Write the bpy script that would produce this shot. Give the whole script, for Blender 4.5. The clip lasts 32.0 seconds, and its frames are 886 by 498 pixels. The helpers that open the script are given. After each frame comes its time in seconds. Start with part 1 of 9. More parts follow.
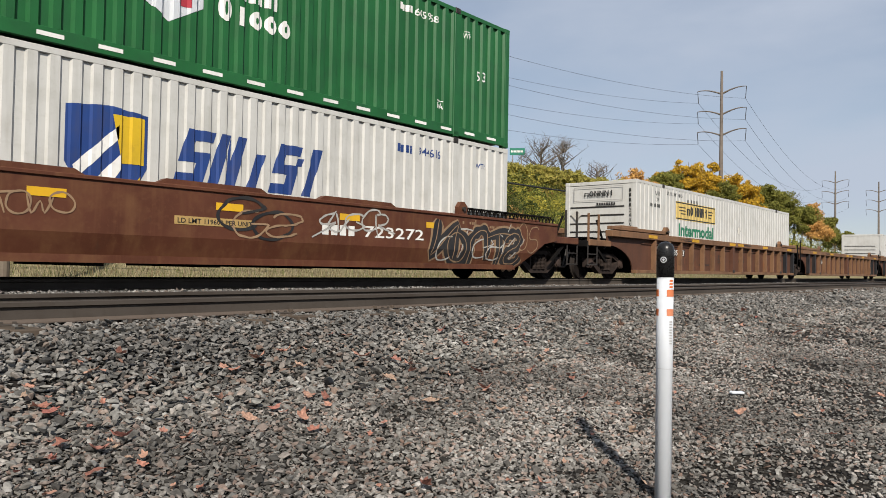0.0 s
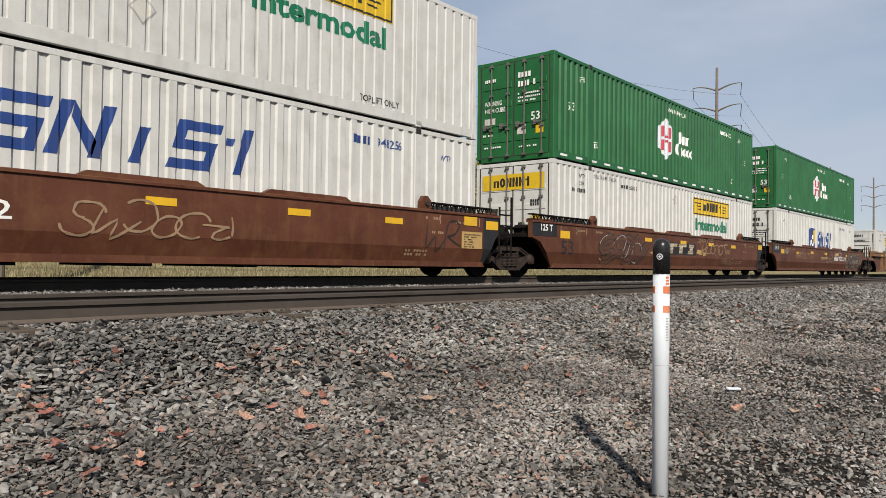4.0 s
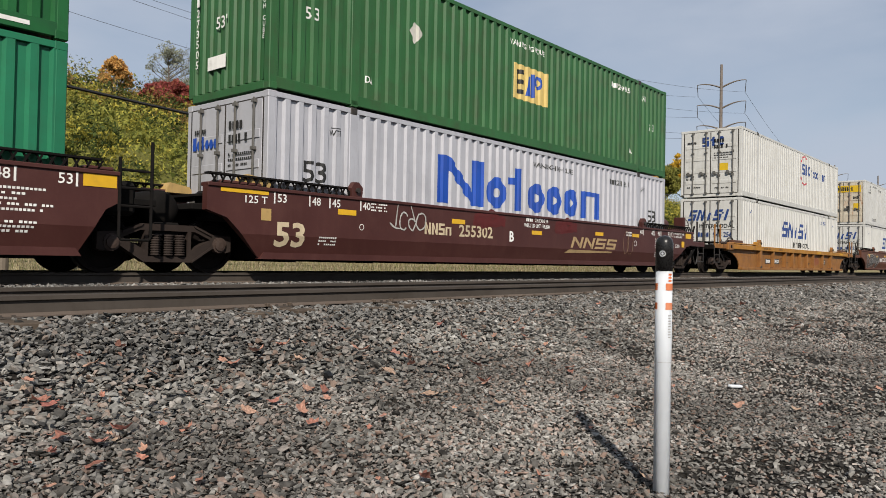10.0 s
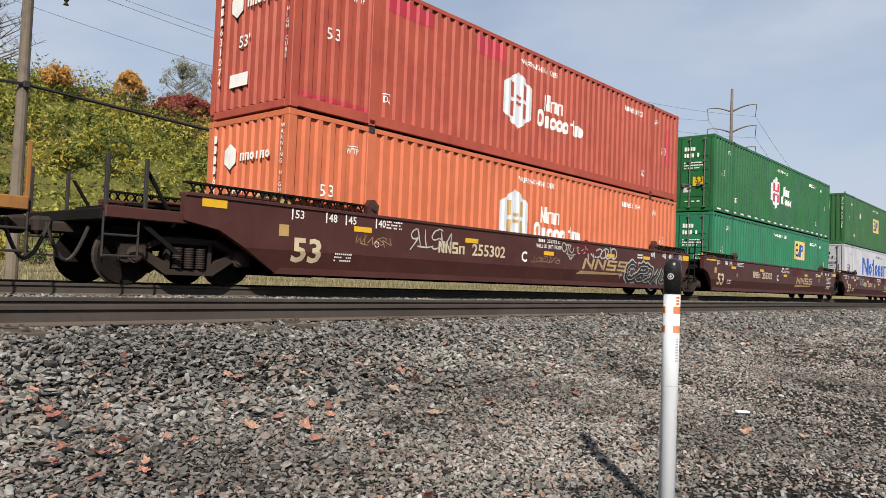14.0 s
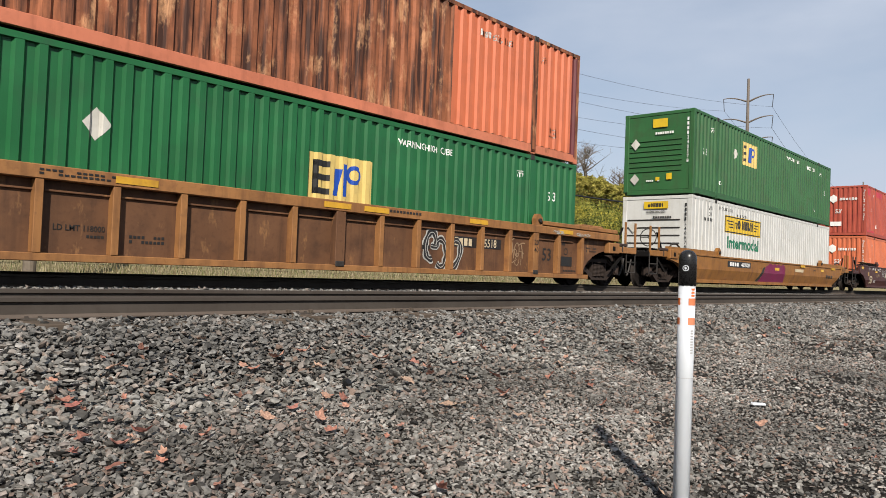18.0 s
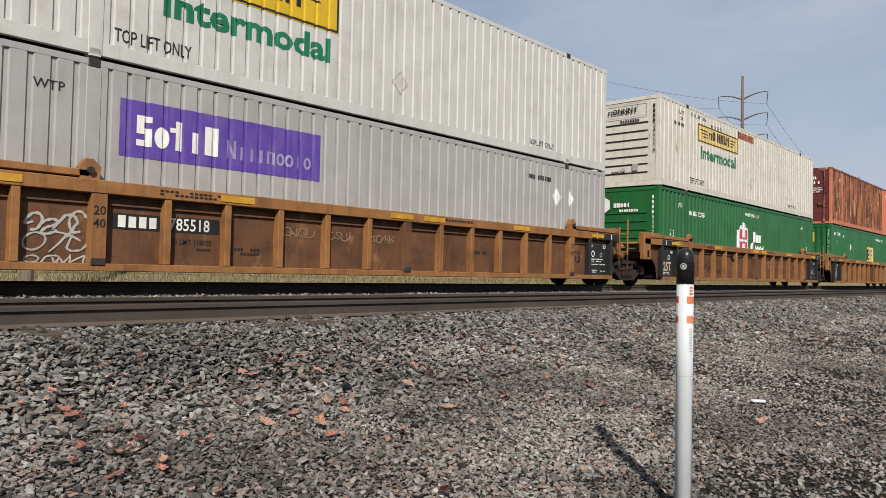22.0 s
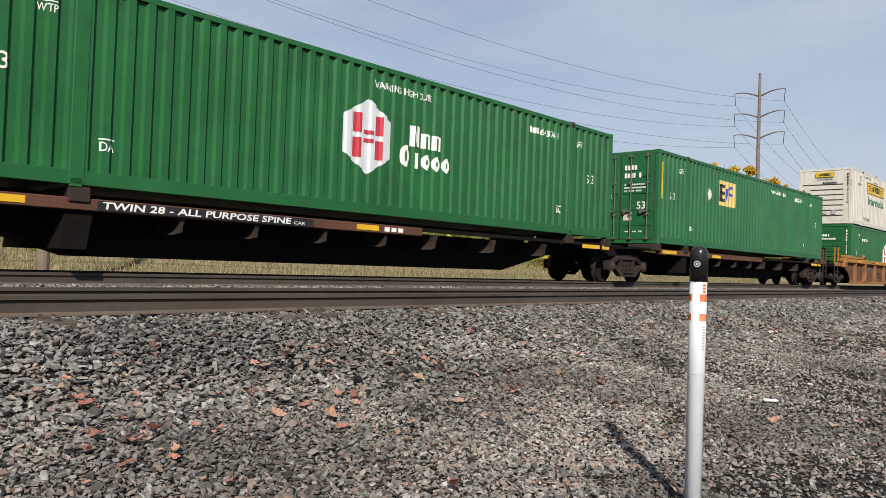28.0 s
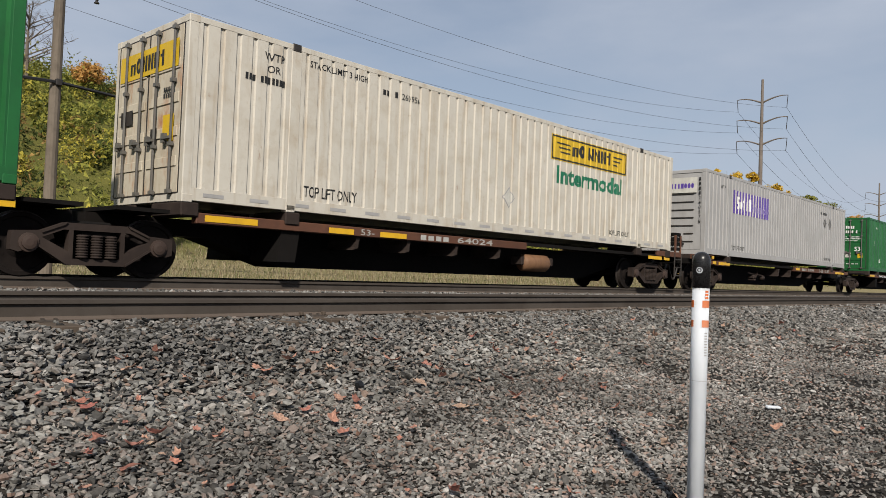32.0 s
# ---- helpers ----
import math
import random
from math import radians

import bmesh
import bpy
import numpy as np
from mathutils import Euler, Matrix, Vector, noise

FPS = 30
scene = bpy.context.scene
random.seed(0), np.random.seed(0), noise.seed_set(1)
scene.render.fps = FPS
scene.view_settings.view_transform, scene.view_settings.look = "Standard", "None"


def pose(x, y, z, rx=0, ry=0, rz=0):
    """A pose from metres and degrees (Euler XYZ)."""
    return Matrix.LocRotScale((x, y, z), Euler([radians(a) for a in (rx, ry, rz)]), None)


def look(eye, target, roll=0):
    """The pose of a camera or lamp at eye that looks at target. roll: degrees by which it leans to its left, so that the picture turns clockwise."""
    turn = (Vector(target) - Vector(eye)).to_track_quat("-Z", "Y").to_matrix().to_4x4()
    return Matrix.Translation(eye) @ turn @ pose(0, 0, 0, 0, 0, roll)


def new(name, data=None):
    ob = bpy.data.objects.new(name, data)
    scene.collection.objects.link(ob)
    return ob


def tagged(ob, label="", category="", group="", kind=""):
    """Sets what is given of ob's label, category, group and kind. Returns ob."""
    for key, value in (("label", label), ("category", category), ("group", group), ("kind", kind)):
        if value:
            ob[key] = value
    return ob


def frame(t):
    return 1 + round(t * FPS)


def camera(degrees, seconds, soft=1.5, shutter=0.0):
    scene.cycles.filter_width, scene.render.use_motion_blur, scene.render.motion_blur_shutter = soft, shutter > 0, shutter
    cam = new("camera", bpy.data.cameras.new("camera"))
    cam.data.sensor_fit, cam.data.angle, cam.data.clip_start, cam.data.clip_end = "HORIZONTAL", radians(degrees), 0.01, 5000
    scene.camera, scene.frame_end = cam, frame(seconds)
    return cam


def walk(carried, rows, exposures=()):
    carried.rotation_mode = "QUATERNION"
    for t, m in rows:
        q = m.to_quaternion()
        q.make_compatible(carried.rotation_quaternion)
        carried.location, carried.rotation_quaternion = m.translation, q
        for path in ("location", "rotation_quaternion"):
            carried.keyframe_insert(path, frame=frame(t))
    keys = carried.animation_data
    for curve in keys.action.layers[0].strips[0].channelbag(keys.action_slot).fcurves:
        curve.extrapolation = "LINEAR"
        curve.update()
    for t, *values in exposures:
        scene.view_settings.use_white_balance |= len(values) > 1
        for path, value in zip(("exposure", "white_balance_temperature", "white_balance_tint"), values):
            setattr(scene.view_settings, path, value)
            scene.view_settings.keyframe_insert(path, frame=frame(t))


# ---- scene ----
DURATION = 32.0
cam = camera(61.85, DURATION, soft=0.5, shutter=0.0)
EYE = Vector((0.0, -11.93, 0.276))

# seconds, heading from the track's normal, tilt, roll
AIM = (
    (0, 49.226, 1.401, 1.059),
    (0.5, 49.333, 1.315, 0.993),
    (1, 49.359, 1.230, 0.993),
    (1.5, 49.423, 1.131, 0.912),
    (2, 49.452, 1.084, 0.806),
    (2.5, 49.447, 1.088, 0.747),
    (3, 49.445, 1.175, 0.689),
    (3.5, 49.515, 1.260, 0.681),
    (5.5, 49.226, 1.099, 1.150),
    (6, 49.142, 1.067, 1.222),
    (6.5, 49.131, 1.074, 1.207),
    (7, 49.155, 1.159, 1.198),
    (7.5, 49.165, 1.200, 1.253),
    (8, 49.153, 1.164, 1.335),
    (8.5, 49.130, 1.058, 1.369),
    (9, 49.150, 0.977, 1.298),
    (9.5, 49.212, 0.943, 1.217),
    (10, 49.304, 0.913, 1.102),
    (10.5, 49.369, 0.895, 1.062),
    (11, 49.405, 0.988, 1.026),
    (11.5, 49.156, 1.072, 1.145),
    (12, 48.710, 1.161, 1.594),
    (12.5, 48.564, 1.438, 1.909),
    (13, 48.689, 1.833, 2.079),
    (13.5, 48.738, 2.082, 2.189),
    (14, 48.673, 2.307, 2.282),
    (14.5, 48.549, 2.397, 2.433),
    (16.5, 47.562, 1.835, 2.538),
    (17, 47.586, 1.739, 2.357),
    (17.5, 47.655, 1.682, 2.217),
    (18, 47.632, 1.639, 2.237),
    (18.5, 47.559, 1.678, 2.151),
    (19, 47.567, 1.737, 2.011),
    (19.5, 47.612, 1.779, 1.717),
    (20, 47.743, 1.764, 1.416),
    (20.5, 47.856, 1.714, 1.271),
    (21, 47.899, 1.643, 1.263),
    (21.5, 47.831, 1.687, 1.276),
    (22, 47.806, 1.830, 1.250),
    (22.5, 47.891, 1.829, 1.149),
    (23, 47.971, 1.699, 1.148),
    (23.5, 48.002, 1.513, 1.188),
    (24, 48.034, 1.385, 1.310),
    (24.5, 48.036, 1.339, 1.376),
    (25, 48.042, 1.307, 1.500),
    (25.5, 48.047, 1.389, 1.565),
    (27.5, 47.338, 1.328, 1.890),
    (28, 46.859, 1.361, 2.014),
    (28.5, 46.658, 1.527, 2.126),
    (29, 46.454, 1.719, 2.321),
    (29.5, 46.345, 1.870, 2.455),
    (30, 46.409, 1.990, 2.539),
    (30.5, 46.434, 1.954, 2.619),
    (31, 46.585, 1.870, 2.555),
    (31.5, 46.646, 1.818, 2.428),
    (32, 46.676, 1.771, 2.211),
)


def aim(yaw, tilt, roll):
    y, p = radians(yaw), radians(tilt)
    way = Vector((math.sin(y) * math.cos(p), math.cos(y) * math.cos(p), math.sin(p)))
    return look(EYE, EYE + way, roll)


EXPOSURE = [(0.0, 0.29), (1.0, 0.24), (2.0, 0.28), (3.0, 0.27), (6.0, 0.13), (7.0, 0.0), (8.0, 0.01), (9.0, 0.16), (10.0, 0.2), (11.0, 0.52), (12.0, 0.46), (13.0, 0.49), (14.0, 0.43), (17.0, 0.2), (18.0, 0.44), (19.0, 0.38), (20.0, 0.4), (21.0, 0.29), (22.0, 0.19), (23.0, 0.25), (24.0, 0.26), (25.0, 0.21), (28.0, 0.38), (30.0, 0.30), (31.0, 0.17), (32.0, 0.15)]
walk(cam, [(t, aim(y, p, r)) for t, y, p, r in AIM], exposures=[(t, e + 0.06) for t, e in EXPOSURE])

# ---- light ----
SUN_AZIMUTH = radians(225.0)   # the sun stands behind the camera, south-west in plan
SUN_HEIGHT = radians(36.5)
SUN_WAY = Vector((math.cos(SUN_AZIMUTH) * math.cos(SUN_HEIGHT), math.sin(SUN_AZIMUTH) * math.cos(SUN_HEIGHT), math.sin(SUN_HEIGHT)))


def build_world():
    world = bpy.data.worlds.new("sky")
    scene.world = world
    world.use_nodes = True
    nt = world.node_tree
    nt.nodes.clear()
    N, L = nt.nodes.new, nt.links.new
    out, bg = N("ShaderNodeOutputWorld"), N("ShaderNodeBackground")
    sky = N("ShaderNodeTexSky")
    sky.sky_type, sky.sun_disc = "NISHITA", False
    sky.sun_elevation, sky.sun_rotation = SUN_HEIGHT, radians(90.0) - SUN_AZIMUTH
    sky.air_density, sky.dust_density, sky.ozone_density = 1.0, 0.2, 1.0
    co, mp = N("ShaderNodeTexCoord"), N("ShaderNodeMapping")
    mp.inputs["Scale"].default_value = (1.0, 1.0, 3.2)
    n1, n2 = N("ShaderNodeTexNoise"), N("ShaderNodeTexNoise")
    n1.inputs["Scale"].default_value, n1.inputs["Detail"].default_value = 2.3, 6.0
    n2.inputs["Scale"].default_value, n2.inputs["Detail"].default_value = 6.0, 5.0
    add, ramp = N("ShaderNodeMath"), N("ShaderNodeValToRGB")
    add.operation = "MULTIPLY_ADD"
    add.inputs[1].default_value = 0.35
    ramp.color_ramp.elements[0].position, ramp.color_ramp.elements[1].position = 0.50, 0.86
    ramp.color_ramp.elements[0].color, ramp.color_ramp.elements[1].color = (0.50, 0.50, 0.50, 1), (0.95, 0.95, 0.95, 1)
    mix = N("ShaderNodeMix")
    mix.data_type = "RGBA"
    mix.inputs["B"].default_value = CLOUD
    L(co.outputs["Generated"], mp.inputs["Vector"])
    L(mp.outputs["Vector"], n1.inputs["Vector"])
    L(mp.outputs["Vector"], n2.inputs["Vector"])
    L(n2.outputs["Fac"], add.inputs[0])
    L(n1.outputs["Fac"], add.inputs[2])
    L(add.outputs[0], ramp.inputs[0])
    L(ramp.outputs["Color"], mix.inputs["Factor"])
    L(sky.outputs["Color"], mix.inputs["A"])
    L(mix.outputs["Result"], bg.inputs["Color"])
    bg.inputs["Strength"].default_value = SKY_STRENGTH
    L(bg.outputs[0], out.inputs[0])
    sun = bpy.data.lights.new("sun", "SUN")
    sun.energy, sun.angle, sun.color = SUN_STRENGTH, radians(1.2), (1.0, 0.93, 0.83)
    ob = new("sun", sun)
    ob.matrix_world = look(SUN_WAY * 60, (0, 0, 0))


SKY_STRENGTH, SUN_STRENGTH = 0.069, 5.0
CLOUD = (5.7, 6.4, 7.7, 1)
build_world()

# ---- materials ----
MATS = {}


def nodes_of(name):
    m = bpy.data.materials.new(name)
    m.use_nodes = True
    nt = m.node_tree
    return m, nt, nt.nodes["Principled BSDF"]


def rgba(c):
    return (c[0], c[1], c[2], 1.0)


PAINT_DIM = 0.72   # dims every paint evenly, so that the strong sun leaves deeper shade


def paint(name, base, rough=0.5, metal=0.0, dirt=(0.10, 0.08, 0.06), dirty=0.35, streaks=0.3, rust=0.0, bump=0.15, grain=90.0, vary=0.12, rustcol=(0.16, 0.06, 0.025), runs=(0.52, 0.80)):
    """Painted or bare metal and like surfaces: patchy dirt, runs down the face, rust, fine grain."""
    if name in MATS:
        return MATS[name]
    m, nt, bsdf = nodes_of(name)
    N, L = nt.nodes.new, nt.links.new
    co, info, off = N("ShaderNodeTexCoord"), N("ShaderNodeObjectInfo"), N("ShaderNodeVectorMath")
    off.operation = "MULTIPLY_ADD"
    off.inputs[0].default_value = (31.0, 17.0, 9.0)
    L(info.outputs["Random"], off.inputs[1])
    L(co.outputs["Object"], off.inputs[2])

    def noise_of(scale, detail, stretch=(1, 1, 1), rough_=0.55):
        mp, n = N("ShaderNodeMapping"), N("ShaderNodeTexNoise")
        mp.inputs["Scale"].default_value = stretch
        n.inputs["Scale"].default_value, n.inputs["Detail"].default_value, n.inputs["Roughness"].default_value = scale, detail, rough_
        L(off.outputs[0], mp.inputs["Vector"])
        L(mp.outputs["Vector"], n.inputs["Vector"])
        return n.outputs["Fac"]

    def ramp(fac, a, b, lo=0.0, hi=1.0):
        r = N("ShaderNodeMapRange")
        r.inputs["From Min"].default_value, r.inputs["From Max"].default_value = a, b
        r.inputs["To Min"].default_value, r.inputs["To Max"].default_value = lo, hi
        L(fac, r.inputs["Value"])
        return r.outputs["Result"]

    def mixed(a, b, fac):
        x = N("ShaderNodeMix")
        x.data_type = "RGBA"
        for key, v in (("A", a), ("B", b)):
            if isinstance(v, tuple):
                x.inputs[key].default_value = v
            else:
                L(v, x.inputs[key])
        L(fac, x.inputs["Factor"])
        return x.outputs["Result"]

    base, dirt = [c * PAINT_DIM for c in base], [c * PAINT_DIM for c in dirt]
    light = rgba([min(1.0, c * (1 + vary) + 0.02 * vary) for c in base])
    dark = rgba([c * (1 - vary) for c in base])
    col = mixed(dark, light, ramp(noise_of(0.8, 4), 0.3, 0.7))
    if dirty:
        col = mixed(col, rgba(dirt), ramp(noise_of(2.6, 8), 0.48, 0.80, 0.0, dirty))
        col = mixed(col, rgba(dirt), ramp(noise_of(14.0, 6), 0.55, 0.85, 0.0, dirty * 0.7))
    if streaks:
        col = mixed(col, rgba(dirt), ramp(noise_of(1.0, 6, (7.0, 7.0, 0.55)), runs[0], runs[1], 0.0, streaks))
    if rust:
        col = mixed(col, rgba(rustcol), ramp(noise_of(1.7, 9, (1.6, 1.6, 0.7), 0.7), 0.66 - 0.22 * rust, 0.74 - 0.12 * rust, 0.0, 0.9))
    L(col, bsdf.inputs["Base Color"])
    fine = noise_of(grain, 4)
    L(ramp(fine, 0.2, 0.8, max(0.05, rough - 0.1), min(1.0, rough + 0.12)), bsdf.inputs["Roughness"])
    bsdf.inputs["Metallic"].default_value = metal
    bsdf.inputs["Specular IOR Level"].default_value = 0.12 if rough > 0.72 else 0.3
    if bump:
        b = N("ShaderNodeBump")
        b.inputs["Strength"].default_value, b.inputs["Distance"].default_value = bump, 0.006
        L(noise_of(7.0, 8), b.inputs["Height"])
        L(b.outputs["Normal"], bsdf.inputs["Normal"])
    MATS[name] = m
    return m


def scatter_mat(name, cols, rough=0.85, island=True, translucent=0.0, grain=30.0, broad=0.0):
    """Many pieces in one mesh: each takes a shade of its own."""
    if name in MATS:
        return MATS[name]
    m, nt, bsdf = nodes_of(name)
    N, L = nt.nodes.new, nt.links.new
    geo, r = N("ShaderNodeNewGeometry"), N("ShaderNodeValToRGB")
    r.color_ramp.elements[0].color = rgba(cols[0])
    r.color_ramp.elements[1].color = rgba(cols[-1])
    for i, c in enumerate(cols[1:-1]):
        r.color_ramp.elements.new((i + 1) / (len(cols) - 1)).color = rgba(c)
    if island:
        L(geo.outputs["Random Per Island"], r.inputs[0])
    co, n = N("ShaderNodeTexCoord"), N("ShaderNodeTexNoise")
    n.inputs["Scale"].default_value, n.inputs["Detail"].default_value = grain, 6
    L(co.outputs["Object"], n.inputs["Vector"])
    if not island:
        L(n.outputs["Fac"], r.inputs[0])
    hs, mr = N("ShaderNodeHueSaturation"), N("ShaderNodeMapRange")
    mr.inputs["From Min"].default_value, mr.inputs["From Max"].default_value = 0.3, 0.7
    mr.inputs["To Min"].default_value, mr.inputs["To Max"].default_value = 0.62, 1.38
    L(n.outputs["Fac"], mr.inputs["Value"])
    if broad:   # dust lies in wide uneven drifts
        n2, m2, mul = N("ShaderNodeTexNoise"), N("ShaderNodeMapRange"), N("ShaderNodeMath")
        n2.inputs["Scale"].default_value, n2.inputs["Detail"].default_value = 0.75, 4
        L(co.outputs["Object"], n2.inputs["Vector"])
        m2.inputs["From Min"].default_value, m2.inputs["From Max"].default_value = 0.36, 0.64
        m2.inputs["To Min"].default_value, m2.inputs["To Max"].default_value = 1 - broad, 1 + broad
        L(n2.outputs["Fac"], m2.inputs["Value"])
        mul.operation = "MULTIPLY"
        L(mr.outputs["Result"], mul.inputs[0])
        L(m2.outputs["Result"], mul.inputs[1])
        L(mul.outputs[0], hs.inputs["Value"])
    else:
        L(mr.outputs["Result"], hs.inputs["Value"])
    L(r.outputs["Color"], hs.inputs["Color"])
    L(hs.outputs["Color"], bsdf.inputs["Base Color"])
    bsdf.inputs["Roughness"].default_value = rough
    bsdf.inputs["Specular IOR Level"].default_value = 0.15
    if translucent:
        out = nt.nodes["Material Output"]
        tr, mx = N("ShaderNodeBsdfTranslucent"), N("ShaderNodeMixShader")
        mx.inputs[0].default_value = translucent
        L(hs.outputs["Color"], tr.inputs["Color"])
        L(bsdf.outputs[0], mx.inputs[1])
        L(tr.outputs[0], mx.inputs[2])
        L(mx.outputs[0], out.inputs["Surface"])
    MATS[name] = m
    return m


FADED_SALMON = paint("faded_salmon", (0.62, 0.20, 0.11), 0.6, dirt=(0.28, 0.09, 0.05), dirty=0.5, streaks=0.5, rust=0.15, vary=0.1)
GREEN_DEEP = paint("container_green_deep", (0.014, 0.126, 0.033), 0.42, dirt=(0.02, 0.06, 0.03), dirty=0.45, streaks=0.3, vary=0.15)
GREEN_FRESH = paint("container_green_fresh", (0.015, 0.133, 0.042), 0.42, dirt=(0.03, 0.08, 0.04), dirty=0.45, streaks=0.35, vary=0.15)
GREEN_TEAL = paint("teal_green", (0.016, 0.178, 0.086), 0.45, dirt=(0.03, 0.10, 0.05), dirty=0.4, streaks=0.35)
GREEN_OLIVE = paint("olive_green", (0.030, 0.125, 0.038), 0.5, dirt=(0.05, 0.07, 0.03), dirty=0.6, streaks=0.5)
WHITE = paint("container_white", (0.63, 0.625, 0.595), 0.5, dirt=(0.36, 0.34, 0.29), dirty=0.4, streaks=0.4, vary=0.05)
CREAM = paint("container_cream", (0.64, 0.60, 0.52), 0.5, dirt=(0.40, 0.30, 0.19), dirty=0.5, streaks=0.65, rust=0.10, vary=0.05)
CREAM_OLD = paint("container_cream_old", (0.68, 0.65, 0.58), 0.55, dirt=(0.38, 0.33, 0.26), dirty=0.5, streaks=0.6, rust=0.10, vary=0.06)
SILVER = paint("container_silver", (0.52, 0.52, 0.56), 0.4, metal=0.15, dirt=(0.3, 0.3, 0.32), dirty=0.3, streaks=0.4, vary=0.05)
GREY = paint("container_grey", (0.42, 0.41, 0.40), 0.5, dirt=(0.25, 0.24, 0.22), dirty=0.35, streaks=0.4, vary=0.06)
ORANGE = paint("container_orange", (0.63, 0.168, 0.075), 0.5, dirt=(0.40, 0.12, 0.06), dirty=0.5, streaks=0.4, vary=0.08)
RED_OLD = paint("container_faded_red", (0.43, 0.085, 0.05), 0.55, dirt=(0.30, 0.04, 0.04), dirty=0.6, streaks=0.4, vary=0.12)
RUSTY = paint("container_rusty", (0.34, 0.115, 0.05), 0.7, dirt=(0.055, 0.022, 0.014), dirty=0.75, streaks=1.0, rust=0.55, vary=0.25, rustcol=(0.46, 0.24, 0.12), runs=(0.44, 0.60))
CREAM_DOOR = paint("door_cream_rusty", (0.60, 0.54, 0.43), 0.6, dirt=(0.34, 0.25, 0.16), dirty=0.6, streaks=0.8, rust=0.58, rustcol=(0.33, 0.15, 0.07), vary=0.06)
MAROON = paint("door_maroon", (0.14, 0.025, 0.03), 0.55, dirty=0.3)
CAR_BROWN = paint("car_red_brown", (0.105, 0.032, 0.014), 0.55, dirt=(0.19, 0.088, 0.038), dirty=0.65, streaks=0.5, rust=0.26, vary=0.2, rustcol=(0.055, 0.022, 0.012))
CAR_MAROON = paint("car_maroon", (0.070, 0.021, 0.017), 0.5, dirt=(0.12, 0.05, 0.04), dirty=0.4, streaks=0.25, vary=0.12)
CAR_YELLOW = paint("car_yellow_brown", (0.31, 0.135, 0.032), 0.6, dirt=(0.13, 0.055, 0.025), dirty=0.7, streaks=0.7, rust=0.35, vary=0.12, rustcol=(0.13, 0.05, 0.025))
CAR_RUST = paint("car_ochre_rust", (0.33, 0.150, 0.050), 0.65, dirt=(0.12, 0.052, 0.024), dirty=0.8, streaks=0.75, rust=0.32, vary=0.15, rustcol=(0.17, 0.07, 0.03))
PANEL_YELLOW = paint("panel_pale_yellow", (0.72, 0.53, 0.17), 0.5, dirty=0.3, streaks=0.3, vary=0.05)
# Darker copy of the ochre rust, with the recessed walls' shade in its colour.
RUST_SHADED = paint("rusty_shaded", (0.150, 0.068, 0.031), 0.7, dirt=(0.05, 0.024, 0.014), dirty=0.8, streaks=0.8, rust=0.35, vary=0.18, rustcol=(0.25, 0.125, 0.05))
CHORD = paint("chord_yellow", (0.44, 0.20, 0.025), 0.55, dirt=(0.15, 0.07, 0.03), dirty=0.6, streaks=0.3, rust=0.2)
CAR_OLD = paint("car_old_brown", (0.12, 0.05, 0.028), 0.65, dirt=(0.06, 0.03, 0.02), dirty=0.6, streaks=0.6, rust=0.3)
CAR_WORN = paint("car_worn_tan", (0.22, 0.115, 0.058), 0.65, dirt=(0.08, 0.04, 0.025), dirty=0.7, streaks=0.5, rust=0.3)
# Black iron made blacker: the shade beneath the cars is put into this colour.
UNDER = paint("underframe_shade_black", (0.006, 0.005, 0.0045), 0.9, dirt=(0.014, 0.010, 0.008), dirty=0.5, streaks=0.2)
BEARING = paint("bearing_rust", (0.055, 0.034, 0.026), 0.7, dirt=(0.05, 0.035, 0.028), dirty=0.6, streaks=0.1)
TRUCK = paint("truck_iron", (0.036, 0.026, 0.022), 0.75, dirt=(0.066, 0.048, 0.039), dirty=0.7, streaks=0.2)
WHEEL = paint("wheel_steel", (0.011, 0.008, 0.007), 0.9, metal=0.0, dirt=(0.028, 0.02, 0.016), dirty=0.5, streaks=0)
TREAD = paint("wheel_tread", (0.055, 0.045, 0.04), 0.5, metal=0.4, dirty=0.2, streaks=0)
IRON = paint("dark_iron", (0.03, 0.026, 0.024), 0.6, dirty=0.4)
RODS = paint("lock_rods", (0.20, 0.19, 0.175), 0.45, metal=0.4, dirty=0.4)
YELLOW = paint("sign_yellow", (0.72, 0.47, 0.02), 0.45, dirty=0.25, streaks=0.15, vary=0.05)
AMBER = paint("reflector_yellow", (0.80, 0.46, 0.02), 0.35, dirty=0.25, streaks=0.1, vary=0.05)
WORN_YELLOW = paint("worn_yellow", (0.66, 0.36, 0.03), 0.6, dirt=(0.22, 0.10, 0.03), dirty=0.6, streaks=0.5, rust=0.1, vary=0.1)
LETTER = paint("letter_white", (0.92, 0.91, 0.87), 0.55, dirty=0.3, streaks=0.2, vary=0.05)
LETTER_TAN = paint("letter_tan", (0.66, 0.54, 0.36), 0.55, dirty=0.4, streaks=0.3, vary=0.08)
LETTER_BLACK = paint("letter_black", (0.02, 0.02, 0.02), 0.5, dirty=0.1, vary=0.05)
LOGO_GREEN = paint("logo_green", (0.010, 0.17, 0.085), 0.45, dirty=0.2)
LOGO_BLUE = paint("logo_blue", (0.018, 0.055, 0.22), 0.45, dirty=0.25)
LOGO_ROYAL = paint("logo_royal_blue", (0.012, 0.075, 0.42), 0.4, dirty=0.15)
LOGO_RED = paint("logo_red", (0.50, 0.035, 0.06), 0.45, dirty=0.2)
LOGO_PURPLE = paint("logo_purple", (0.115, 0.06, 0.36), 0.45, dirt=(0.26, 0.20, 0.42), dirty=0.45, streaks=0.5)
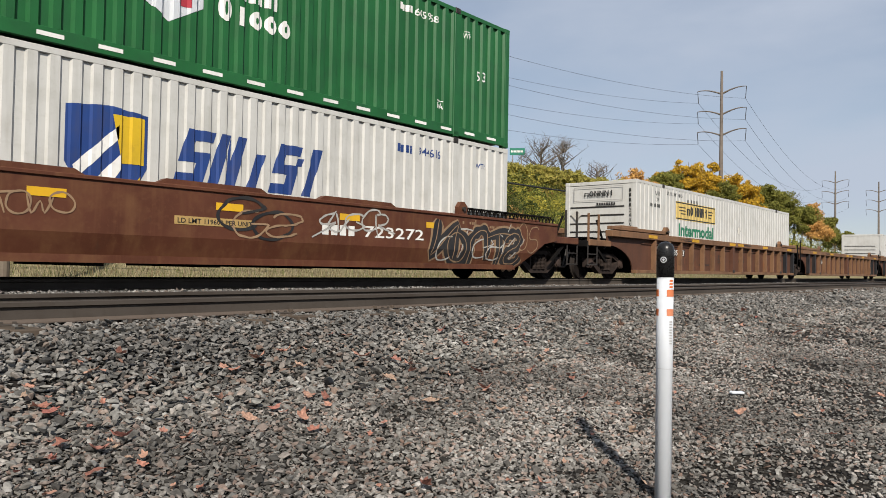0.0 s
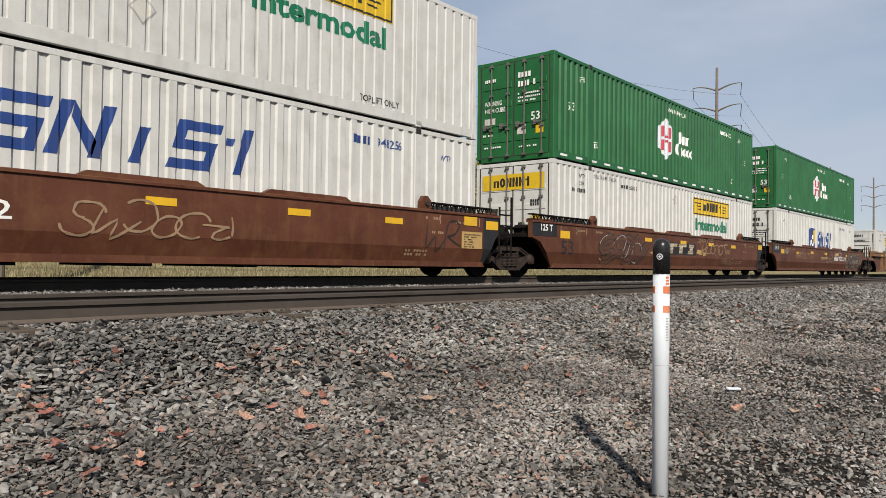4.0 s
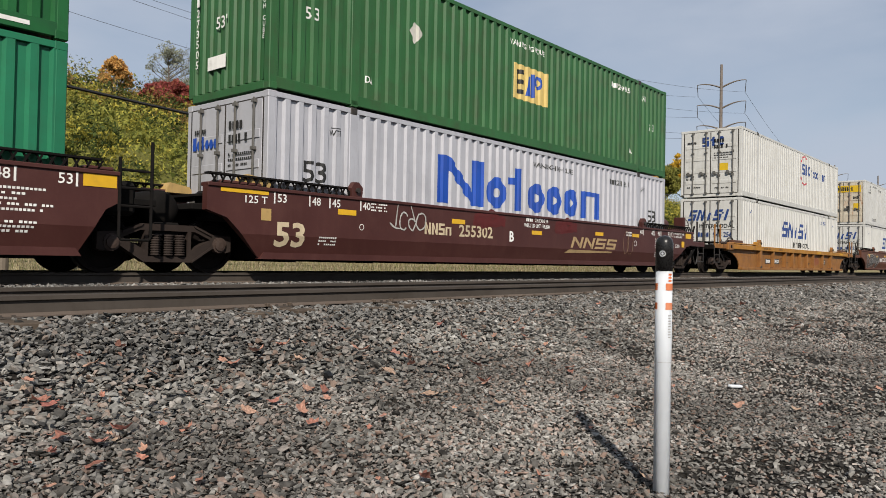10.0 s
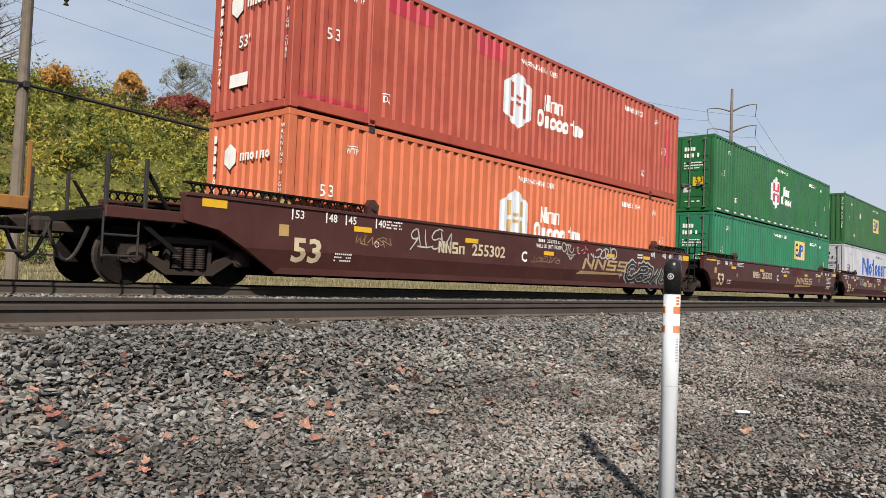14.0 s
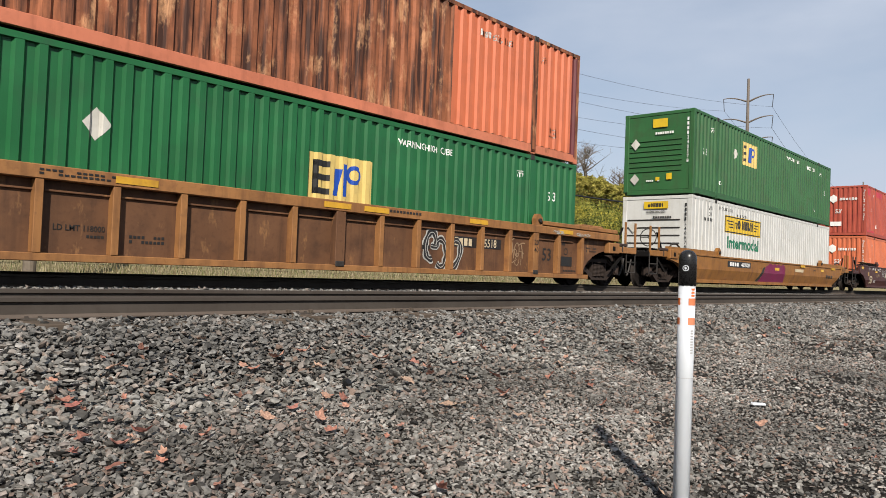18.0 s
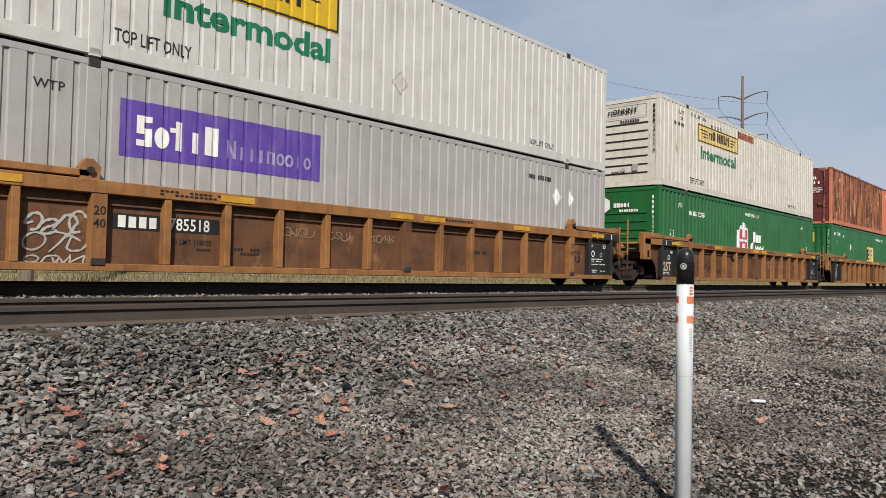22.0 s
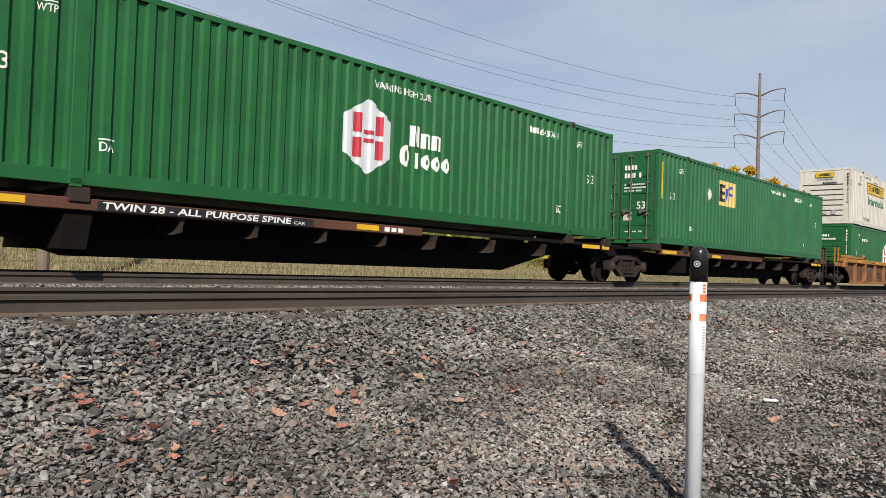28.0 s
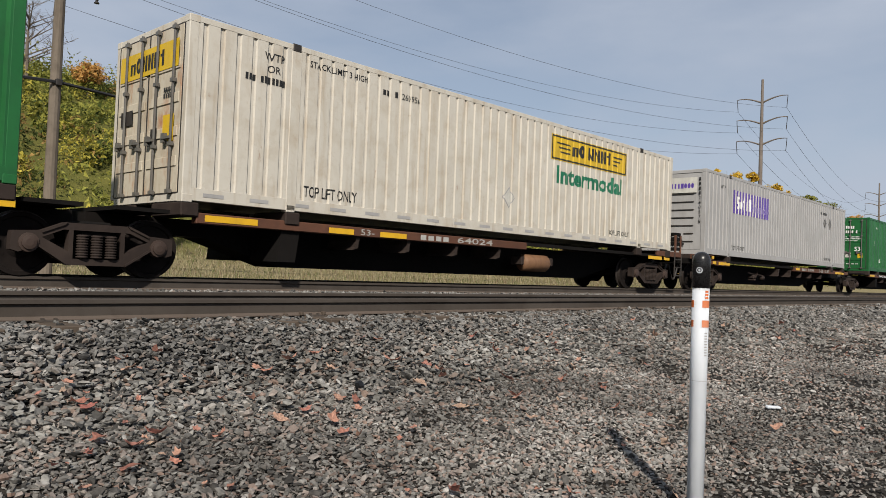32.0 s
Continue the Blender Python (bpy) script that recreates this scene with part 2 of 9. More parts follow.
LOGO_LILAC = paint("logo_lilac", (0.38, 0.33, 0.52), 0.5, dirt=(0.14, 0.08, 0.34), dirty=0.7, streaks=0.6)
LOGO_GOLD = paint("logo_gold", (0.46, 0.32, 0.16), 0.5, dirty=0.3)
PALE = paint("pale_patch", (0.62, 0.60, 0.54), 0.5, dirty=0.35)
BLACK = paint("panel_black", (0.018, 0.018, 0.02), 0.5, dirt=(0.06, 0.05, 0.045), dirty=0.4)
SPRAY_WHITE = paint("spray_white", (0.48, 0.47, 0.44), 0.6, dirty=0.4)
SPRAY_DARK = paint("spray_dark", (0.02, 0.02, 0.022), 0.6, dirty=0.3)
SPRAY_TAN = paint("spray_tan", (0.34, 0.22, 0.13), 0.6, dirty=0.4)
SPRAY_CRIMSON = paint("spray_crimson", (0.20, 0.015, 0.07), 0.6, dirty=0.4)
OVERPAINT = paint("overpaint_red", (0.115, 0.016, 0.016), 0.6, dirt=(0.09, 0.03, 0.025), dirty=0.6, streaks=0.5)
FADED_RED = paint("faded_red_oxide", (0.27, 0.085, 0.038), 0.65, dirt=(0.30, 0.13, 0.035), dirty=0.8, streaks=0.5)
TAN = paint("panel_tan", (0.50, 0.33, 0.12), 0.6, dirty=0.4)
POST_WHITE = paint("post_white", (0.72, 0.75, 0.79), 0.6, dirt=(0.55, 0.56, 0.56), dirty=0.25, streaks=0.15, vary=0.02, bump=0.03)
_skin = POST_WHITE.node_tree.nodes["Principled BSDF"]
_skin.inputs["Subsurface Weight"].default_value = 0.7
_skin.inputs["Subsurface Radius"].default_value = (1.0, 1.0, 1.0)
_skin.inputs["Subsurface Scale"].default_value = 0.06
POST_BLACK = paint("post_black", (0.012, 0.012, 0.013), 0.28, dirty=0.1, streaks=0, bump=0.02)
POST_ORANGE = paint("post_orange", (0.72, 0.17, 0.04), 0.5, dirt=(0.70, 0.42, 0.30), dirty=0.7, streaks=0.3)
RAIL_SIDE = paint("rail_side", (0.080, 0.067, 0.057), 0.85, dirt=(0.035, 0.025, 0.019), dirty=0.5, streaks=0.2)
# Dusty foot, made paler than the web for the light on the flange.
RAIL_FOOT = paint("rail_foot", (0.14, 0.11, 0.09), 0.9, dirt=(0.09, 0.07, 0.055), dirty=0.5, streaks=0)
RAIL_TOP = paint("rail_top", (0.060, 0.048, 0.040), 0.6, metal=0.0, dirty=0.3, streaks=0)
TIE = paint("tie_wood", (0.11, 0.085, 0.065), 0.9, dirt=(0.04, 0.03, 0.025), dirty=0.6, streaks=0)
WOOD = paint("pole_wood", (0.20, 0.165, 0.13), 0.9, dirt=(0.08, 0.065, 0.05), dirty=0.6, streaks=0.7)
STEEL_POLE = paint("pylon_steel", (0.20, 0.165, 0.14), 0.6, dirty=0.3)
CABLE = paint("cable_black", (0.018, 0.018, 0.02), 0.6, dirty=0.0, streaks=0)
WIRE = paint("wire_grey", (0.06, 0.06, 0.065), 0.6, dirty=0.0, streaks=0)
SIGN_GREEN = paint("sign_green", (0.01, 0.20, 0.13), 0.4, dirty=0.1)

# ---- mesh tools ----


def part(name, bm, material, parent, label="", smooth=False):
    me = bpy.data.meshes.new(name)
    bm.to_mesh(me)
    bm.free()
    me.materials.append(material)
    if smooth:
        for p in me.polygons:
            p.use_smooth = True
    return hang(name, me, parent, label)


def hang(name, me, parent, label="", at=None):
    ob = new(name, me)
    ob.parent = parent
    if at is not None:
        ob.matrix_local = at
    if label:
        ob["label"] = label
    return ob


def empty(name):
    ob = new(name)
    ob.empty_display_size = 0.3
    return ob


def box(bm, x0, x1, y0, y1, z0, z1, bevel=0.0):
    v = [bm.verts.new((x, y, z)) for x in (x0, x1) for y in (y0, y1) for z in (z0, z1)]
    fs = [bm.faces.new([v[i] for i in q]) for q in ((0, 1, 3, 2), (4, 6, 7, 5), (0, 4, 5, 1), (2, 3, 7, 6), (0, 2, 6, 4), (1, 5, 7, 3))]
    if bevel:
        es = {e for f in fs for e in f.edges}
        bmesh.ops.bevel(bm, geom=list(es), offset=bevel, segments=1, affect="EDGES", clamp_overlap=True)
    return v


def prism(bm, outline, y0, y1):
    """An outline in x, z pulled from y0 to y1."""
    a = [bm.verts.new((x, y0, z)) for x, z in outline]
    b = [bm.verts.new((x, y1, z)) for x, z in outline]
    n = len(a)
    fa, fb = bm.faces.new(a), bm.faces.new(b[::-1])
    for i in range(n):
        bm.faces.new((a[i], b[i], b[(i + 1) % n], a[(i + 1) % n]))
    bmesh.ops.recalc_face_normals(bm, faces=bm.faces)


def pipe(bm, pts, r, n=6, r1=None):
    """One bent tube through the points."""
    pts = [Vector(p) for p in pts]
    r1 = r if r1 is None else r1
    rings = []
    for i, p in enumerate(pts):
        w = (pts[min(i + 1, len(pts) - 1)] - pts[max(i - 1, 0)]).normalized()
        u = w.cross(Vector((0.31, 0.83, 0.47))).normalized()
        v = w.cross(u)
        k = r + (r1 - r) * i / (len(pts) - 1)
        rings.append([bm.verts.new(p + (u * math.cos(a) + v * math.sin(a)) * k) for a in [2 * math.pi * j / n for j in range(n)]])
    for a, b in zip(rings, rings[1:]):
        for j in range(n):
            bm.faces.new((a[j], a[(j + 1) % n], b[(j + 1) % n], b[j]))
    bm.faces.new(rings[0][::-1])
    bm.faces.new(rings[-1])
    bmesh.ops.recalc_face_normals(bm, faces=bm.faces)


def tube(bm, p, q, r0, r1=None, n=8, caps=True):
    p, q = Vector(p), Vector(q)
    r1 = r0 if r1 is None else r1
    w = (q - p).normalized()
    u = w.orthogonal().normalized()
    v = w.cross(u)
    a = [bm.verts.new(p + (u * math.cos(k) + v * math.sin(k)) * r0) for k in [2 * math.pi * i / n for i in range(n)]]
    b = [bm.verts.new(q + (u * math.cos(k) + v * math.sin(k)) * r1) for k in [2 * math.pi * i / n for i in range(n)]]
    for i in range(n):
        bm.faces.new((a[i], a[(i + 1) % n], b[(i + 1) % n], b[i]))
    if caps:
        bm.faces.new(a[::-1])
        bm.faces.new(b)


def lathe(bm, profile, axis="y", n=20, at=(0, 0, 0)):
    """Turns (along, radius) pairs round an axis."""
    rings = []
    for d, r in profile:
        ring = []
        for i in range(n):
            k = 2 * math.pi * i / n
            c, s = r * math.cos(k), r * math.sin(k)
            p = {"y": (c, d, s), "z": (c, s, d), "x": (d, c, s)}[axis]
            ring.append(bm.verts.new((p[0] + at[0], p[1] + at[1], p[2] + at[2])))
        rings.append(ring)
    for a, b in zip(rings, rings[1:]):
        for i in range(n):
            bm.faces.new((a[i], a[(i + 1) % n], b[(i + 1) % n], b[i]))
    bm.faces.new(rings[0][::-1])
    bm.faces.new(rings[-1])
    bmesh.ops.recalc_face_normals(bm, faces=bm.faces)


TEXTS = {}


def text_mesh(s, bold=0.014):
    """Flat letters one unit high, from x = 0."""
    if (s, bold) not in TEXTS:
        cu = bpy.data.curves.new("t", "FONT")
        cu.body, cu.size, cu.resolution_u, cu.offset = s, 1.0 / 0.69, 2, bold
        ob = bpy.data.objects.new("t", cu)
        scene.collection.objects.link(ob)
        me = bpy.data.meshes.new_from_object(ob.evaluated_get(bpy.context.evaluated_depsgraph_get()))
        TEXTS[s, bold] = ([tuple(v.co) for v in me.vertices], [tuple(p.vertices) for p in me.polygons])
        bpy.data.objects.remove(ob)
        bpy.data.curves.remove(cu)
        bpy.data.meshes.remove(me)
    return TEXTS[s, bold]


def flat_text(bm, s, x, z, h, w=None, slant=0.0, bold=0.014):
    """Letters of height h at (x, z) in the plane y = 0, made w wide if given."""
    vs, fs = text_mesh(s, bold)
    k = h if w is None else w / max(0.01, max(v[0] for v in vs))
    made = [bm.verts.new((x + v[0] * k + slant * v[1] * h, 0, z + v[1] * h)) for v in vs]
    for f in fs:
        try:
            bm.faces.new([made[i] for i in f])
        except ValueError:
            pass
    stamp(bm)


def stamp(bm):
    """Marks all faces drawn since the last stamp as one piece of writing."""
    lay_ = bm.faces.layers.int.get("item") or bm.faces.layers.int.new("item")
    top = max((f[lay_] for f in bm.faces), default=0) + 1
    for f in bm.faces:
        if f[lay_] == 0:
            f[lay_] = top


def split_items(bm, joined):
    """One bmesh for each stamped piece and for each loose shape."""
    if joined or len(bm.faces) < 2:
        return [bm]
    lay_ = bm.faces.layers.int.get("item") or bm.faces.layers.int.new("item")
    top = max(f[lay_] for f in bm.faces) + 1
    for f in bm.faces:
        if f[lay_] == 0:
            queue = [f]
            f[lay_] = top
            while queue:
                for e in queue.pop().edges:
                    for g in e.link_faces:
                        if g[lay_] == 0:
                            g[lay_] = top
                            queue.append(g)
            top += 1
    groups = {}
    for f in bm.faces:
        groups.setdefault(f[lay_], []).append(f)
    out = []
    for fs in groups.values():
        b, made = bmesh.new(), {}
        for f in fs:
            for v in f.verts:
                if v not in made:
                    made[v] = b.verts.new(v.co)
            b.faces.new([made[v] for v in f.verts])
        out.append(b)
    bm.free()
    return out


def flat_poly(bm, pts):
    return bm.faces.new([bm.verts.new((x, 0, z)) for x, z in pts])


def flat_rect(bm, x0, x1, z0, z1, slant=0.0):
    s = slant * (z1 - z0)
    return flat_poly(bm, [(x0, z0), (x1, z0), (x1 + s, z1), (x0 + s, z1)])


def flat_ring(bm, cx, cz, rx, rz, t, n=20, a0=0.0, a1=360.0):
    pts = []
    for i in range(n + 1):
        k = radians(a0 + (a1 - a0) * i / n)
        pts.append((bm.verts.new((cx + rx * math.cos(k), 0, cz + rz * math.sin(k))), bm.verts.new((cx + (rx - t) * math.cos(k), 0, cz + (rz - t) * math.sin(k)))))
    for (a, b), (c, d) in zip(pts, pts[1:]):
        bm.faces.new((a, c, d, b))


def glyphs(bm, plan, x, z, w, h, t, slant=0.0):
    """A row of plain shapes in place of a mark: o ring, i bar, n arch, x block, t tall bar, / leaning bar, c open ring."""
    step = w / len(plan)
    for i, g in enumerate(plan):
        a = x + i * step
        b = a + step * 0.86
        m = (a + b) / 2
        if g == "o":
            flat_ring(bm, m, z + h * 0.36, (b - a) / 2, h * 0.36, t)
        elif g == "O":
            flat_ring(bm, m, z + h * 0.5, (b - a) / 2, h * 0.5, t)
        elif g == "c":
            flat_ring(bm, m, z + h * 0.5, (b - a) / 2, h * 0.5, t, a0=40, a1=320)
        elif g == "i":
            flat_rect(bm, m - t / 2, m + t / 2, z, z + h * 0.72, slant)
        elif g == "t":
            flat_rect(bm, m - t / 2, m + t / 2, z, z + h, slant)
            flat_rect(bm, m - t * 1.3, m - t * 0.5, z + h * 0.6, z + h * 0.76, slant)
        elif g == "n":
            flat_rect(bm, a, a + t, z, z + h * 0.72, slant)
            flat_rect(bm, b - t, b, z, z + h * 0.6, slant)
            flat_rect(bm, a + t, b, z + h * 0.6, z + h * 0.72, slant)
        elif g == "N":
            flat_rect(bm, a, a + t, z, z + h, slant)
            flat_rect(bm, b - t, b, z, z + h, slant)
            flat_poly(bm, [(a + t + slant * h, z + h), (a + t + slant * h * 0.8, z + h * 0.7), (b - t + slant * h * 0.2, z), (b - t + slant * h * 0.5, z + h * 0.3)])
        elif g == "x":
            flat_rect(bm, a, b, z, z + h, slant)
        elif g == "/":
            flat_rect(bm, a, a + t * 1.2, z, z + h, 0.35)
        elif g == "z":
            q = h / 5
            flat_rect(bm, a + slant * 0, b, z, z + q, slant)
            flat_rect(bm, a + slant * 2 * q, b + slant * 2 * q, z + 2 * q, z + 3 * q, slant)
            flat_rect(bm, a + slant * 4 * q, b + slant * 4 * q, z + 4 * q, z + h, slant)
            flat_rect(bm, a + slant * 3 * q, a + t + slant * 3 * q, z + 3 * q, z + 4 * q, slant)
            flat_rect(bm, b - t + slant * q, b + slant * q, z + q, z + 2 * q, slant)


def upright(bm, s, x, z, h, step):
    """Characters stacked one under the other from z down."""
    for i, ch in enumerate(s):
        if ch == "#":
            flat_rect(bm, x, x + h * 0.6, z - i * step, z - i * step + h)
        elif ch != " ":
            flat_text(bm, ch, x, z - i * step, h)


def bars(bm, x, z, n, w, h, seed=0):
    """Unreadable writing: short bars of the same size, one for each character."""
    rng = random.Random(seed)
    step = w / n
    for i in range(n):
        if rng.random() < 0.12 and 0 < i < n - 1:
            continue
        flat_rect(bm, x + i * step, x + i * step + step * 0.72, z, z + h * rng.uniform(0.85, 1.0))
    stamp(bm)


def lay(bm, breaks, depth_at, y, lift=0.005):
    """Lays a flat drawing in y = 0 on a ribbed side: cut at the ribs' edges and pressed on."""
    if not bm.verts:
        return bm
    lo, hi = min(v.co.x for v in bm.verts), max(v.co.x for v in bm.verts)
    for x in breaks:
        if lo + 1e-4 < x < hi - 1e-4:
            bmesh.ops.bisect_plane(bm, geom=bm.verts[:] + bm.edges[:] + bm.faces[:], plane_co=(x, 0, 0), plane_no=(1, 0, 0), dist=1e-5)
    for v in bm.verts:
        v.co.y = y + depth_at(v.co.x) - lift
    for f in bm.faces:
        f.normal_update()
        if f.normal.y > 0:
            f.normal_flip()
    return bm


def to_end(bm, x, lift=0.006, yc=0.0):
    """Turns a flat drawing in y = 0 to an end wall that faces -x: its x runs towards -y."""
    for v in bm.verts:
        v.co = Vector((x - lift, yc - v.co.x, v.co.z))
    for f in bm.faces:
        f.normal_update()
        if f.normal.x > 0:
            f.normal_flip()
    return bm

# ---- the train ----
LONG, WIDE, HIGH = 16.154, 2.591, 2.896
NEAR = -WIDE / 2
SPEED = (158.862, 5.403, 2.499, 3.959, -1.439, -3.286)


def run(t):
    """Metres the train has gone since the start; it surges a little in the first and last seconds."""
    s = t / 16 - 1
    surge = float(np.interp(t, (0, 0.5, 1, 1.5, 2, 2.5, 3, 3.5, 5.5, 30.5, 31, 31.5, 32), (-0.25, -0.30, -0.35, -0.25, -0.03, 0.13, 0.02, 0.03, 0.0, 0.0, 0.08, 0.2, 0.36)))
    return surge + sum(c * (s ** (k + 1) - (-1.0) ** (k + 1)) for k, c in enumerate(SPEED))


MOVING = []      # (thing, x at the start, z)
WHEELS = ([], [])

# ribs of a container's side: pitch, outer flat, slope, depth
RIBS = {"wide": (0.29, 0.105, 0.040, 0.052), "groove": (0.275, 0.200, 0.018, 0.028), "fine": (0.29, 0.13, 0.03, 0.036)}
BAYS = ((0.13, 1.90), (2.08, 14.074), (14.254, 16.024))


def rib_breaks(style):
    pitch, flat, slope, depth = RIBS[style]
    xs = []
    for a, b in BAYS:
        n = int((b - a) / pitch)
        p = (b - a) / n
        inner = p - flat - 2 * slope
        xs.append((a, 0.0))
        for i in range(n):
            o = a + i * p + flat / 2
            xs += [(o, 0.0), (o + slope, depth), (o + slope + inner, depth), (o + 2 * slope + inner, 0.0)]
        xs.append((b, 0.0))
    return xs


RIB_LINES = {k: rib_breaks(k) for k in RIBS}


def rib_depth(style):
    px, pd = [p[0] for p in RIB_LINES[style]], [p[1] for p in RIB_LINES[style]]
    return lambda x: float(np.interp(x, px, pd))


SHARED = {}


def shared(key, make, material, smooth=False):
    if key not in SHARED:
        bm = bmesh.new()
        make(bm)
        me = bpy.data.meshes.new(key[0])
        bmesh.ops.recalc_face_normals(bm, faces=bm.faces)
        bm.to_mesh(me)
        bm.free()
        me.materials.append(material)
        if smooth:
            for p in me.polygons:
                p.use_smooth = True
        SHARED[key] = me
    return SHARED[key]


def side_panel(bm, style):
    for sign in (-1,):
        prev = None
        for x, d in RIB_LINES[style]:
            y = NEAR + d
            cur = (bm.verts.new((x, y, 0.22)), bm.verts.new((x, y, HIGH - 0.09)))
            if prev and x - prev[2] < 0.5:
                bm.faces.new((prev[0], cur[0], cur[1], prev[1]))
            prev = (*cur, x)


def door_leaf(bm, sign):
    y0, y1 = sorted((sign * 0.014, sign * (WIDE / 2 - 0.155)))
    box(bm, -0.005, 0.05, y0, y1, 0.14, HIGH - 0.12, 0.008)
    for z in (0.55, 1.02, 1.55, 2.08):
        box(bm, -0.022, 0.0, y0 + 0.06, y1 - 0.06, z, z + 0.16, 0.008)


def lock_rod(bm, y):
    tube(bm, (-0.055, y, 0.12), (-0.055, y, HIGH - 0.10), 0.022, n=6)
    for z in (0.16, 0.9, 1.9, HIGH - 0.16):
        box(bm, -0.085, -0.02, y - 0.05, y + 0.05, z - 0.03, z + 0.03)
    box(bm, -0.10, -0.05, y - 0.02, y + 0.24, 0.98, 1.02)
    box(bm, -0.09, -0.02, y + 0.16, y + 0.26, 0.93, 1.08)


def ribbed_front(bm):
    box(bm, 0.02, 0.06, -WIDE / 2 + 0.16, WIDE / 2 - 0.16, 0.16, HIGH - 0.1)


def front_rib(bm, z):
    box(bm, -0.014, 0.03, -WIDE / 2 + 0.42, WIDE / 2 - 0.2, z, z + 0.035, 0.008)


def corrugated_front(bm):
    n = 9
    a, b = -WIDE / 2 + 0.16, WIDE / 2 - 0.16
    p = (b - a) / n
    pts = [(a, 0.0)]
    for i in range(n):
        o = a + i * p
        pts += [(o + p * 0.2, 0.0), (o + p * 0.34, 0.045), (o + p * 0.66, 0.045), (o + p * 0.8, 0.0)]
    pts.append((b, 0.0))
    prev = None
    for y, d in pts:
        cur = (bm.verts.new((d, y, 0.16)), bm.verts.new((d, y, HIGH - 0.1)))
        if prev:
            bm.faces.new((prev[0], prev[1], cur[1], cur[0]))
        prev = cur


def container(label, x0, z0, mat, style="wide", end="door", rail=None, door_mat=None):
    """A 53 ft container; its left, low, middle point is the origin. Returns the thing."""
    c = empty("shipping_container")
    tagged(c, label, "shipping container", "containers on the train")
    mn = mat.name
    rail = rail or mat
    rn = rail.name
    half = Matrix.Rotation(math.pi, 4, "Z")
    turn = Matrix.Translation((LONG, 0, 0)) @ half
    panel = shared(("side_panel", style, mn), lambda bm: side_panel(bm, style), mat)
    hang("side_panel", panel, c)
    hang("side_panel", panel, c, at=turn)

    def rails(bm):
        box(bm, 0.10, LONG - 0.10, NEAR - 0.004, NEAR + 0.08, 0.02, 0.22, 0.006)
    low = shared(("bottom_rail", rn), rails, rail)
    hang("bottom_rail", low, c)
    hang("bottom_rail", low, c, at=turn)
    top = shared(("top_rail", mn), lambda bm: box(bm, 0.10, LONG - 0.10, NEAR - 0.004, NEAR + 0.07, HIGH - 0.10, HIGH - 0.005, 0.006), mat)
    hang("top_rail", top, c)
    hang("top_rail", top, c, at=turn)

    def post(bm):
        box(bm, 0.0, 0.16, NEAR - 0.006, NEAR + 0.16, 0.10, HIGH - 0.10, 0.012)
    cp = shared(("corner_post", mn), post, rail)
    mirror = Matrix.Diagonal((1, -1, 1, 1))
    for m in (Matrix(), turn):
        hang("corner_post", cp, c, at=m)
    cpf = shared(("corner_post_far", mn), lambda bm: box(bm, 0.0, 0.16, -NEAR - 0.16, -NEAR + 0.006, 0.10, HIGH - 0.10, 0.012), mat)
    for m in (Matrix(), turn):
        hang("corner_post", cpf, c, at=m)
    lp = shared(("lift_post", mn), lambda bm: box(bm, 1.885, 2.095, NEAR - 0.012, NEAR + 0.12, 0.02, HIGH - 0.12, 0.01), rail)
    for m in (Matrix(), turn):
        hang("lift_post", lp, c, at=m)
    lpr = shared(("lift_post_far", mn), lambda bm: box(bm, LONG - 2.095, LONG - 1.885, NEAR - 0.012, NEAR + 0.12, 0.02, HIGH - 0.12, 0.01), mat)
    for m in (Matrix(), turn):
        hang("lift_post", lpr, c, at=m)

    def casting(bm, x):
        box(bm, x, x + 0.178, NEAR - 0.016, NEAR + 0.15, HIGH - 0.13, HIGH + 0.012, 0.015)
        box(bm, x + 0.05, x + 0.13, NEAR - 0.020, NEAR - 0.012, HIGH - 0.09, HIGH - 0.03)
    for xx in (1.90, LONG - 2.08):
        hang("lifting_block", shared(("lifting_block", "%.2f" % xx, "iron"), lambda bm: casting(bm, xx), IRON if style != "wide" else mat), c)

    def low_casting(bm, x):
        box(bm, x, x + 0.178, NEAR - 0.012, NEAR + 0.15, -0.012, 0.12, 0.012)
    for xx in (0.0, 1.90, LONG - 2.08, LONG - 0.178):
        hang("corner_casting", shared(("corner_casting", "%.2f" % xx, mn), lambda bm: low_casting(bm, xx), rail), c)
    for far_ in (0, 1):
        for xx in (0.0, LONG - 0.178):
            y_ = NEAR - 0.010 if not far_ else -NEAR - 0.152
            hang("corner_casting", shared(("top_casting", far_, "%.2f" % xx, mn), lambda bm: box(bm, xx - (0.006 if xx == 0 else 0), xx + 0.178, y_, y_ + 0.162, HIGH - 0.118, HIGH + 0.004, 0.010), mat), c)
    roof = shared(("roof_panel", mn), lambda bm: box(bm, 0.05, LONG - 0.05, NEAR + 0.05, -NEAR - 0.05, HIGH - 0.06, HIGH - 0.02), mat)
    hang("roof_panel", roof, c)
    hang("floor_frame", shared(("floor_frame",), lambda bm: box(bm, 0.08, LONG - 0.08, NEAR + 0.08, -NEAR - 0.08, 0.08, 0.16), IRON), c)
    hang("header", shared(("header", mn), lambda bm: box(bm, 0.0, 0.10, NEAR + 0.14, -NEAR - 0.14, HIGH - 0.12, HIGH - 0.003, 0.01), mat), c)
    hang("end_sill", shared(("end_sill", mn), lambda bm: box(bm, 0.0, 0.12, NEAR + 0.14, -NEAR - 0.14, 0.0, 0.15, 0.01), rail), c)
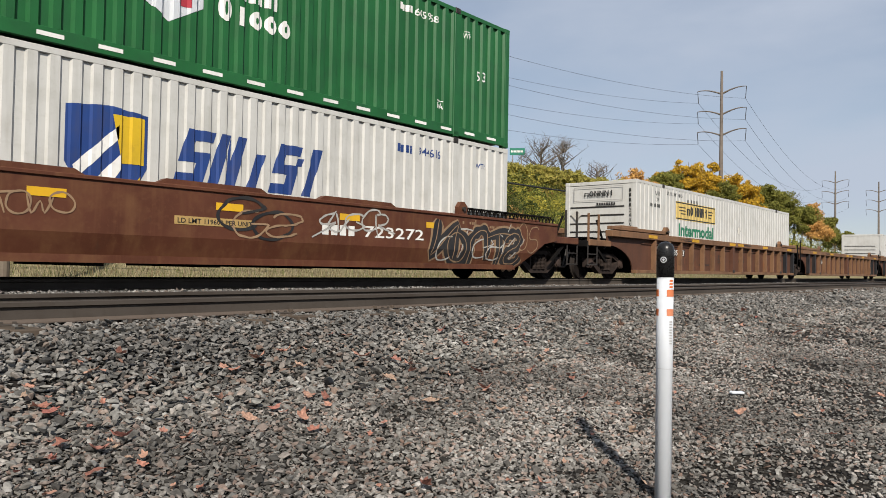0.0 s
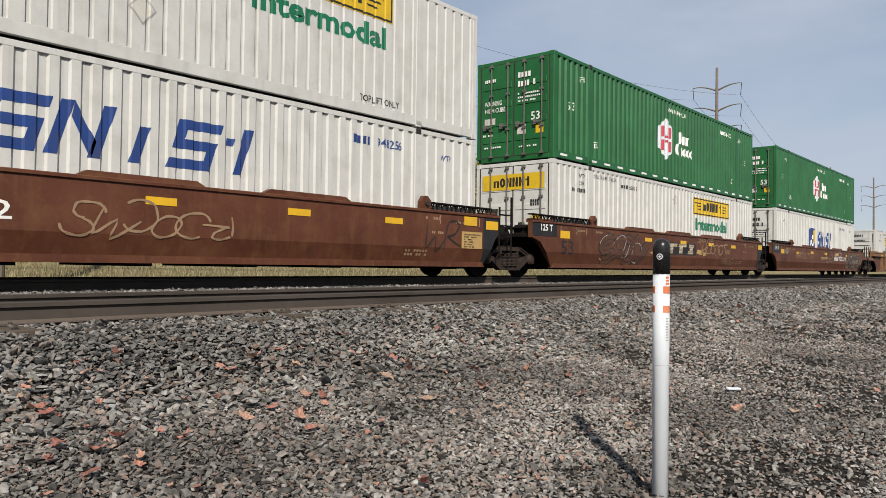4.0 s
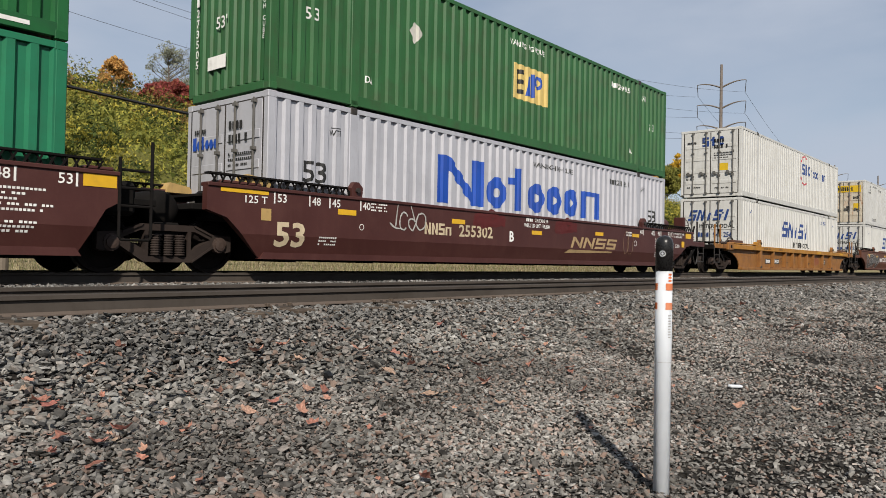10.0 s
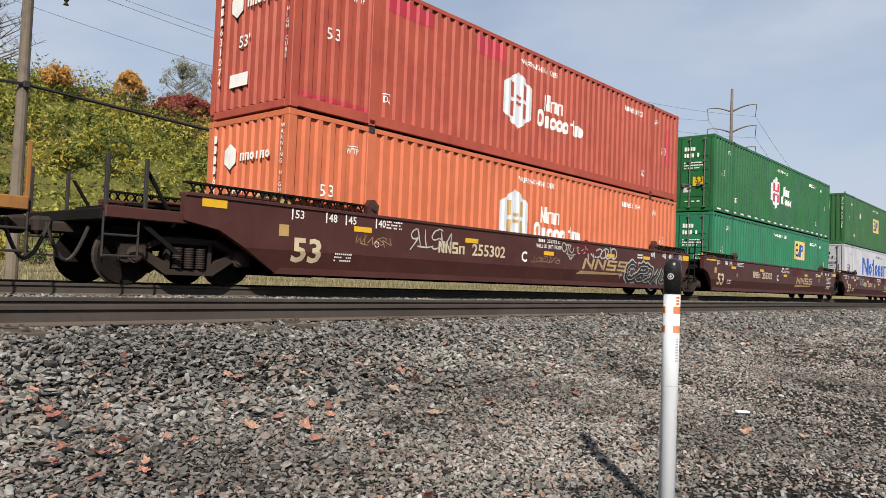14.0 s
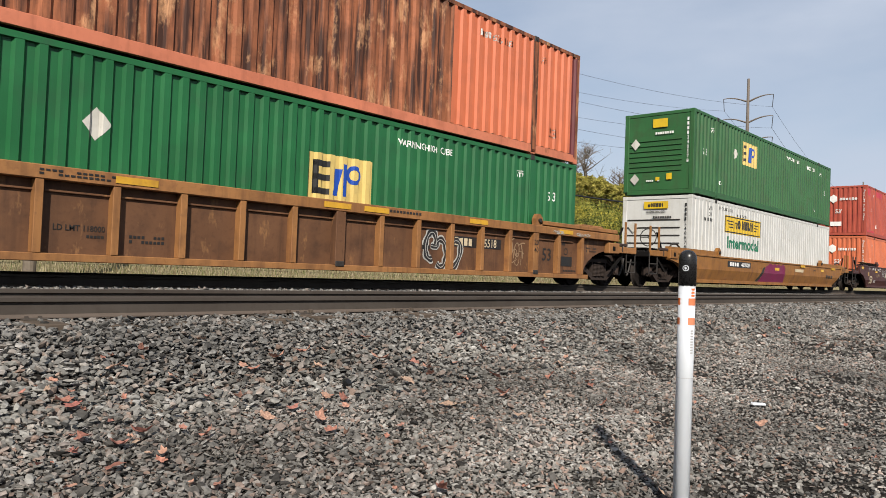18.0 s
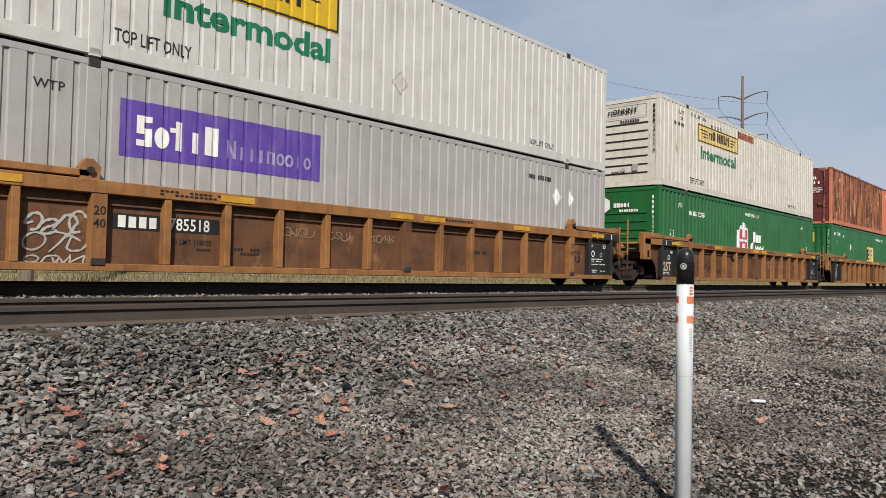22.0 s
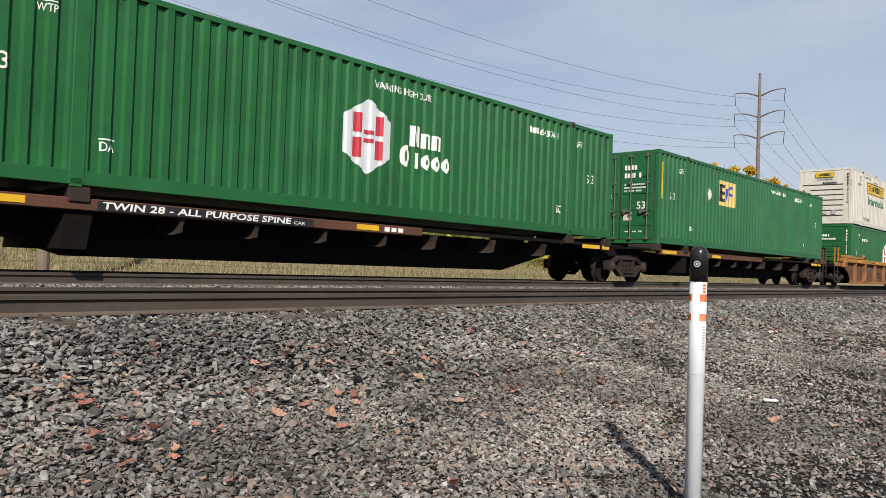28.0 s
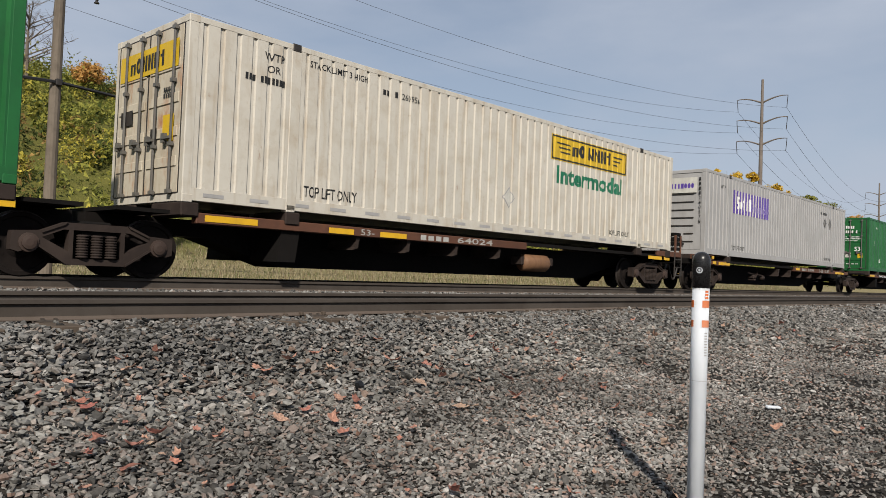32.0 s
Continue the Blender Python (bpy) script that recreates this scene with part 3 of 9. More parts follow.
    hang("end_wall", shared(("end_wall", mn), lambda bm: box(bm, LONG - 0.06, LONG - 0.01, NEAR + 0.1, -NEAR - 0.1, 0.1, HIGH - 0.05), mat), c)
    if end == "door":
        gasket = hang("door_gasket", shared(("door_gasket",), lambda bm: (box(bm, -0.001, 0.03, -1.18, -1.14, 0.13, HIGH - 0.11), box(bm, -0.001, 0.03, 1.14, 1.18, 0.13, HIGH - 0.11), box(bm, -0.012, 0.03, -0.012, 0.012, 0.13, HIGH - 0.11), box(bm, -0.001, 0.03, -1.14, 1.14, HIGH - 0.13, HIGH - 0.10), box(bm, -0.001, 0.03, -1.14, 1.14, 0.12, 0.15)), IRON), c, "black rubber door seal")
        for k, sign in enumerate((-1, 1)):
            dm = (door_mat or mat) if k == 0 or door_mat is CREAM_DOOR else mat
            leaf = hang("door_leaf", shared(("door_leaf", sign, dm.name), lambda bm: door_leaf(bm, sign), dm), c)
            for yy in (0.28, 0.85):
                rod_mat = mat if mn == "container_rusty" else RODS
                hang("lock_rod", shared(("lock_rod", sign * yy, rod_mat.name), lambda bm: lock_rod(bm, sign * yy - 0.1), rod_mat), leaf)
    elif end == "ribs":
        hang("front_wall", shared(("front_wall", mn), ribbed_front, mat), c)
        # On pale boxes the ribs are dark: the shadow under each louvre, as colour.
        for z in ((0.42, 0.69, 0.96, 1.23, 1.50, 1.77, 2.04) if mn != "olive_green" else (0.80, 0.98, 1.16, 1.34, 1.52, 1.70, 1.88)):
            hang("front_rib", shared(("front_rib", mn, z), lambda bm: front_rib(bm, z), mat if "green" in mn else IRON), c)
    else:
        hang("front_wall", shared(("corrugated_front", mn), corrugated_front, mat), c)
    c.matrix_basis = pose(x0, 0, z0)
    MOVING.append((c, x0, z0))
    c["style"] = style
    return c


def mark(c, name, draw, material, label="", end=False, yc=0.0):
    """A painted mark on a container's near side, or on its end."""
    bm = bmesh.new()
    draw(bm)
    if end:
        to_end(bm, -0.024, yc=yc)
    else:
        style = c["style"]
        lay(bm, [p[0] for p in RIB_LINES[style]], rib_depth(style), NEAR)
    return [part(name, b, material, c, label) for b in split_items(bm, name.startswith("logo"))][-1]


def many_bars(bm, items):
    for k, (x, z, n, w, h) in enumerate(items):
        bars(bm, x, z, n, w, h, k)


def common_marks(c, number, dark=False, ends=(1.42, 1.42), wtp=(1.43, 14.42), num_x=12.3, big=0.22, num_z=2.38, end_x=14.90):
    m = LETTER_BLACK if dark else LETTER

    def draw(bm):
        bars(bm, num_x, num_z, 4, 0.40, 0.15, 1)
        flat_text(bm, number, num_x + 0.48, num_z, 0.15, 0.72)
        for x in wtp:
            flat_text(bm, "WTP", x, 2.30, 0.11, 0.26)
            flat_rect(bm, x + 0.03, x + 0.25, 2.44, 2.455)
    mark(c, "lettering", draw, m)
    mark(c, "lettering", lambda bm: [flat_text(bm, "53", x, z, big, big * 1.45) for x, z in zip((0.78, end_x), ends)], m)


def hexagon_marks(c, number="512349", hex_mat=POST_WHITE, h_mat=LOGO_RED, text="WARNING HIGH CUBE", x=7.24, zc=1.49, big=1.0, tail=False, num_x=12.3):
    common_marks(c, number, num_x=num_x, num_z=2.12 if num_x < 5 else 2.38, ends=(1.33, 1.33) if num_x < 5 else (1.42, 1.42), wtp=(1.40, 14.42))

    def hexagon(bm):
        r = 0.72 * big
        flat_poly(bm, [(x + 0.70 * big * math.sin(radians(a)) * 0.98, zc + r * math.cos(radians(a))) for a in (0, 60, 120, 180, 240, 300)])

    def bars_h(bm):
        for s in (-1, 1):
            flat_rect(bm, x + s * 0.27 - 0.09, x + s * 0.27 + 0.09, zc - 0.42, zc - 0.05)
            flat_rect(bm, x + s * 0.27 - 0.09, x + s * 0.27 + 0.09, zc + 0.05, zc + 0.42)
        flat_rect(bm, x - 0.12, x + 0.12, zc - 0.12, zc - 0.04)
        flat_rect(bm, x - 0.12, x + 0.12, zc + 0.04, zc + 0.12)
    mark(c, "logo_hexagon", hexagon, hex_mat, "white painted hexagon")
    bm_lift = mark(c, "logo_inset", bars_h, h_mat, "red upright bars")
    bm_lift.location.y = -0.004

    def words(bm):
        glyphs(bm, "Nnn", x + 1.12, zc - 0.02, 0.95, 0.42, 0.11)
        glyphs(bm, "Oiooo", x + 0.86, zc - 0.46, 1.5, 0.44, 0.10)
        if tail:
            glyphs(bm, "tno", x + 2.5, zc - 0.44, 0.6, 0.42, 0.10)
    mark(c, "logo", words, LETTER, "white rounded logo shapes")
    mark(c, "lettering", lambda bm: flat_text(bm, text, x + 0.1, 2.46, 0.13, 1.6), LETTER)
    mark(c, "lettering", lambda bm: [flat_text(bm, "DA", a, 0.53, 0.13, 0.22) for a in (2.28, 13.5)] + [flat_rect(bm, a, a + 0.22, 0.69, 0.71) for a in (2.28, 13.5)], LETTER)


def dashes(c, material=LETTER):
    for i in range(19):
        bm = bmesh.new()
        a = 0.35 + i * 0.83
        flat_rect(bm, a, a + 0.36, 0.09, 0.15)
        for v in bm.verts:
            v.co.y = NEAR - 0.009
        part("conspicuity_strip", bm, material, c)


def square_marks(c, number="276259", x=7.4, size=1.0, zc=1.58, num_x=12.3, diamond=True, warn=9.6, ends=(1.42, 1.42), wtp=(1.43, 14.42), end_x=14.90):
    common_marks(c, number, num_x=num_x, ends=ends, wtp=wtp, end_x=end_x)
    mark(c, "logo_panel", lambda bm: flat_rect(bm, x, x + 1.55 * size, zc - 0.44 * size, zc + 0.44 * size), PANEL_YELLOW, "square yellow logo panel")

    def dark(bm):
        for k in (0, 1, 2):
            flat_rect(bm, x + 0.12, x + 0.48, zc - 0.3 + 0.25 * k, zc - 0.19 + 0.25 * k)
        flat_rect(bm, x + 0.12, x + 0.22, zc - 0.3, zc + 0.31)

    def blue(bm):
        flat_rect(bm, x + 0.56, x + 0.70, zc - 0.30, zc + 0.2, 0.15)
        flat_rect(bm, x + 0.80, x + 0.92, zc - 0.30, zc + 0.3)
        flat_ring(bm, x + 1.08, zc + 0.12, 0.18, 0.18, 0.08)
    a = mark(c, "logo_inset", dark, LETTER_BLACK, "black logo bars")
    b = mark(c, "logo_inset", blue, LOGO_ROYAL, "blue logo bars")
    a.location.y = b.location.y = -0.004
    if diamond:
        mark(c, "placard", lambda bm: flat_poly(bm, [(3.7, 1.62), (3.91, 1.86), (3.7, 2.10), (3.49, 1.86)]), PALE, "pale diamond placard")
    mark(c, "lettering", lambda bm: flat_text(bm, "WARNING HIGH CUBE", warn, 2.46, 0.13, 1.6), LETTER)
    mark(c, "lettering", lambda bm: [flat_text(bm, "DA", a, 0.53, 0.13, 0.22) for a in (2.28, 13.5)], LETTER)


def diamond(c, x, z, face=PALE, rim=GREY):
    """A placard holder: a diamond plate in a thin frame."""
    mark(c, "placard", lambda bm: flat_poly(bm, [(x, z - 0.25), (x + 0.22, z), (x, z + 0.25), (x - 0.22, z)]), rim, "diamond placard holder")
    mark(c, "placard_face", lambda bm: flat_poly(bm, [(x, z - 0.21), (x + 0.185, z), (x, z + 0.21), (x - 0.185, z)]), face).location.y = -0.004


def strip_marks(c, x=2.85, z=1.80, number="260956", tall=0.64, panel=YELLOW, holder=(8.0, 0.85)):
    k = tall / 0.88
    mark(c, "logo_panel", lambda bm: flat_rect(bm, x, x + 3.68, z, z + tall), panel, "long yellow logo panel")

    def words(bm):
        flat_rect(bm, x + 0.03, x + 3.66, z + 0.02, z + 0.06)
        flat_rect(bm, x + 0.03, x + 3.66, z + tall - 0.06, z + tall - 0.02)
        flat_rect(bm, x + 0.02, x + 0.06, z + 0.06, z + tall - 0.06)
        flat_rect(bm, x + 3.62, x + 3.66, z + 0.06, z + tall - 0.06)
        glyphs(bm, "nO", x + 0.95, z + 0.26 * k, 0.62, 0.46 * k, 0.11)
        glyphs(bm, "NNNt", x + 1.68, z + 0.26 * k, 1.25, 0.46 * k, 0.10)
        for q in range(3):
            flat_rect(bm, x + 0.25 + 0.1 * q, x + 0.85, z + tall - 0.22 - 0.11 * q, z + tall - 0.18 - 0.11 * q, -1.2)
            flat_rect(bm, x + 2.98, x + 3.45 - 0.1 * q, z + tall - 0.22 - 0.11 * q, z + tall - 0.18 - 0.11 * q, -1.2)
    w = mark(c, "logo", words, LETTER_BLACK, "black logo shapes")
    w.location.y = -0.004
    mark(c, "lettering", lambda bm: flat_text(bm, "Intermodal", x + 0.24, z - 0.55, 0.41, 3.25, bold=0.05), LOGO_GREEN, "green word on the side")

    def small(bm):
        flat_text(bm, "TOP LIFT ONLY", 2.25, 0.29, 0.19, 1.2)
        flat_text(bm, "TOP LIFT ONLY", 12.45, 0.27, 0.13, 1.1)
        flat_text(bm, "WTP", 1.35, 2.50, 0.13)
        flat_text(bm, "OR", 1.42, 2.30, 0.12)
        bars(bm, 1.0, 2.10, 11, 0.8, 0.12, 3)
        flat_text(bm, "STACK LIMIT 3 HIGH", 2.27, 2.58, 0.11, 1.35)
        bars(bm, 4.0, 2.44, 4, 0.42, 0.12, 4)
        flat_text(bm, number, 4.5, 2.44, 0.12)
    mark(c, "lettering", small, LETTER_BLACK)
    diamond(c, *holder)


def swift_marks(c, x0, x1, z, h, number="950674", shield=False):
    mark(c, "logo", lambda bm: glyphs(bm, "zNizt", x0, z, x1 - x0, h, h * 0.22, 0.3), LOGO_BLUE, "slanted navy logo shapes")

    def small(bm):
        bars(bm, 12.3, 2.36, 4, 0.5, 0.17, 1)
        flat_text(bm, number, 12.95, 2.36, 0.17)
        for a in (1.1, 14.9):
            flat_text(bm, "WTP", a, 2.30, 0.12)
    mark(c, "lettering", small, LOGO_BLUE)
    if shield:
        s = x0 - 1.6
        sh = [(s, z + 0.95), (s + 0.6, z + 1.02), (s + 1.2, z + 0.95), (s + 1.2, z + 0.15), (s + 0.95, z - 0.3), (s + 0.6, z - 0.55), (s + 0.25, z - 0.3), (s, z + 0.15)]
        mark(c, "logo_shield", lambda bm: flat_poly(bm, sh), LOGO_BLUE, "navy shield logo")
        a = mark(c, "logo_inset", lambda bm: [flat_poly(bm, [(s + 0.1, z + 0.1), (s + 0.75, z + 0.75), (s + 0.75, z + 0.55), (s + 0.15, z - 0.1)]), flat_poly(bm, [(s + 0.3, z - 0.2), (s + 0.8, z + 0.35), (s + 0.8, z + 0.12), (s + 0.5, z - 0.35)])], LETTER)
        b = mark(c, "logo_inset", lambda bm: [flat_poly(bm, [(s + 0.65, z + 0.9), (s + 1.15, z + 0.9), (s + 1.15, z + 0.2), (s + 0.8, z + 0.2)]), flat_poly(bm, [(s + 0.8, z - 0.35), (s + 1.1, z + 0.05), (s + 1.1, z - 0.1), (s + 0.85, z - 0.45)])], YELLOW)
        a.location.y = b.location.y = -0.004


def door_marks(c, plan, mat=LETTER, patch=None):
    """Writing and stickers on a container's doors: rows of bars, stickers."""
    mark(c, "lettering", lambda bm: many_bars(bm, plan), mat, end=True)
    if mat is LETTER and len(plan) > 8:
        mark(c, "lettering", lambda bm: flat_text(bm, "WARNING", -1.0, 1.62, 0.13, 0.6), mat, end=True)
        mark(c, "lettering", lambda bm: flat_text(bm, "HIGH CUBE", -1.0, 1.42, 0.13, 0.72), mat, end=True)
        mark(c, "lettering", lambda bm: flat_text(bm, "53'", 0.58, 1.08, 0.22), mat, end=True)
        mark(c, "sticker", lambda bm: flat_rect(bm, -1.0, -0.62, 1.08, 1.26), PALE, "pale sticker", end=True)
        mark(c, "sticker", lambda bm: flat_rect(bm, 0.14, 0.42, 0.72, 0.98), PALE, "pale sticker", end=True)
    if patch:
        mark(c, "sticker", lambda bm: flat_rect(bm, *patch), YELLOW, "yellow sticker", end=True)


DOOR_PLAN = [(0.15, 2.3, 4, 0.45, 0.16), (0.15, 2.05, 6, 0.6, 0.16), (0.15, 1.82, 12, 0.75, 0.05), (0.15, 1.72, 12, 0.75, 0.05), (0.15, 1.62, 12, 0.6, 0.05), (-1.0, 2.3, 6, 0.4, 0.09), (-1.05, 0.75, 6, 0.35, 0.06), (0.2, 0.35, 9, 0.6, 0.05), (-1.0, 0.4, 8, 0.6, 0.05)]

# bogies: 1.78 m wheelbase
WHEEL_R = 0.44


def wheelset_mesh():
    def make(bm):
        for s in (-1, 1):
            lathe(bm, [(s * 0.68, 0.15), (s * 0.68, WHEEL_R + 0.028), (s * 0.71, WHEEL_R + 0.026), (s * 0.72, WHEEL_R), (s * 0.81, WHEEL_R - 0.004), (s * 0.81, WHEEL_R - 0.06), (s * 0.775, WHEEL_R - 0.075), (s * 0.765, 0.20), (s * 0.80, 0.15), (s * 0.80, 0.09)], n=28)
            for k in range(5):
                a = 2 * math.pi * k / 5
                box(bm, 0.28 * math.cos(a) - 0.02, 0.28 * math.cos(a) + 0.02, s * 0.77 - 0.006, s * 0.77 + 0.006, 0.28 * math.sin(a) - 0.05, 0.28 * math.sin(a) + 0.05)
        tube(bm, (0, -1.05, 0), (0, 1.05, 0), 0.075, n=10)
    fresh = ("wheelset",) not in SHARED
    me = shared(("wheelset",), make, WHEEL)
    if fresh:
        me.materials.append(TREAD)
        for p in me.polygons:
            if math.hypot(p.center.x, p.center.z) > WHEEL_R - 0.01:
                p.material_index = 1
    return me


def side_frame(bm, s):
    y0, y1 = sorted((s * 0.95, s * 1.10))
    # cast truss: spring seat, two columns, sloping chords and diagonals round open windows
    box(bm, -0.39, 0.39, y0, y1, 0.17, 0.26)
    for sx in (-1, 1):
        box(bm, *sorted((sx * 0.33, sx * 0.39)), y0, y1, 0.26, 0.66)
        for outline in ([(0.0, 0.76), (0.45, 0.76), (0.74, 0.635), (0.74, 0.54), (0.46, 0.66), (0.0, 0.66)],
                        [(0.74, 0.635), (1.12, 0.61), (1.12, 0.36), (1.02, 0.33), (0.78, 0.42), (0.74, 0.54)],
                        [(0.39, 0.36), (0.74, 0.54), (0.78, 0.42), (0.39, 0.17)]):
            prism(bm, [(sx * x, z) for x, z in outline], y0, y1)
        # raised flanges along the chord and the diagonal
        prism(bm, [(sx * x, z) for x, z in [(0.42, 0.762), (0.45, 0.762), (0.74, 0.637), (0.74, 0.60), (0.45, 0.725)]], *sorted((s * 1.10, s * 1.125)))
        prism(bm, [(sx * x, z) for x, z in [(0.40, 0.20), (0.77, 0.44), (0.78, 0.41), (0.40, 0.165)]], *sorted((s * 1.10, s * 1.125)))


def spring_nest(bm, s):
    y = s * 1.06
    box(bm, -0.30, 0.30, *sorted((s * 0.96, s * 1.0)), 0.262, 0.658)


def springs(bm, s):
    for x in (-0.20, -0.0, 0.20):
        prof = []
        for k in range(9):
            z = 0.27 + k * 0.037
            prof += [(z, 0.055), (z + 0.012, 0.085), (z + 0.025, 0.085), (z + 0.037, 0.055)]
        lathe(bm, prof, "z", 8, (x, s * 1.08, 0))


def truck(parent, x):
    def bolster(bm):
        box(bm, -0.22, 0.22, -1.05, 1.05, 0.56, 0.80, 0.03)
        box(bm, -0.9, 0.9, -0.25, 0.25, 0.60, 0.70)
        for sx in (-1, 1):
            box(bm, sx * 0.42 - 0.05, sx * 0.42 + 0.05, -0.92, 0.92, 0.36, 0.46)
    t = hang("truck", shared(("truck",), bolster, UNDER), parent, "grimy iron bogie", at=Matrix.Translation((x, 0, 0)))
    for s in (-1, 1):
        hang("side_frame", shared(("side_frame", s), lambda bm: side_frame(bm, s), TRUCK), t)
        hang("spring_pocket", shared(("spring_pocket", s), lambda bm: spring_nest(bm, s), UNDER), t)
        hang("spring", shared(("spring", s), lambda bm: springs(bm, s), TRUCK, True), t)
        for sx in (-1, 1):
            hang("bearing_cap", shared(("bearing_cap", s, sx), lambda bm: lathe(bm, [(s * 1.02, 0.135), (s * 1.12, 0.13), (s * 1.125, 0.10), (s * 1.15, 0.095), (s * 1.16, 0.05)], "y", 14, (sx * 0.90, 0, 0.46)), BEARING), t)
    for k, sx in enumerate((-1, 1)):
        w = hang("wheelset", wheelset_mesh(), t)
        w.matrix_local = pose(sx * 0.90, 0, WHEEL_R)
        WHEELS[k].append(w)
    return t


FOLD = 0.66


def folded(z):
    """How far a smooth side leans in below its fold."""
    return max(0.0, FOLD - z) * 0.30


def side_text(u, draw, material, y=-1.5, name="lettering", label="", lift=0.005):
    bm = bmesh.new()
    draw(bm)
    if "fold" in u and bm.verts:
        lo_, hi_ = min(v.co.z for v in bm.verts), max(v.co.z for v in bm.verts)
        if lo_ < FOLD < hi_:
            bmesh.ops.bisect_plane(bm, geom=bm.verts[:] + bm.edges[:] + bm.faces[:], plane_co=(0, 0, FOLD), plane_no=(0, 0, 1), dist=1e-5)
    for v in bm.verts:
        v.co.y = y - lift + (folded(v.co.z) if "fold" in u else 0.0)
    for f in bm.faces:
        f.normal_update()
        if f.normal.y > 0:
            f.normal_flip()
    return [part(name, b, material, u, label) for b in split_items(bm, name.startswith("logo"))][-1]


def arc(cx, cz, rx, rz, a0, a1, n=12):
    return [(cx + rx * math.cos(radians(a0 + (a1 - a0) * i / n)), cz + rz * math.sin(radians(a0 + (a1 - a0) * i / n))) for i in range(n + 1)]


# sweeps of a spray can in a box one unit wide and high
SWEEPS = (
    [arc(0.5, 0.5, 0.46, 0.5, 40, 320)],
    [arc(0.5, 0.5, 0.42, 0.5, 70, 450)],
    [arc(0.5, 0.75, 0.40, 0.25, 15, 270) + arc(0.5, 0.25, 0.42, 0.25, 90, -165)],
    [[(0.0, 1.0), (0.06, 0.4)] + arc(0.45, 0.3, 0.4, 0.3, 180, 360, 8) + [(0.86, 1.02)]],
    [[(0.0, -0.05), (0.12, 0.5), (0.18, 1.0), (0.45, 0.5), (0.75, 0.02), (0.82, 0.5), (1.0, 1.1)]],
    [[(0.15, 1.0), (0.1, 0.5), (0.12, -0.08)], arc(0.35, 0.72, 0.42, 0.27, 110, -110) + [(0.6, 0.2), (1.05, -0.05)]],
    [[(-0.1, 0.95), (0.5, 1.02), (1.05, 0.92)], [(0.55, 1.0), (0.45, 0.5), (0.4, -0.15)]],
    [arc(0.5, 0.45, 0.45, 0.45, 60, 340) + [(0.95, 0.4), (0.5, 0.44)]],
    [[(0.0, 0.9), (0.25, 0.0), (0.5, 0.7), (0.75, 0.0), (1.05, 1.0)]],
)


def sweeps(x, z, w, h, seed, n):
    """A tag of n leaning sweeps, each a list of smooth lines."""
    rng = random.Random(seed)
    out, last = [], -1
    for i in range(n):
        k = rng.choice([q for q in range(len(SWEEPS)) if q != last])
        last = k
        sx, sz = w / n * rng.uniform(1.1, 1.55), h * rng.uniform(0.65, 1.0)
        ox, oz, lean = x + w / n * (i - 0.2), z + rng.uniform(0.0, 0.22) * h, rng.uniform(-0.1, 0.5)
        lines = []
        flip_x, flip_z, twist = rng.random() < 0.5, rng.random() < 0.35, rng.uniform(-0.5, 0.5)
        for pts in SWEEPS[k]:
            pts = [(1 - a if flip_x else a, 1 - b if flip_z else b) for a, b in pts]
            pts = [(0.5 + (a - 0.5) * math.cos(twist) - (b - 0.5) * math.sin(twist), 0.5 + (a - 0.5) * math.sin(twist) + (b - 0.5) * math.cos(twist)) for a, b in pts]
            pts = [(ox + (a + lean * b) * sx + rng.uniform(-0.02, 0.02) * sx, oz + b * sz + rng.uniform(-0.02, 0.02) * sz) for a, b in pts]
            fine = []
            for q in range(len(pts) - 1):
                p0, p1, p2, p3 = pts[max(q - 1, 0)], pts[q], pts[q + 1], pts[min(q + 2, len(pts) - 1)]
                for f in (0.0, 0.33, 0.67):
                    fine.append(tuple(0.5 * (2 * p1[e] + (p2[e] - p0[e]) * f + (2 * p0[e] - 5 * p1[e] + 4 * p2[e] - p3[e]) * f * f + (3 * p1[e] - p0[e] - 3 * p2[e] + p3[e]) * f ** 3) for e in (0, 1)))
            lines.append(fine + [pts[-1]])
        out.append(lines)
    return out


def spray(u, letters, t, material, y, lift, name, label):
    """One part for each sweep of the can; a later stretch lies a hair over an earlier one."""
    for lines in letters:
        bm, over = bmesh.new(), 0
        for pts in lines:
            prev = None
            for i, (a, b) in enumerate(pts):
                c, d = pts[min(i + 1, len(pts) - 1)]
                e, f = pts[max(i - 1, 0)]
                dx, dz = c - e, d - f
                l = math.hypot(dx, dz) or 1.0
                wt = t * (0.55 if i in (0, len(pts) - 1) else 0.9 + 0.18 * math.sin(i * 0.9))
                nx, nz = -dz / l * wt / 2, dx / l * wt / 2
                over += 1
                cur = (bm.verts.new((a + nx, -0.00007 * over, b + nz)), bm.verts.new((a - nx, -0.00007 * over, b - nz)))
                if prev:
                    bm.faces.new((prev[0], cur[0], cur[1], prev[1]))
                prev = cur
        if "fold" in u:
            bmesh.ops.bisect_plane(bm, geom=bm.verts[:] + bm.edges[:] + bm.faces[:], plane_co=(0, 0, FOLD), plane_no=(0, 0, 1), dist=1e-5)
        for v in bm.verts:
            v.co.y += y - lift + (folded(v.co.z) if "fold" in u else 0.0)
        for f in bm.faces:
            f.normal_update()
            if f.normal.y > 0:
                f.normal_flip()
        part(name, bm, material, u, label)


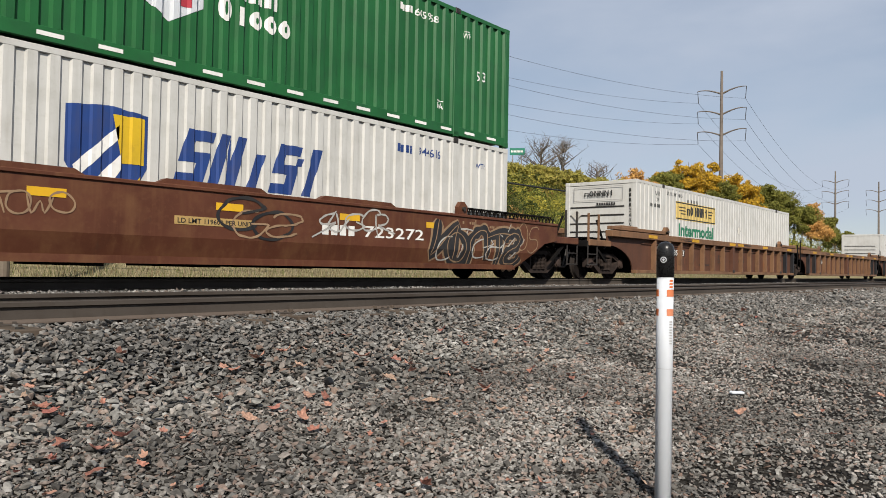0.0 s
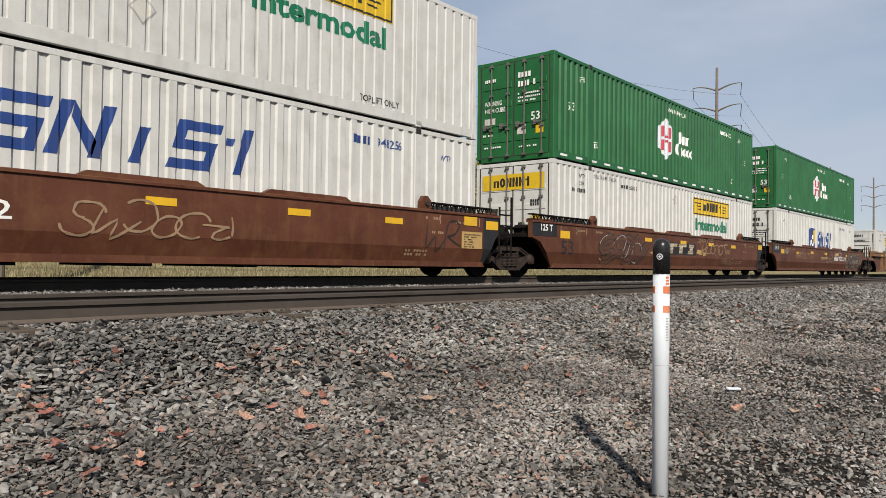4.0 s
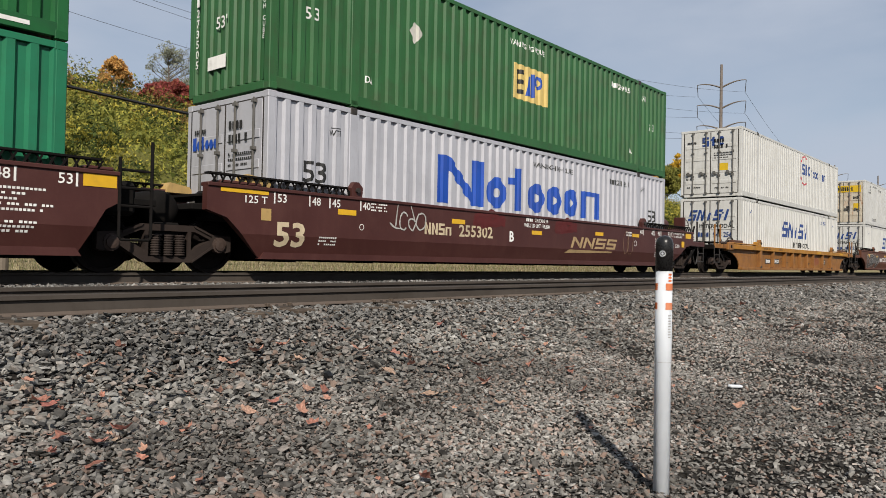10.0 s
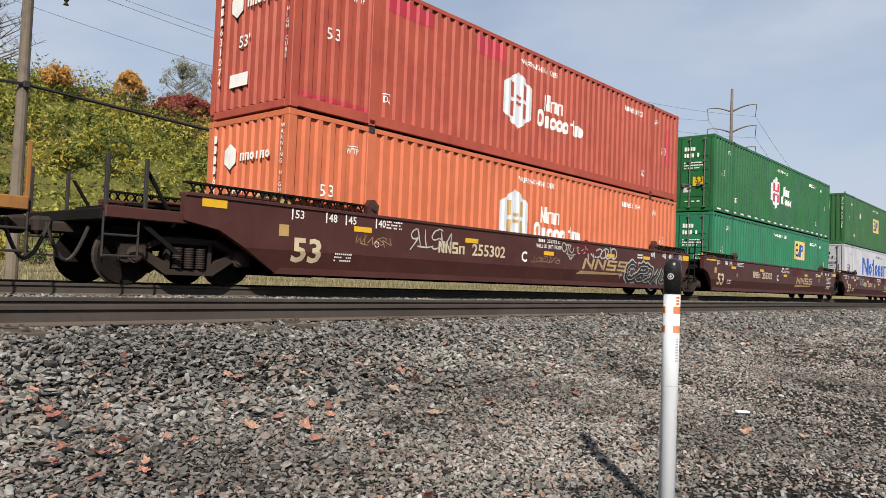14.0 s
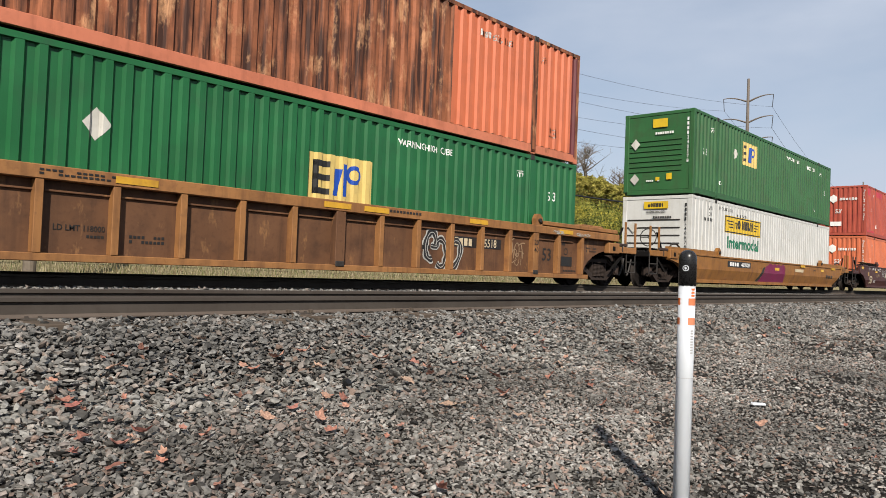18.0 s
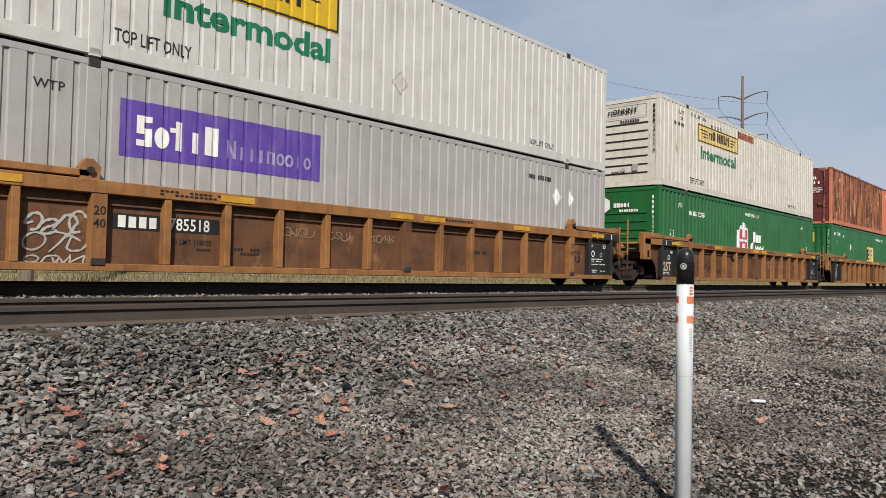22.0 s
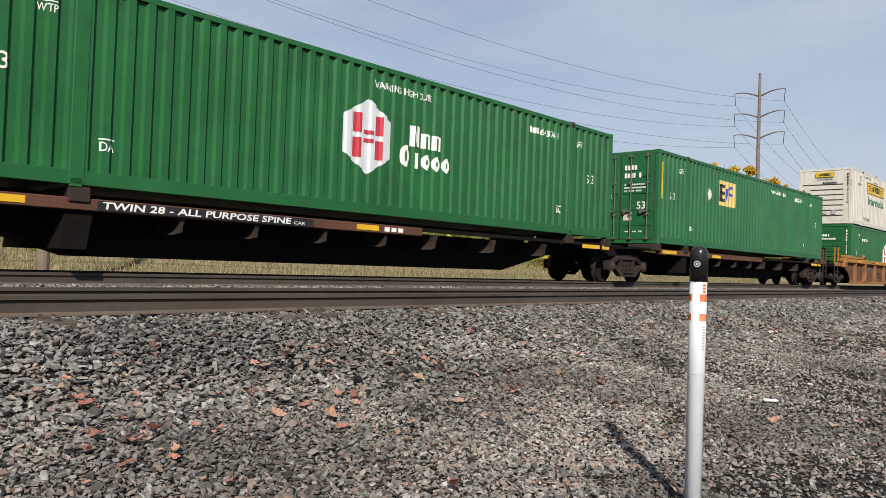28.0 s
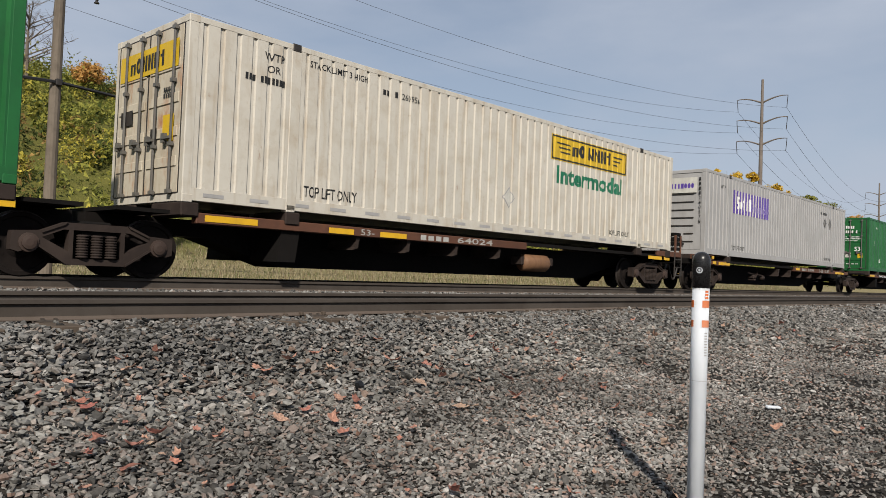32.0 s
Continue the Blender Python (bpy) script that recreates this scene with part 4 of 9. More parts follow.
def graffiti(u, x, z, w, h, seed, fill=None, line=SPRAY_WHITE, t=0.05, n=4, y=-1.5):
    """A spray tag; with a fill, fat letters in that colour inside a wider outline."""
    letters = sweeps(x, z, w, h, seed, n)
    if fill:
        fat = min(0.26, 0.42 * w / n)
        spray(u, letters, fat + 2 * t, line, y, 0.003, "spray_outline", "spray-painted letter outline")
        spray(u, letters, fat, fill, y, 0.0095, "spray_fill", "spray-painted letter fill")
        spray(u, letters, t * 0.5, line, y, 0.0155, "spray_stroke", "spray-painted inner line")
    else:
        spray(u, letters, t, line, y, 0.009, "spray_stroke", "spray-painted stroke")


def smear(u, x, z, w, h, seed, material, y=-1.5):
    """A wiped patch of old paint with a ragged rim."""
    rng = random.Random(seed)
    side_text(u, lambda bm: flat_poly(bm, [(x + w / 2 * (1 + math.cos(a) * rng.uniform(0.7, 1.05)), z + h / 2 * (1 + math.sin(a) * rng.uniform(0.6, 1.05))) for a in [2 * math.pi * k / 22 for k in range(22)]]), material, y, "paint_smear", "wiped patch of paint", 0.0035)


def end_gear(u, x, d, body, post_mat, reach, tall=True, wheel=False):
    """The platform, coupler, steps, posts and hoses at a car's outer end; d is -1 at its left end, 1 at its right."""
    X = lambda a: x + d * a

    def bx(bm, a, b, y0, y1, z0, z1, bev=0.0):
        lo, hi = sorted((X(a), X(b)))
        box(bm, lo, hi, y0, y1, z0, z1, bev)
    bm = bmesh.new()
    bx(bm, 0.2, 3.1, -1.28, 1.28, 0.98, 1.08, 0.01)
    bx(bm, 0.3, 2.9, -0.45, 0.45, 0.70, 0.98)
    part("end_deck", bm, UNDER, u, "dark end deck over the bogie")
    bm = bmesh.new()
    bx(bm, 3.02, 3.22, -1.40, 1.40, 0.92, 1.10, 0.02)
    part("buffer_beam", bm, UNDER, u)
    for y in (-1.32, 1.32):
        bm = bmesh.new()
        prism(bm, [(X(2.6), 0.98), (X(2.72), 0.98), (X(2.05), 0.50), (X(1.93), 0.50)], y - 0.03, y + 0.03)
        part("step_brace", bm, UNDER, u)
        bm = bmesh.new()
        pipe(bm, [(X(0.9), y, 1.30), (X(1.2), y * 1.02, 1.42), (X(1.6), y * 1.03, 1.40), (X(1.9), y * 1.02, 1.15), (X(2.1), y, 0.9)], 0.03)
        part("brake_pipe", bm, IRON, u)
    for y in (-1.45, 1.36):
        bm = bmesh.new()
        bx(bm, 1.9, 3.18, y, y + 0.09, 0.96, 1.14, 0.015)
        part("end_sill", bm, body, u)
    if body in (CAR_RUST, CAR_YELLOW):
        for s in (-1, 1):
            bm = bmesh.new()
            bx(bm, 1.45, 2.02, *sorted((s * 1.535, s * 1.36)), 0.92, 1.22, 0.02)
            part("end_box", bm, body, u, "boxed casting at the wall's end")
            # No opening is cut; a near-black plate stands for the hole's dark inside.
            bm = bmesh.new()
            bx(bm, 1.62, 1.80, *sorted((s * 1.539, s * 1.50)), 0.98, 1.14, 0.03)
            part("lift_hole", bm, UNDER, u)
            bm = bmesh.new()
            bx(bm, 2.02, 2.62, *sorted((s * 1.46, s * 1.40)), 1.16, 1.24, 0.01)
            bx(bm, 2.30, 2.36, *sorted((s * 1.46, s * 1.40)), 1.0, 1.20)
            part("step_frame", bm, BEARING, u)
    bm = bmesh.new()
    bx(bm, 2.4, reach - 0.16, -0.13, 0.13, 0.74, 0.92, 0.03)
    bx(bm, reach - 0.30, reach - 0.02, -0.17, 0.16, 0.70, 0.98, 0.06)
    part("coupler", bm, TRUCK, u, "rusty knuckle coupler")
    for y in (-1.40, 1.40):
        for a in (2.58, 3.16):
            bm = bmesh.new()
            lo, hi = sorted((X(a - 0.027), X(a + 0.027)))
            box(bm, lo, hi, y - 0.027, y + 0.027, 1.08, 1.88 if tall else 1.45, 0.006)
            part("corner_stanchion", bm, post_mat, u)
        bm = bmesh.new()
        for a in (2.66, 3.18):
            tube(bm, (X(a), y, 1.05), (X(a), y, 0.40), 0.018, n=6)
        for z in (0.42, 0.72):
            tube(bm, (X(2.66), y, z), (X(3.18), y, z), 0.018, n=6)
        part("ladder", bm, IRON, u, "side ladder of thin bent bars")
        # slanted stay behind the posts
        bm = bmesh.new()
        lo, hi = X(2.55), X(2.15)
        prism(bm, [(lo, 1.72), (lo + 0.05, 1.72), (hi + 0.05, 1.10), (hi, 1.10)], y * 0.93 - 0.025, y * 0.93 + 0.025)
        part("post_stay", bm, UNDER, u)
    bm = bmesh.new()
    pts = [(X(3.1 + 0.6 * i / 10), -0.75, 0.85 - 0.52 * math.sin(math.pi * i / 10)) for i in range(11)]
    pipe(bm, pts, 0.028)
    part("air_hose", bm, IRON, u, "sagging black air hose")
    bm = bmesh.new()
    bx(bm, 1.2, 2.6, -1.0, 1.0, 1.20, 1.24)
    for yy in (-0.95, 0.95):
        bx(bm, 1.25, 1.31, yy - 0.03, yy + 0.03, 1.08, 1.20)
        bx(bm, 2.5, 2.56, yy - 0.03, yy + 0.03, 1.08, 1.20)
    part("walkway", bm, UNDER, u, "grating walkway on short legs")
    if wheel:
        bm = bmesh.new()
        for i in range(16):
            a, b = 2 * math.pi * i / 16, 2 * math.pi * (i + 1) / 16
            tube(bm, (X(2.7), -1.1 + 0.27 * math.cos(a), 1.55 + 0.27 * math.sin(a)), (X(2.7), -1.1 + 0.27 * math.cos(b), 1.55 + 0.27 * math.sin(b)), 0.016, n=5, caps=False)
        for a in (0, 2.1, 4.2):
            tube(bm, (X(2.7), -1.1, 1.55), (X(2.7), -1.1 + 0.27 * math.cos(a), 1.55 + 0.27 * math.sin(a)), 0.012, n=5)
        part("brake_wheel", bm, IRON, u, "spoked hand-brake wheel")


def joint_gear(u, x, d, body, gap):
    """An articulated end: bearing box, short ladder and handrails."""
    X = lambda a: x + d * a

    def bx(bm, a, b, y0, y1, z0, z1, bev=0.0):
        lo, hi = sorted((X(a), X(b)))
        box(bm, lo, hi, y0, y1, z0, z1, bev)
    bm = bmesh.new()
    bx(bm, -0.1, gap / 2 - 0.05, -0.55, 0.55, 0.78, 1.12, 0.05)
    bx(bm, 0.1, gap / 2 - 0.3, -1.25, 1.25, 1.02, 1.12, 0.01)
    part("articulation_box", bm, UNDER, u, "dark box over the shared bogie")
    rusty = body is CAR_RUST
    la = 0.48 if rusty else 0.68
    if d > 0:
        for y in (-1.42, 1.42):
            bm = bmesh.new()
            for a in (la, la + 0.48):
                tube(bm, (X(a), y * 1.06, 1.68 if a == la else 1.95), (X(a), y * 1.06, 0.90), 0.026, n=6)
            for z in (0.98, 1.24, 1.50):
                tube(bm, (X(la), y * 1.06, z), (X(la + 0.48), y * 1.06, z), 0.02, n=6)
            part("end_ladder", bm, body if rusty else UNDER, u, "upright end ladder with round rungs")
            bm = bmesh.new()
            pipe(bm, [(X(la), y * 1.06, 0.95), (X(la), y * 1.06, 0.54), (X(la + 0.03), y * 1.06, 0.49), (X(la + 0.45), y * 1.06, 0.49), (X(la + 0.48), y * 1.06, 0.54), (X(la + 0.48), y * 1.06, 0.95)], 0.022)
            part("step", bm, BEARING if rusty else UNDER, u, "bent bar step")
    for y in (-1.0, 1.0):
        bm = bmesh.new()
        bx(bm, 0.55, 1.05, y - 0.28, y + 0.28, 0.86, 1.36, 0.06)
        part("end_casting", bm, body if rusty else UNDER, u, "worn end casting")
    if d > 0:
        bm = bmesh.new()
        lathe(bm, [(-0.95, 0.10), (-0.93, 0.24), (-0.8, 0.30), (0.8, 0.30), (0.93, 0.24), (0.95, 0.10)], "y", 18, (X(gap / 2), 0, 1.02))
        part("articulation_bearing", bm, body if rusty else UNDER, u, "round articulation casting", smooth=True)
    if rusty:
        for s in (-1, 1):
            if d > 0:
                continue
            bm = bmesh.new()
            bx(bm, 1.0, 1.40, *sorted((s * 1.53, s * 1.36)), 0.80, 1.62, 0.02)
            part("end_post", bm, body, u)
            # Again a near-black plate in place of a cut hole and its shade.
            bm = bmesh.new()
            bx(bm, 1.10, 1.24, *sorted((s * 1.534, s * 1.50)), 0.86, 1.10, 0.03)
            part("lift_hole", bm, UNDER, u)
    bm = bmesh.new()
    bx(bm, 0.5, 1.15, -1.1, 1.1, 1.26, 1.30)
    for yy in (-1.0, 1.0):
        bx(bm, 0.6, 0.66, yy - 0.03, yy + 0.03, 1.1, 1.26)
    part("walkway", bm, UNDER, u)


def well_unit(label, x0, kind, body, left, right, gap_left, gap_right, trucks, top=1.44, low=0.25, rib=1.0, chord=None, posts=None, wheel=False, wall=None, grating=False):
    """One well of a double-stack car; x is measured from the left end of its container."""
    u = empty("well_car")
    tagged(u, label, "rail car", "cars of the train")
    chord = chord or body
    el = 2.0 if left == "end" else 1.38 if kind == "ribbed" else 1.26
    er = 2.0 if right == "end" else 0.50 if kind == "ribbed" else 0.68
    R = LONG

    def arch(outer, foot):
        """The line of the side wall's low edge over the bogie, from its outer end to its foot."""
        w, h = foot - outer, top - (0.42 if top > 1.2 else 0.24) - low
        if kind == "ribbed":
            return [(outer + w * math.sin(a), low + h * math.cos(a)) for a in [math.pi / 2 * i / 8 for i in range(9)]]
        return [(outer, low + h), (outer + w * 0.35, low + h * 0.86), (outer + w * 0.55, low + h * 0.62), (foot - 0.02, low + 0.05), (foot + 0.05, low)]
    if left == "end":
        lo = arch(-el, -0.35 if kind == "ribbed" else -0.25)
    else:
        lo = arch(-el, -0.22)
    if right == "end":
        hi = [(R - x, z) for x, z in arch(-er, -0.35 if kind == "ribbed" else -0.25)[::-1]]
    else:
        hi = [(R - x, z) for x, z in arch(-er, 0.0 if kind == "ribbed" else -0.14)[::-1]]
    ribbed = kind == "ribbed"
    skin = 0.13 if ribbed else 0.0
    if not ribbed:
        u["fold"] = 1
    outline = lo + hi + [(R + er, top), (-el, top)]
    for s in (-1, 1):
        y0, y1 = sorted((s * (1.5 - skin), s * (1.5 - skin - 0.04 if ribbed else 1.36)))
        bm = bmesh.new()
        prism(bm, outline, y0, y1)
        if not ribbed:
            bmesh.ops.bisect_plane(bm, geom=bm.verts[:] + bm.edges[:] + bm.faces[:], plane_co=(0, 0, FOLD), plane_no=(0, 0, 1), dist=1e-5)
            for v in bm.verts:
                if abs(v.co.y) > 1.45:
                    v.co.y -= s * folded(v.co.z)
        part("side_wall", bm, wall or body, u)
        bm = bmesh.new()
        a, b = sorted((s * 1.515, s * 1.33))
        if ribbed:
            box(bm, -0.40 if left == "end" else -0.1, R + (0.40 if right == "end" else 0.1), a, b, low - 0.06, low + 0.05, 0.01)
        else:
            a, b = sorted((s * 1.425, s * 1.30))
            prism(bm, [(-0.2, low - 0.004), (R + 0.2, low - 0.004), (R + 0.12, low + 0.11), (-0.12, low + 0.11)], a, b)
        part("bottom_chord", bm, body, u)
        bm = bmesh.new()
        a, b = sorted((s * 1.53, s * 1.30))
        box(bm, -el - 0.002, R + er + 0.002, a, b, top - (0.17 if ribbed else 0.045), top + 0.02, 0.012)
        part("top_chord", bm, chord, u)
        ml, mr = [(1.95 if e == "joint" else 1.9) if ribbed else 1.93 for e in (left, right)]
        for a0, b0 in ((-el + 0.05, ml), (R - mr, R + er - 0.05)):
            bm = bmesh.new()
            a, b = sorted((s * 1.47, s * 1.31))
            if grating:
                box(bm, a0, b0 - 0.2, a, b, top + 0.16, top + 0.19)
                n_ = int((b0 - a0) / 0.16)
                for i in range(n_):
                    xx = a0 + 0.05 + i * 0.16
                    prism(bm, [(xx, top + 0.02), (xx + 0.03, top + 0.02), (xx + 0.11, top + 0.16), (xx + 0.08, top + 0.16)], s * 1.46, s * 1.44)
                    prism(bm, [(xx + 0.08, top + 0.02), (xx + 0.11, top + 0.02), (xx + 0.03, top + 0.16), (xx, top + 0.16)], s * 1.439, s * 1.42)
                part("walkway_grating", bm, UNDER, u, "black lattice walkway on the side's top")
            else:
                if ribbed:
                    box(bm, a0, b0, *sorted((s * 1.50, s * 1.33)), top + 0.045, top + (0.15 if top > 1.2 else 0.09), 0.012)
                else:
                    prism(bm, [(a0, top + 0.02), (b0 + 0.05, top + 0.02), (b0 - 0.12, top + 0.17), (a0, top + 0.17)], a, b)
                part("raised_guide", bm, body if not ribbed else chord, u)
            bm = bmesh.new()
            g = b0 if a0 < 0 else a0
            prism(bm, [(g - 0.13, top), (g + 0.13, top), (g + 0.15, top + 0.20), (g + 0.04, top + 0.30), (g - 0.06, top + 0.30), (g - 0.15, top + 0.18)], s * 1.50, s * 1.38)
            part("container_guide", bm, body, u, "upright folding guide lug")
            bm = bmesh.new()
            lathe(bm, [(s * 1.49, 0.05), (s * 1.55, 0.05)], "y", 10, (g, 0, top + 0.14))
            part("guide_pin", bm, IRON, u)
        if ribbed:
            if rib == 1.0:
                head = [-0.18, 0.93, 1.90] if left == "joint" else [0.98, 2.04]
                tail = [-0.04, 1.10, 2.0] if right == "joint" else [-0.10, 1.0, 2.02]
                a_, b_ = head[-1], R - tail[-1]
                spots = head + [a_ + (b_ - a_) * k / 12 for k in range(1, 12)] + [R - q for q in tail[::-1]]
                wide = (len(head) - 1, len(head) + 5, len(head) + 11)
            elif rib == 2.2:
                spots = [1.97, 3.75, 5.58, 6.76, 7.98, 9.20, 10.39, 12.24, 14.03]
                wide = (0, 8)
            elif rib == 2.0:
                spots = [0.2, 2.05, 4.10, 6.09, 8.12, 10.17, 12.2, 14.2, R - 0.3]
                wide = (1, 4, 7)
            else:
                spots = [0.3, 1.9, R / 2, R - 1.9, R - 0.3]
                wide = (1, 3)
            for i, x in enumerate(spots):
                w = 0.22 if i in wide else 0.11
                dark = rib == 1.0 and wall and (x < 1.5 and left == "joint" or x > R - 1.5 and right == "joint")
                bm = bmesh.new()
                box(bm, x - w / 2, x + w / 2, *sorted((s * 1.52, s * 1.365)), low + 0.05, top - 0.17, 0.008)
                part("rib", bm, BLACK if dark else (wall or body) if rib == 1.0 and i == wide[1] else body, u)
                if i in wide:
                    bm = bmesh.new()
                    box(bm, x - 0.10, x + 0.10, *sorted((s * 1.535, s * 1.50)), low + 0.02, low + 0.12, 0.01)
                    part("jacking_pad", bm, IRON, u)
        if ribbed and rib == 1.0:
            bm = bmesh.new()
            box(bm, 0.2, R - 0.2, *sorted((s * 1.41, s * 1.365)), top - 0.32, top - 0.29, 0.006)
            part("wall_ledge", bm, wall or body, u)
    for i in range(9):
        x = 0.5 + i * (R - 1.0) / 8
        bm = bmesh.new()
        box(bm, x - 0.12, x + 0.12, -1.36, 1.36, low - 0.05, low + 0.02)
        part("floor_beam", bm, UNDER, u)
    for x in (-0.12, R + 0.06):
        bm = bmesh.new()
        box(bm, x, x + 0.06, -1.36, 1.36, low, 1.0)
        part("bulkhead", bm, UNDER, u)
    (end_gear if left == "end" else joint_gear)(*((u, 0, -1, body, posts or body, gap_left) if left == "end" else (u, 0, -1, body, gap_left)), **({"wheel": wheel} if left == "end" else {}))
    (end_gear if right == "end" else joint_gear)(*((u, R, 1, body, posts or body, gap_right) if right == "end" else (u, R, 1, body, gap_right)))
    for x, kind_, e in ((0, left, -1), (R, right, 1)):
        for s in (-1, 1):
            bm = bmesh.new()
            p_, q_ = sorted((x + e * 0.2, x + e * ((0.62 if e > 0 else 1.0) if kind_ == "joint" else 1.2)))
            box(bm, p_, q_, *sorted((s * 1.46, s * 1.12)), top + 0.02, top + (0.20 if ribbed else 0.08), 0.02)
            part("end_stop", bm, CAR_OLD if top < 1.2 else body, u, "raised box at the well's end")
    for t in trucks:
        truck(u, t)
    MOVING.append((u, x0, 0.0))
    u.matrix_basis = pose(x0, 0, 0)
    return u


def reflectors(u, spots, y=-1.5, h=0.10, mat=AMBER):
    for x, z, w in spots:
        bm = bmesh.new()
        box(bm, x, x + w, y - 0.008, y + 0.004, z, z + h)
        part("reflector", bm, mat, u, "yellow reflector plate")


def spine_end(u, x, d, reach, brake):
    """A platform's coupled end: sill plate, ladder, coupler, hose and, on one end, a hand-brake board."""
    X = lambda a: x + d * a

    def bx(name, mat, a, b, y0, y1, z0, z1, bev=0.01, label=""):
        bm = bmesh.new()
        lo, hi = sorted((X(a), X(b)))
        box(bm, lo, hi, y0, y1, z0, z1, bev)
        return part(name, bm, mat, u, label)
    bx("buffer_beam", UNDER, 0.55, 0.72, -1.2, 1.2, 0.86, 1.04)
    for s in (-1, 1):
        y = s * 1.27
        bx("end_sill_plate", CAR_OLD, -0.75, 0.82, *sorted((y, y - s * 0.10)), 1.02, 1.18, label="worn brown end sill")
        bm = bmesh.new()
        for a in (0.36, 0.82):
            tube(bm, (X(a), y, 1.15), (X(a), y, 0.42), 0.022, n=6)
        for z in (0.44, 0.70, 0.95):
            tube(bm, (X(0.36), y, z), (X(0.82), y, z), 0.02, n=6)
        part("ladder", bm, IRON, u, "side ladder of bent bars")
    bm = bmesh.new()
    lo, hi = sorted((X(0.3), X(reach - 0.05)))
    box(bm, lo, hi, -0.13, 0.13, 0.72, 0.92, 0.03)
    part("coupler", bm, TRUCK, u, "rusty knuckle coupler")
    bm = bmesh.new()
    pipe(bm, [(X(0.5 + 0.65 * i / 10), -0.6, 0.82 - 0.5 * math.sin(math.pi * i / 10)) for i in range(11)], 0.03)
    part("air_hose", bm, IRON, u, "sagging black air hose")
    if brake:
        for y in (-1.24, -0.75):
            bx("brake_post", CAR_OLD, 0.42, 0.48, y - 0.03, y + 0.03, 1.18, 1.72, 0.006)
            bx("brake_post", CAR_OLD, 0.76, 0.82, y - 0.03, y + 0.03, 1.18, 1.72, 0.006)
        for z in (1.24, 1.40, 1.56, 1.70):
            bx("brake_board", UNDER, 0.44, 0.80, -1.25, -0.74, z, z + 0.10, 0.006, "dark slat of the brake platform")
        bm = bmesh.new()
        ring = [(X(0.9), -1.0 + 0.25 * math.cos(a), 1.50 + 0.25 * math.sin(a)) for a in [2 * math.pi * i / 16 for i in range(17)]]
        pipe(bm, ring, 0.018, 5)
        for i in (0, 5, 11):
            tube(bm, (X(0.9), -1.0, 1.50), ring[i], 0.012, n=5)
        part("brake_wheel", bm, IRON, u, "spoked hand-brake wheel")


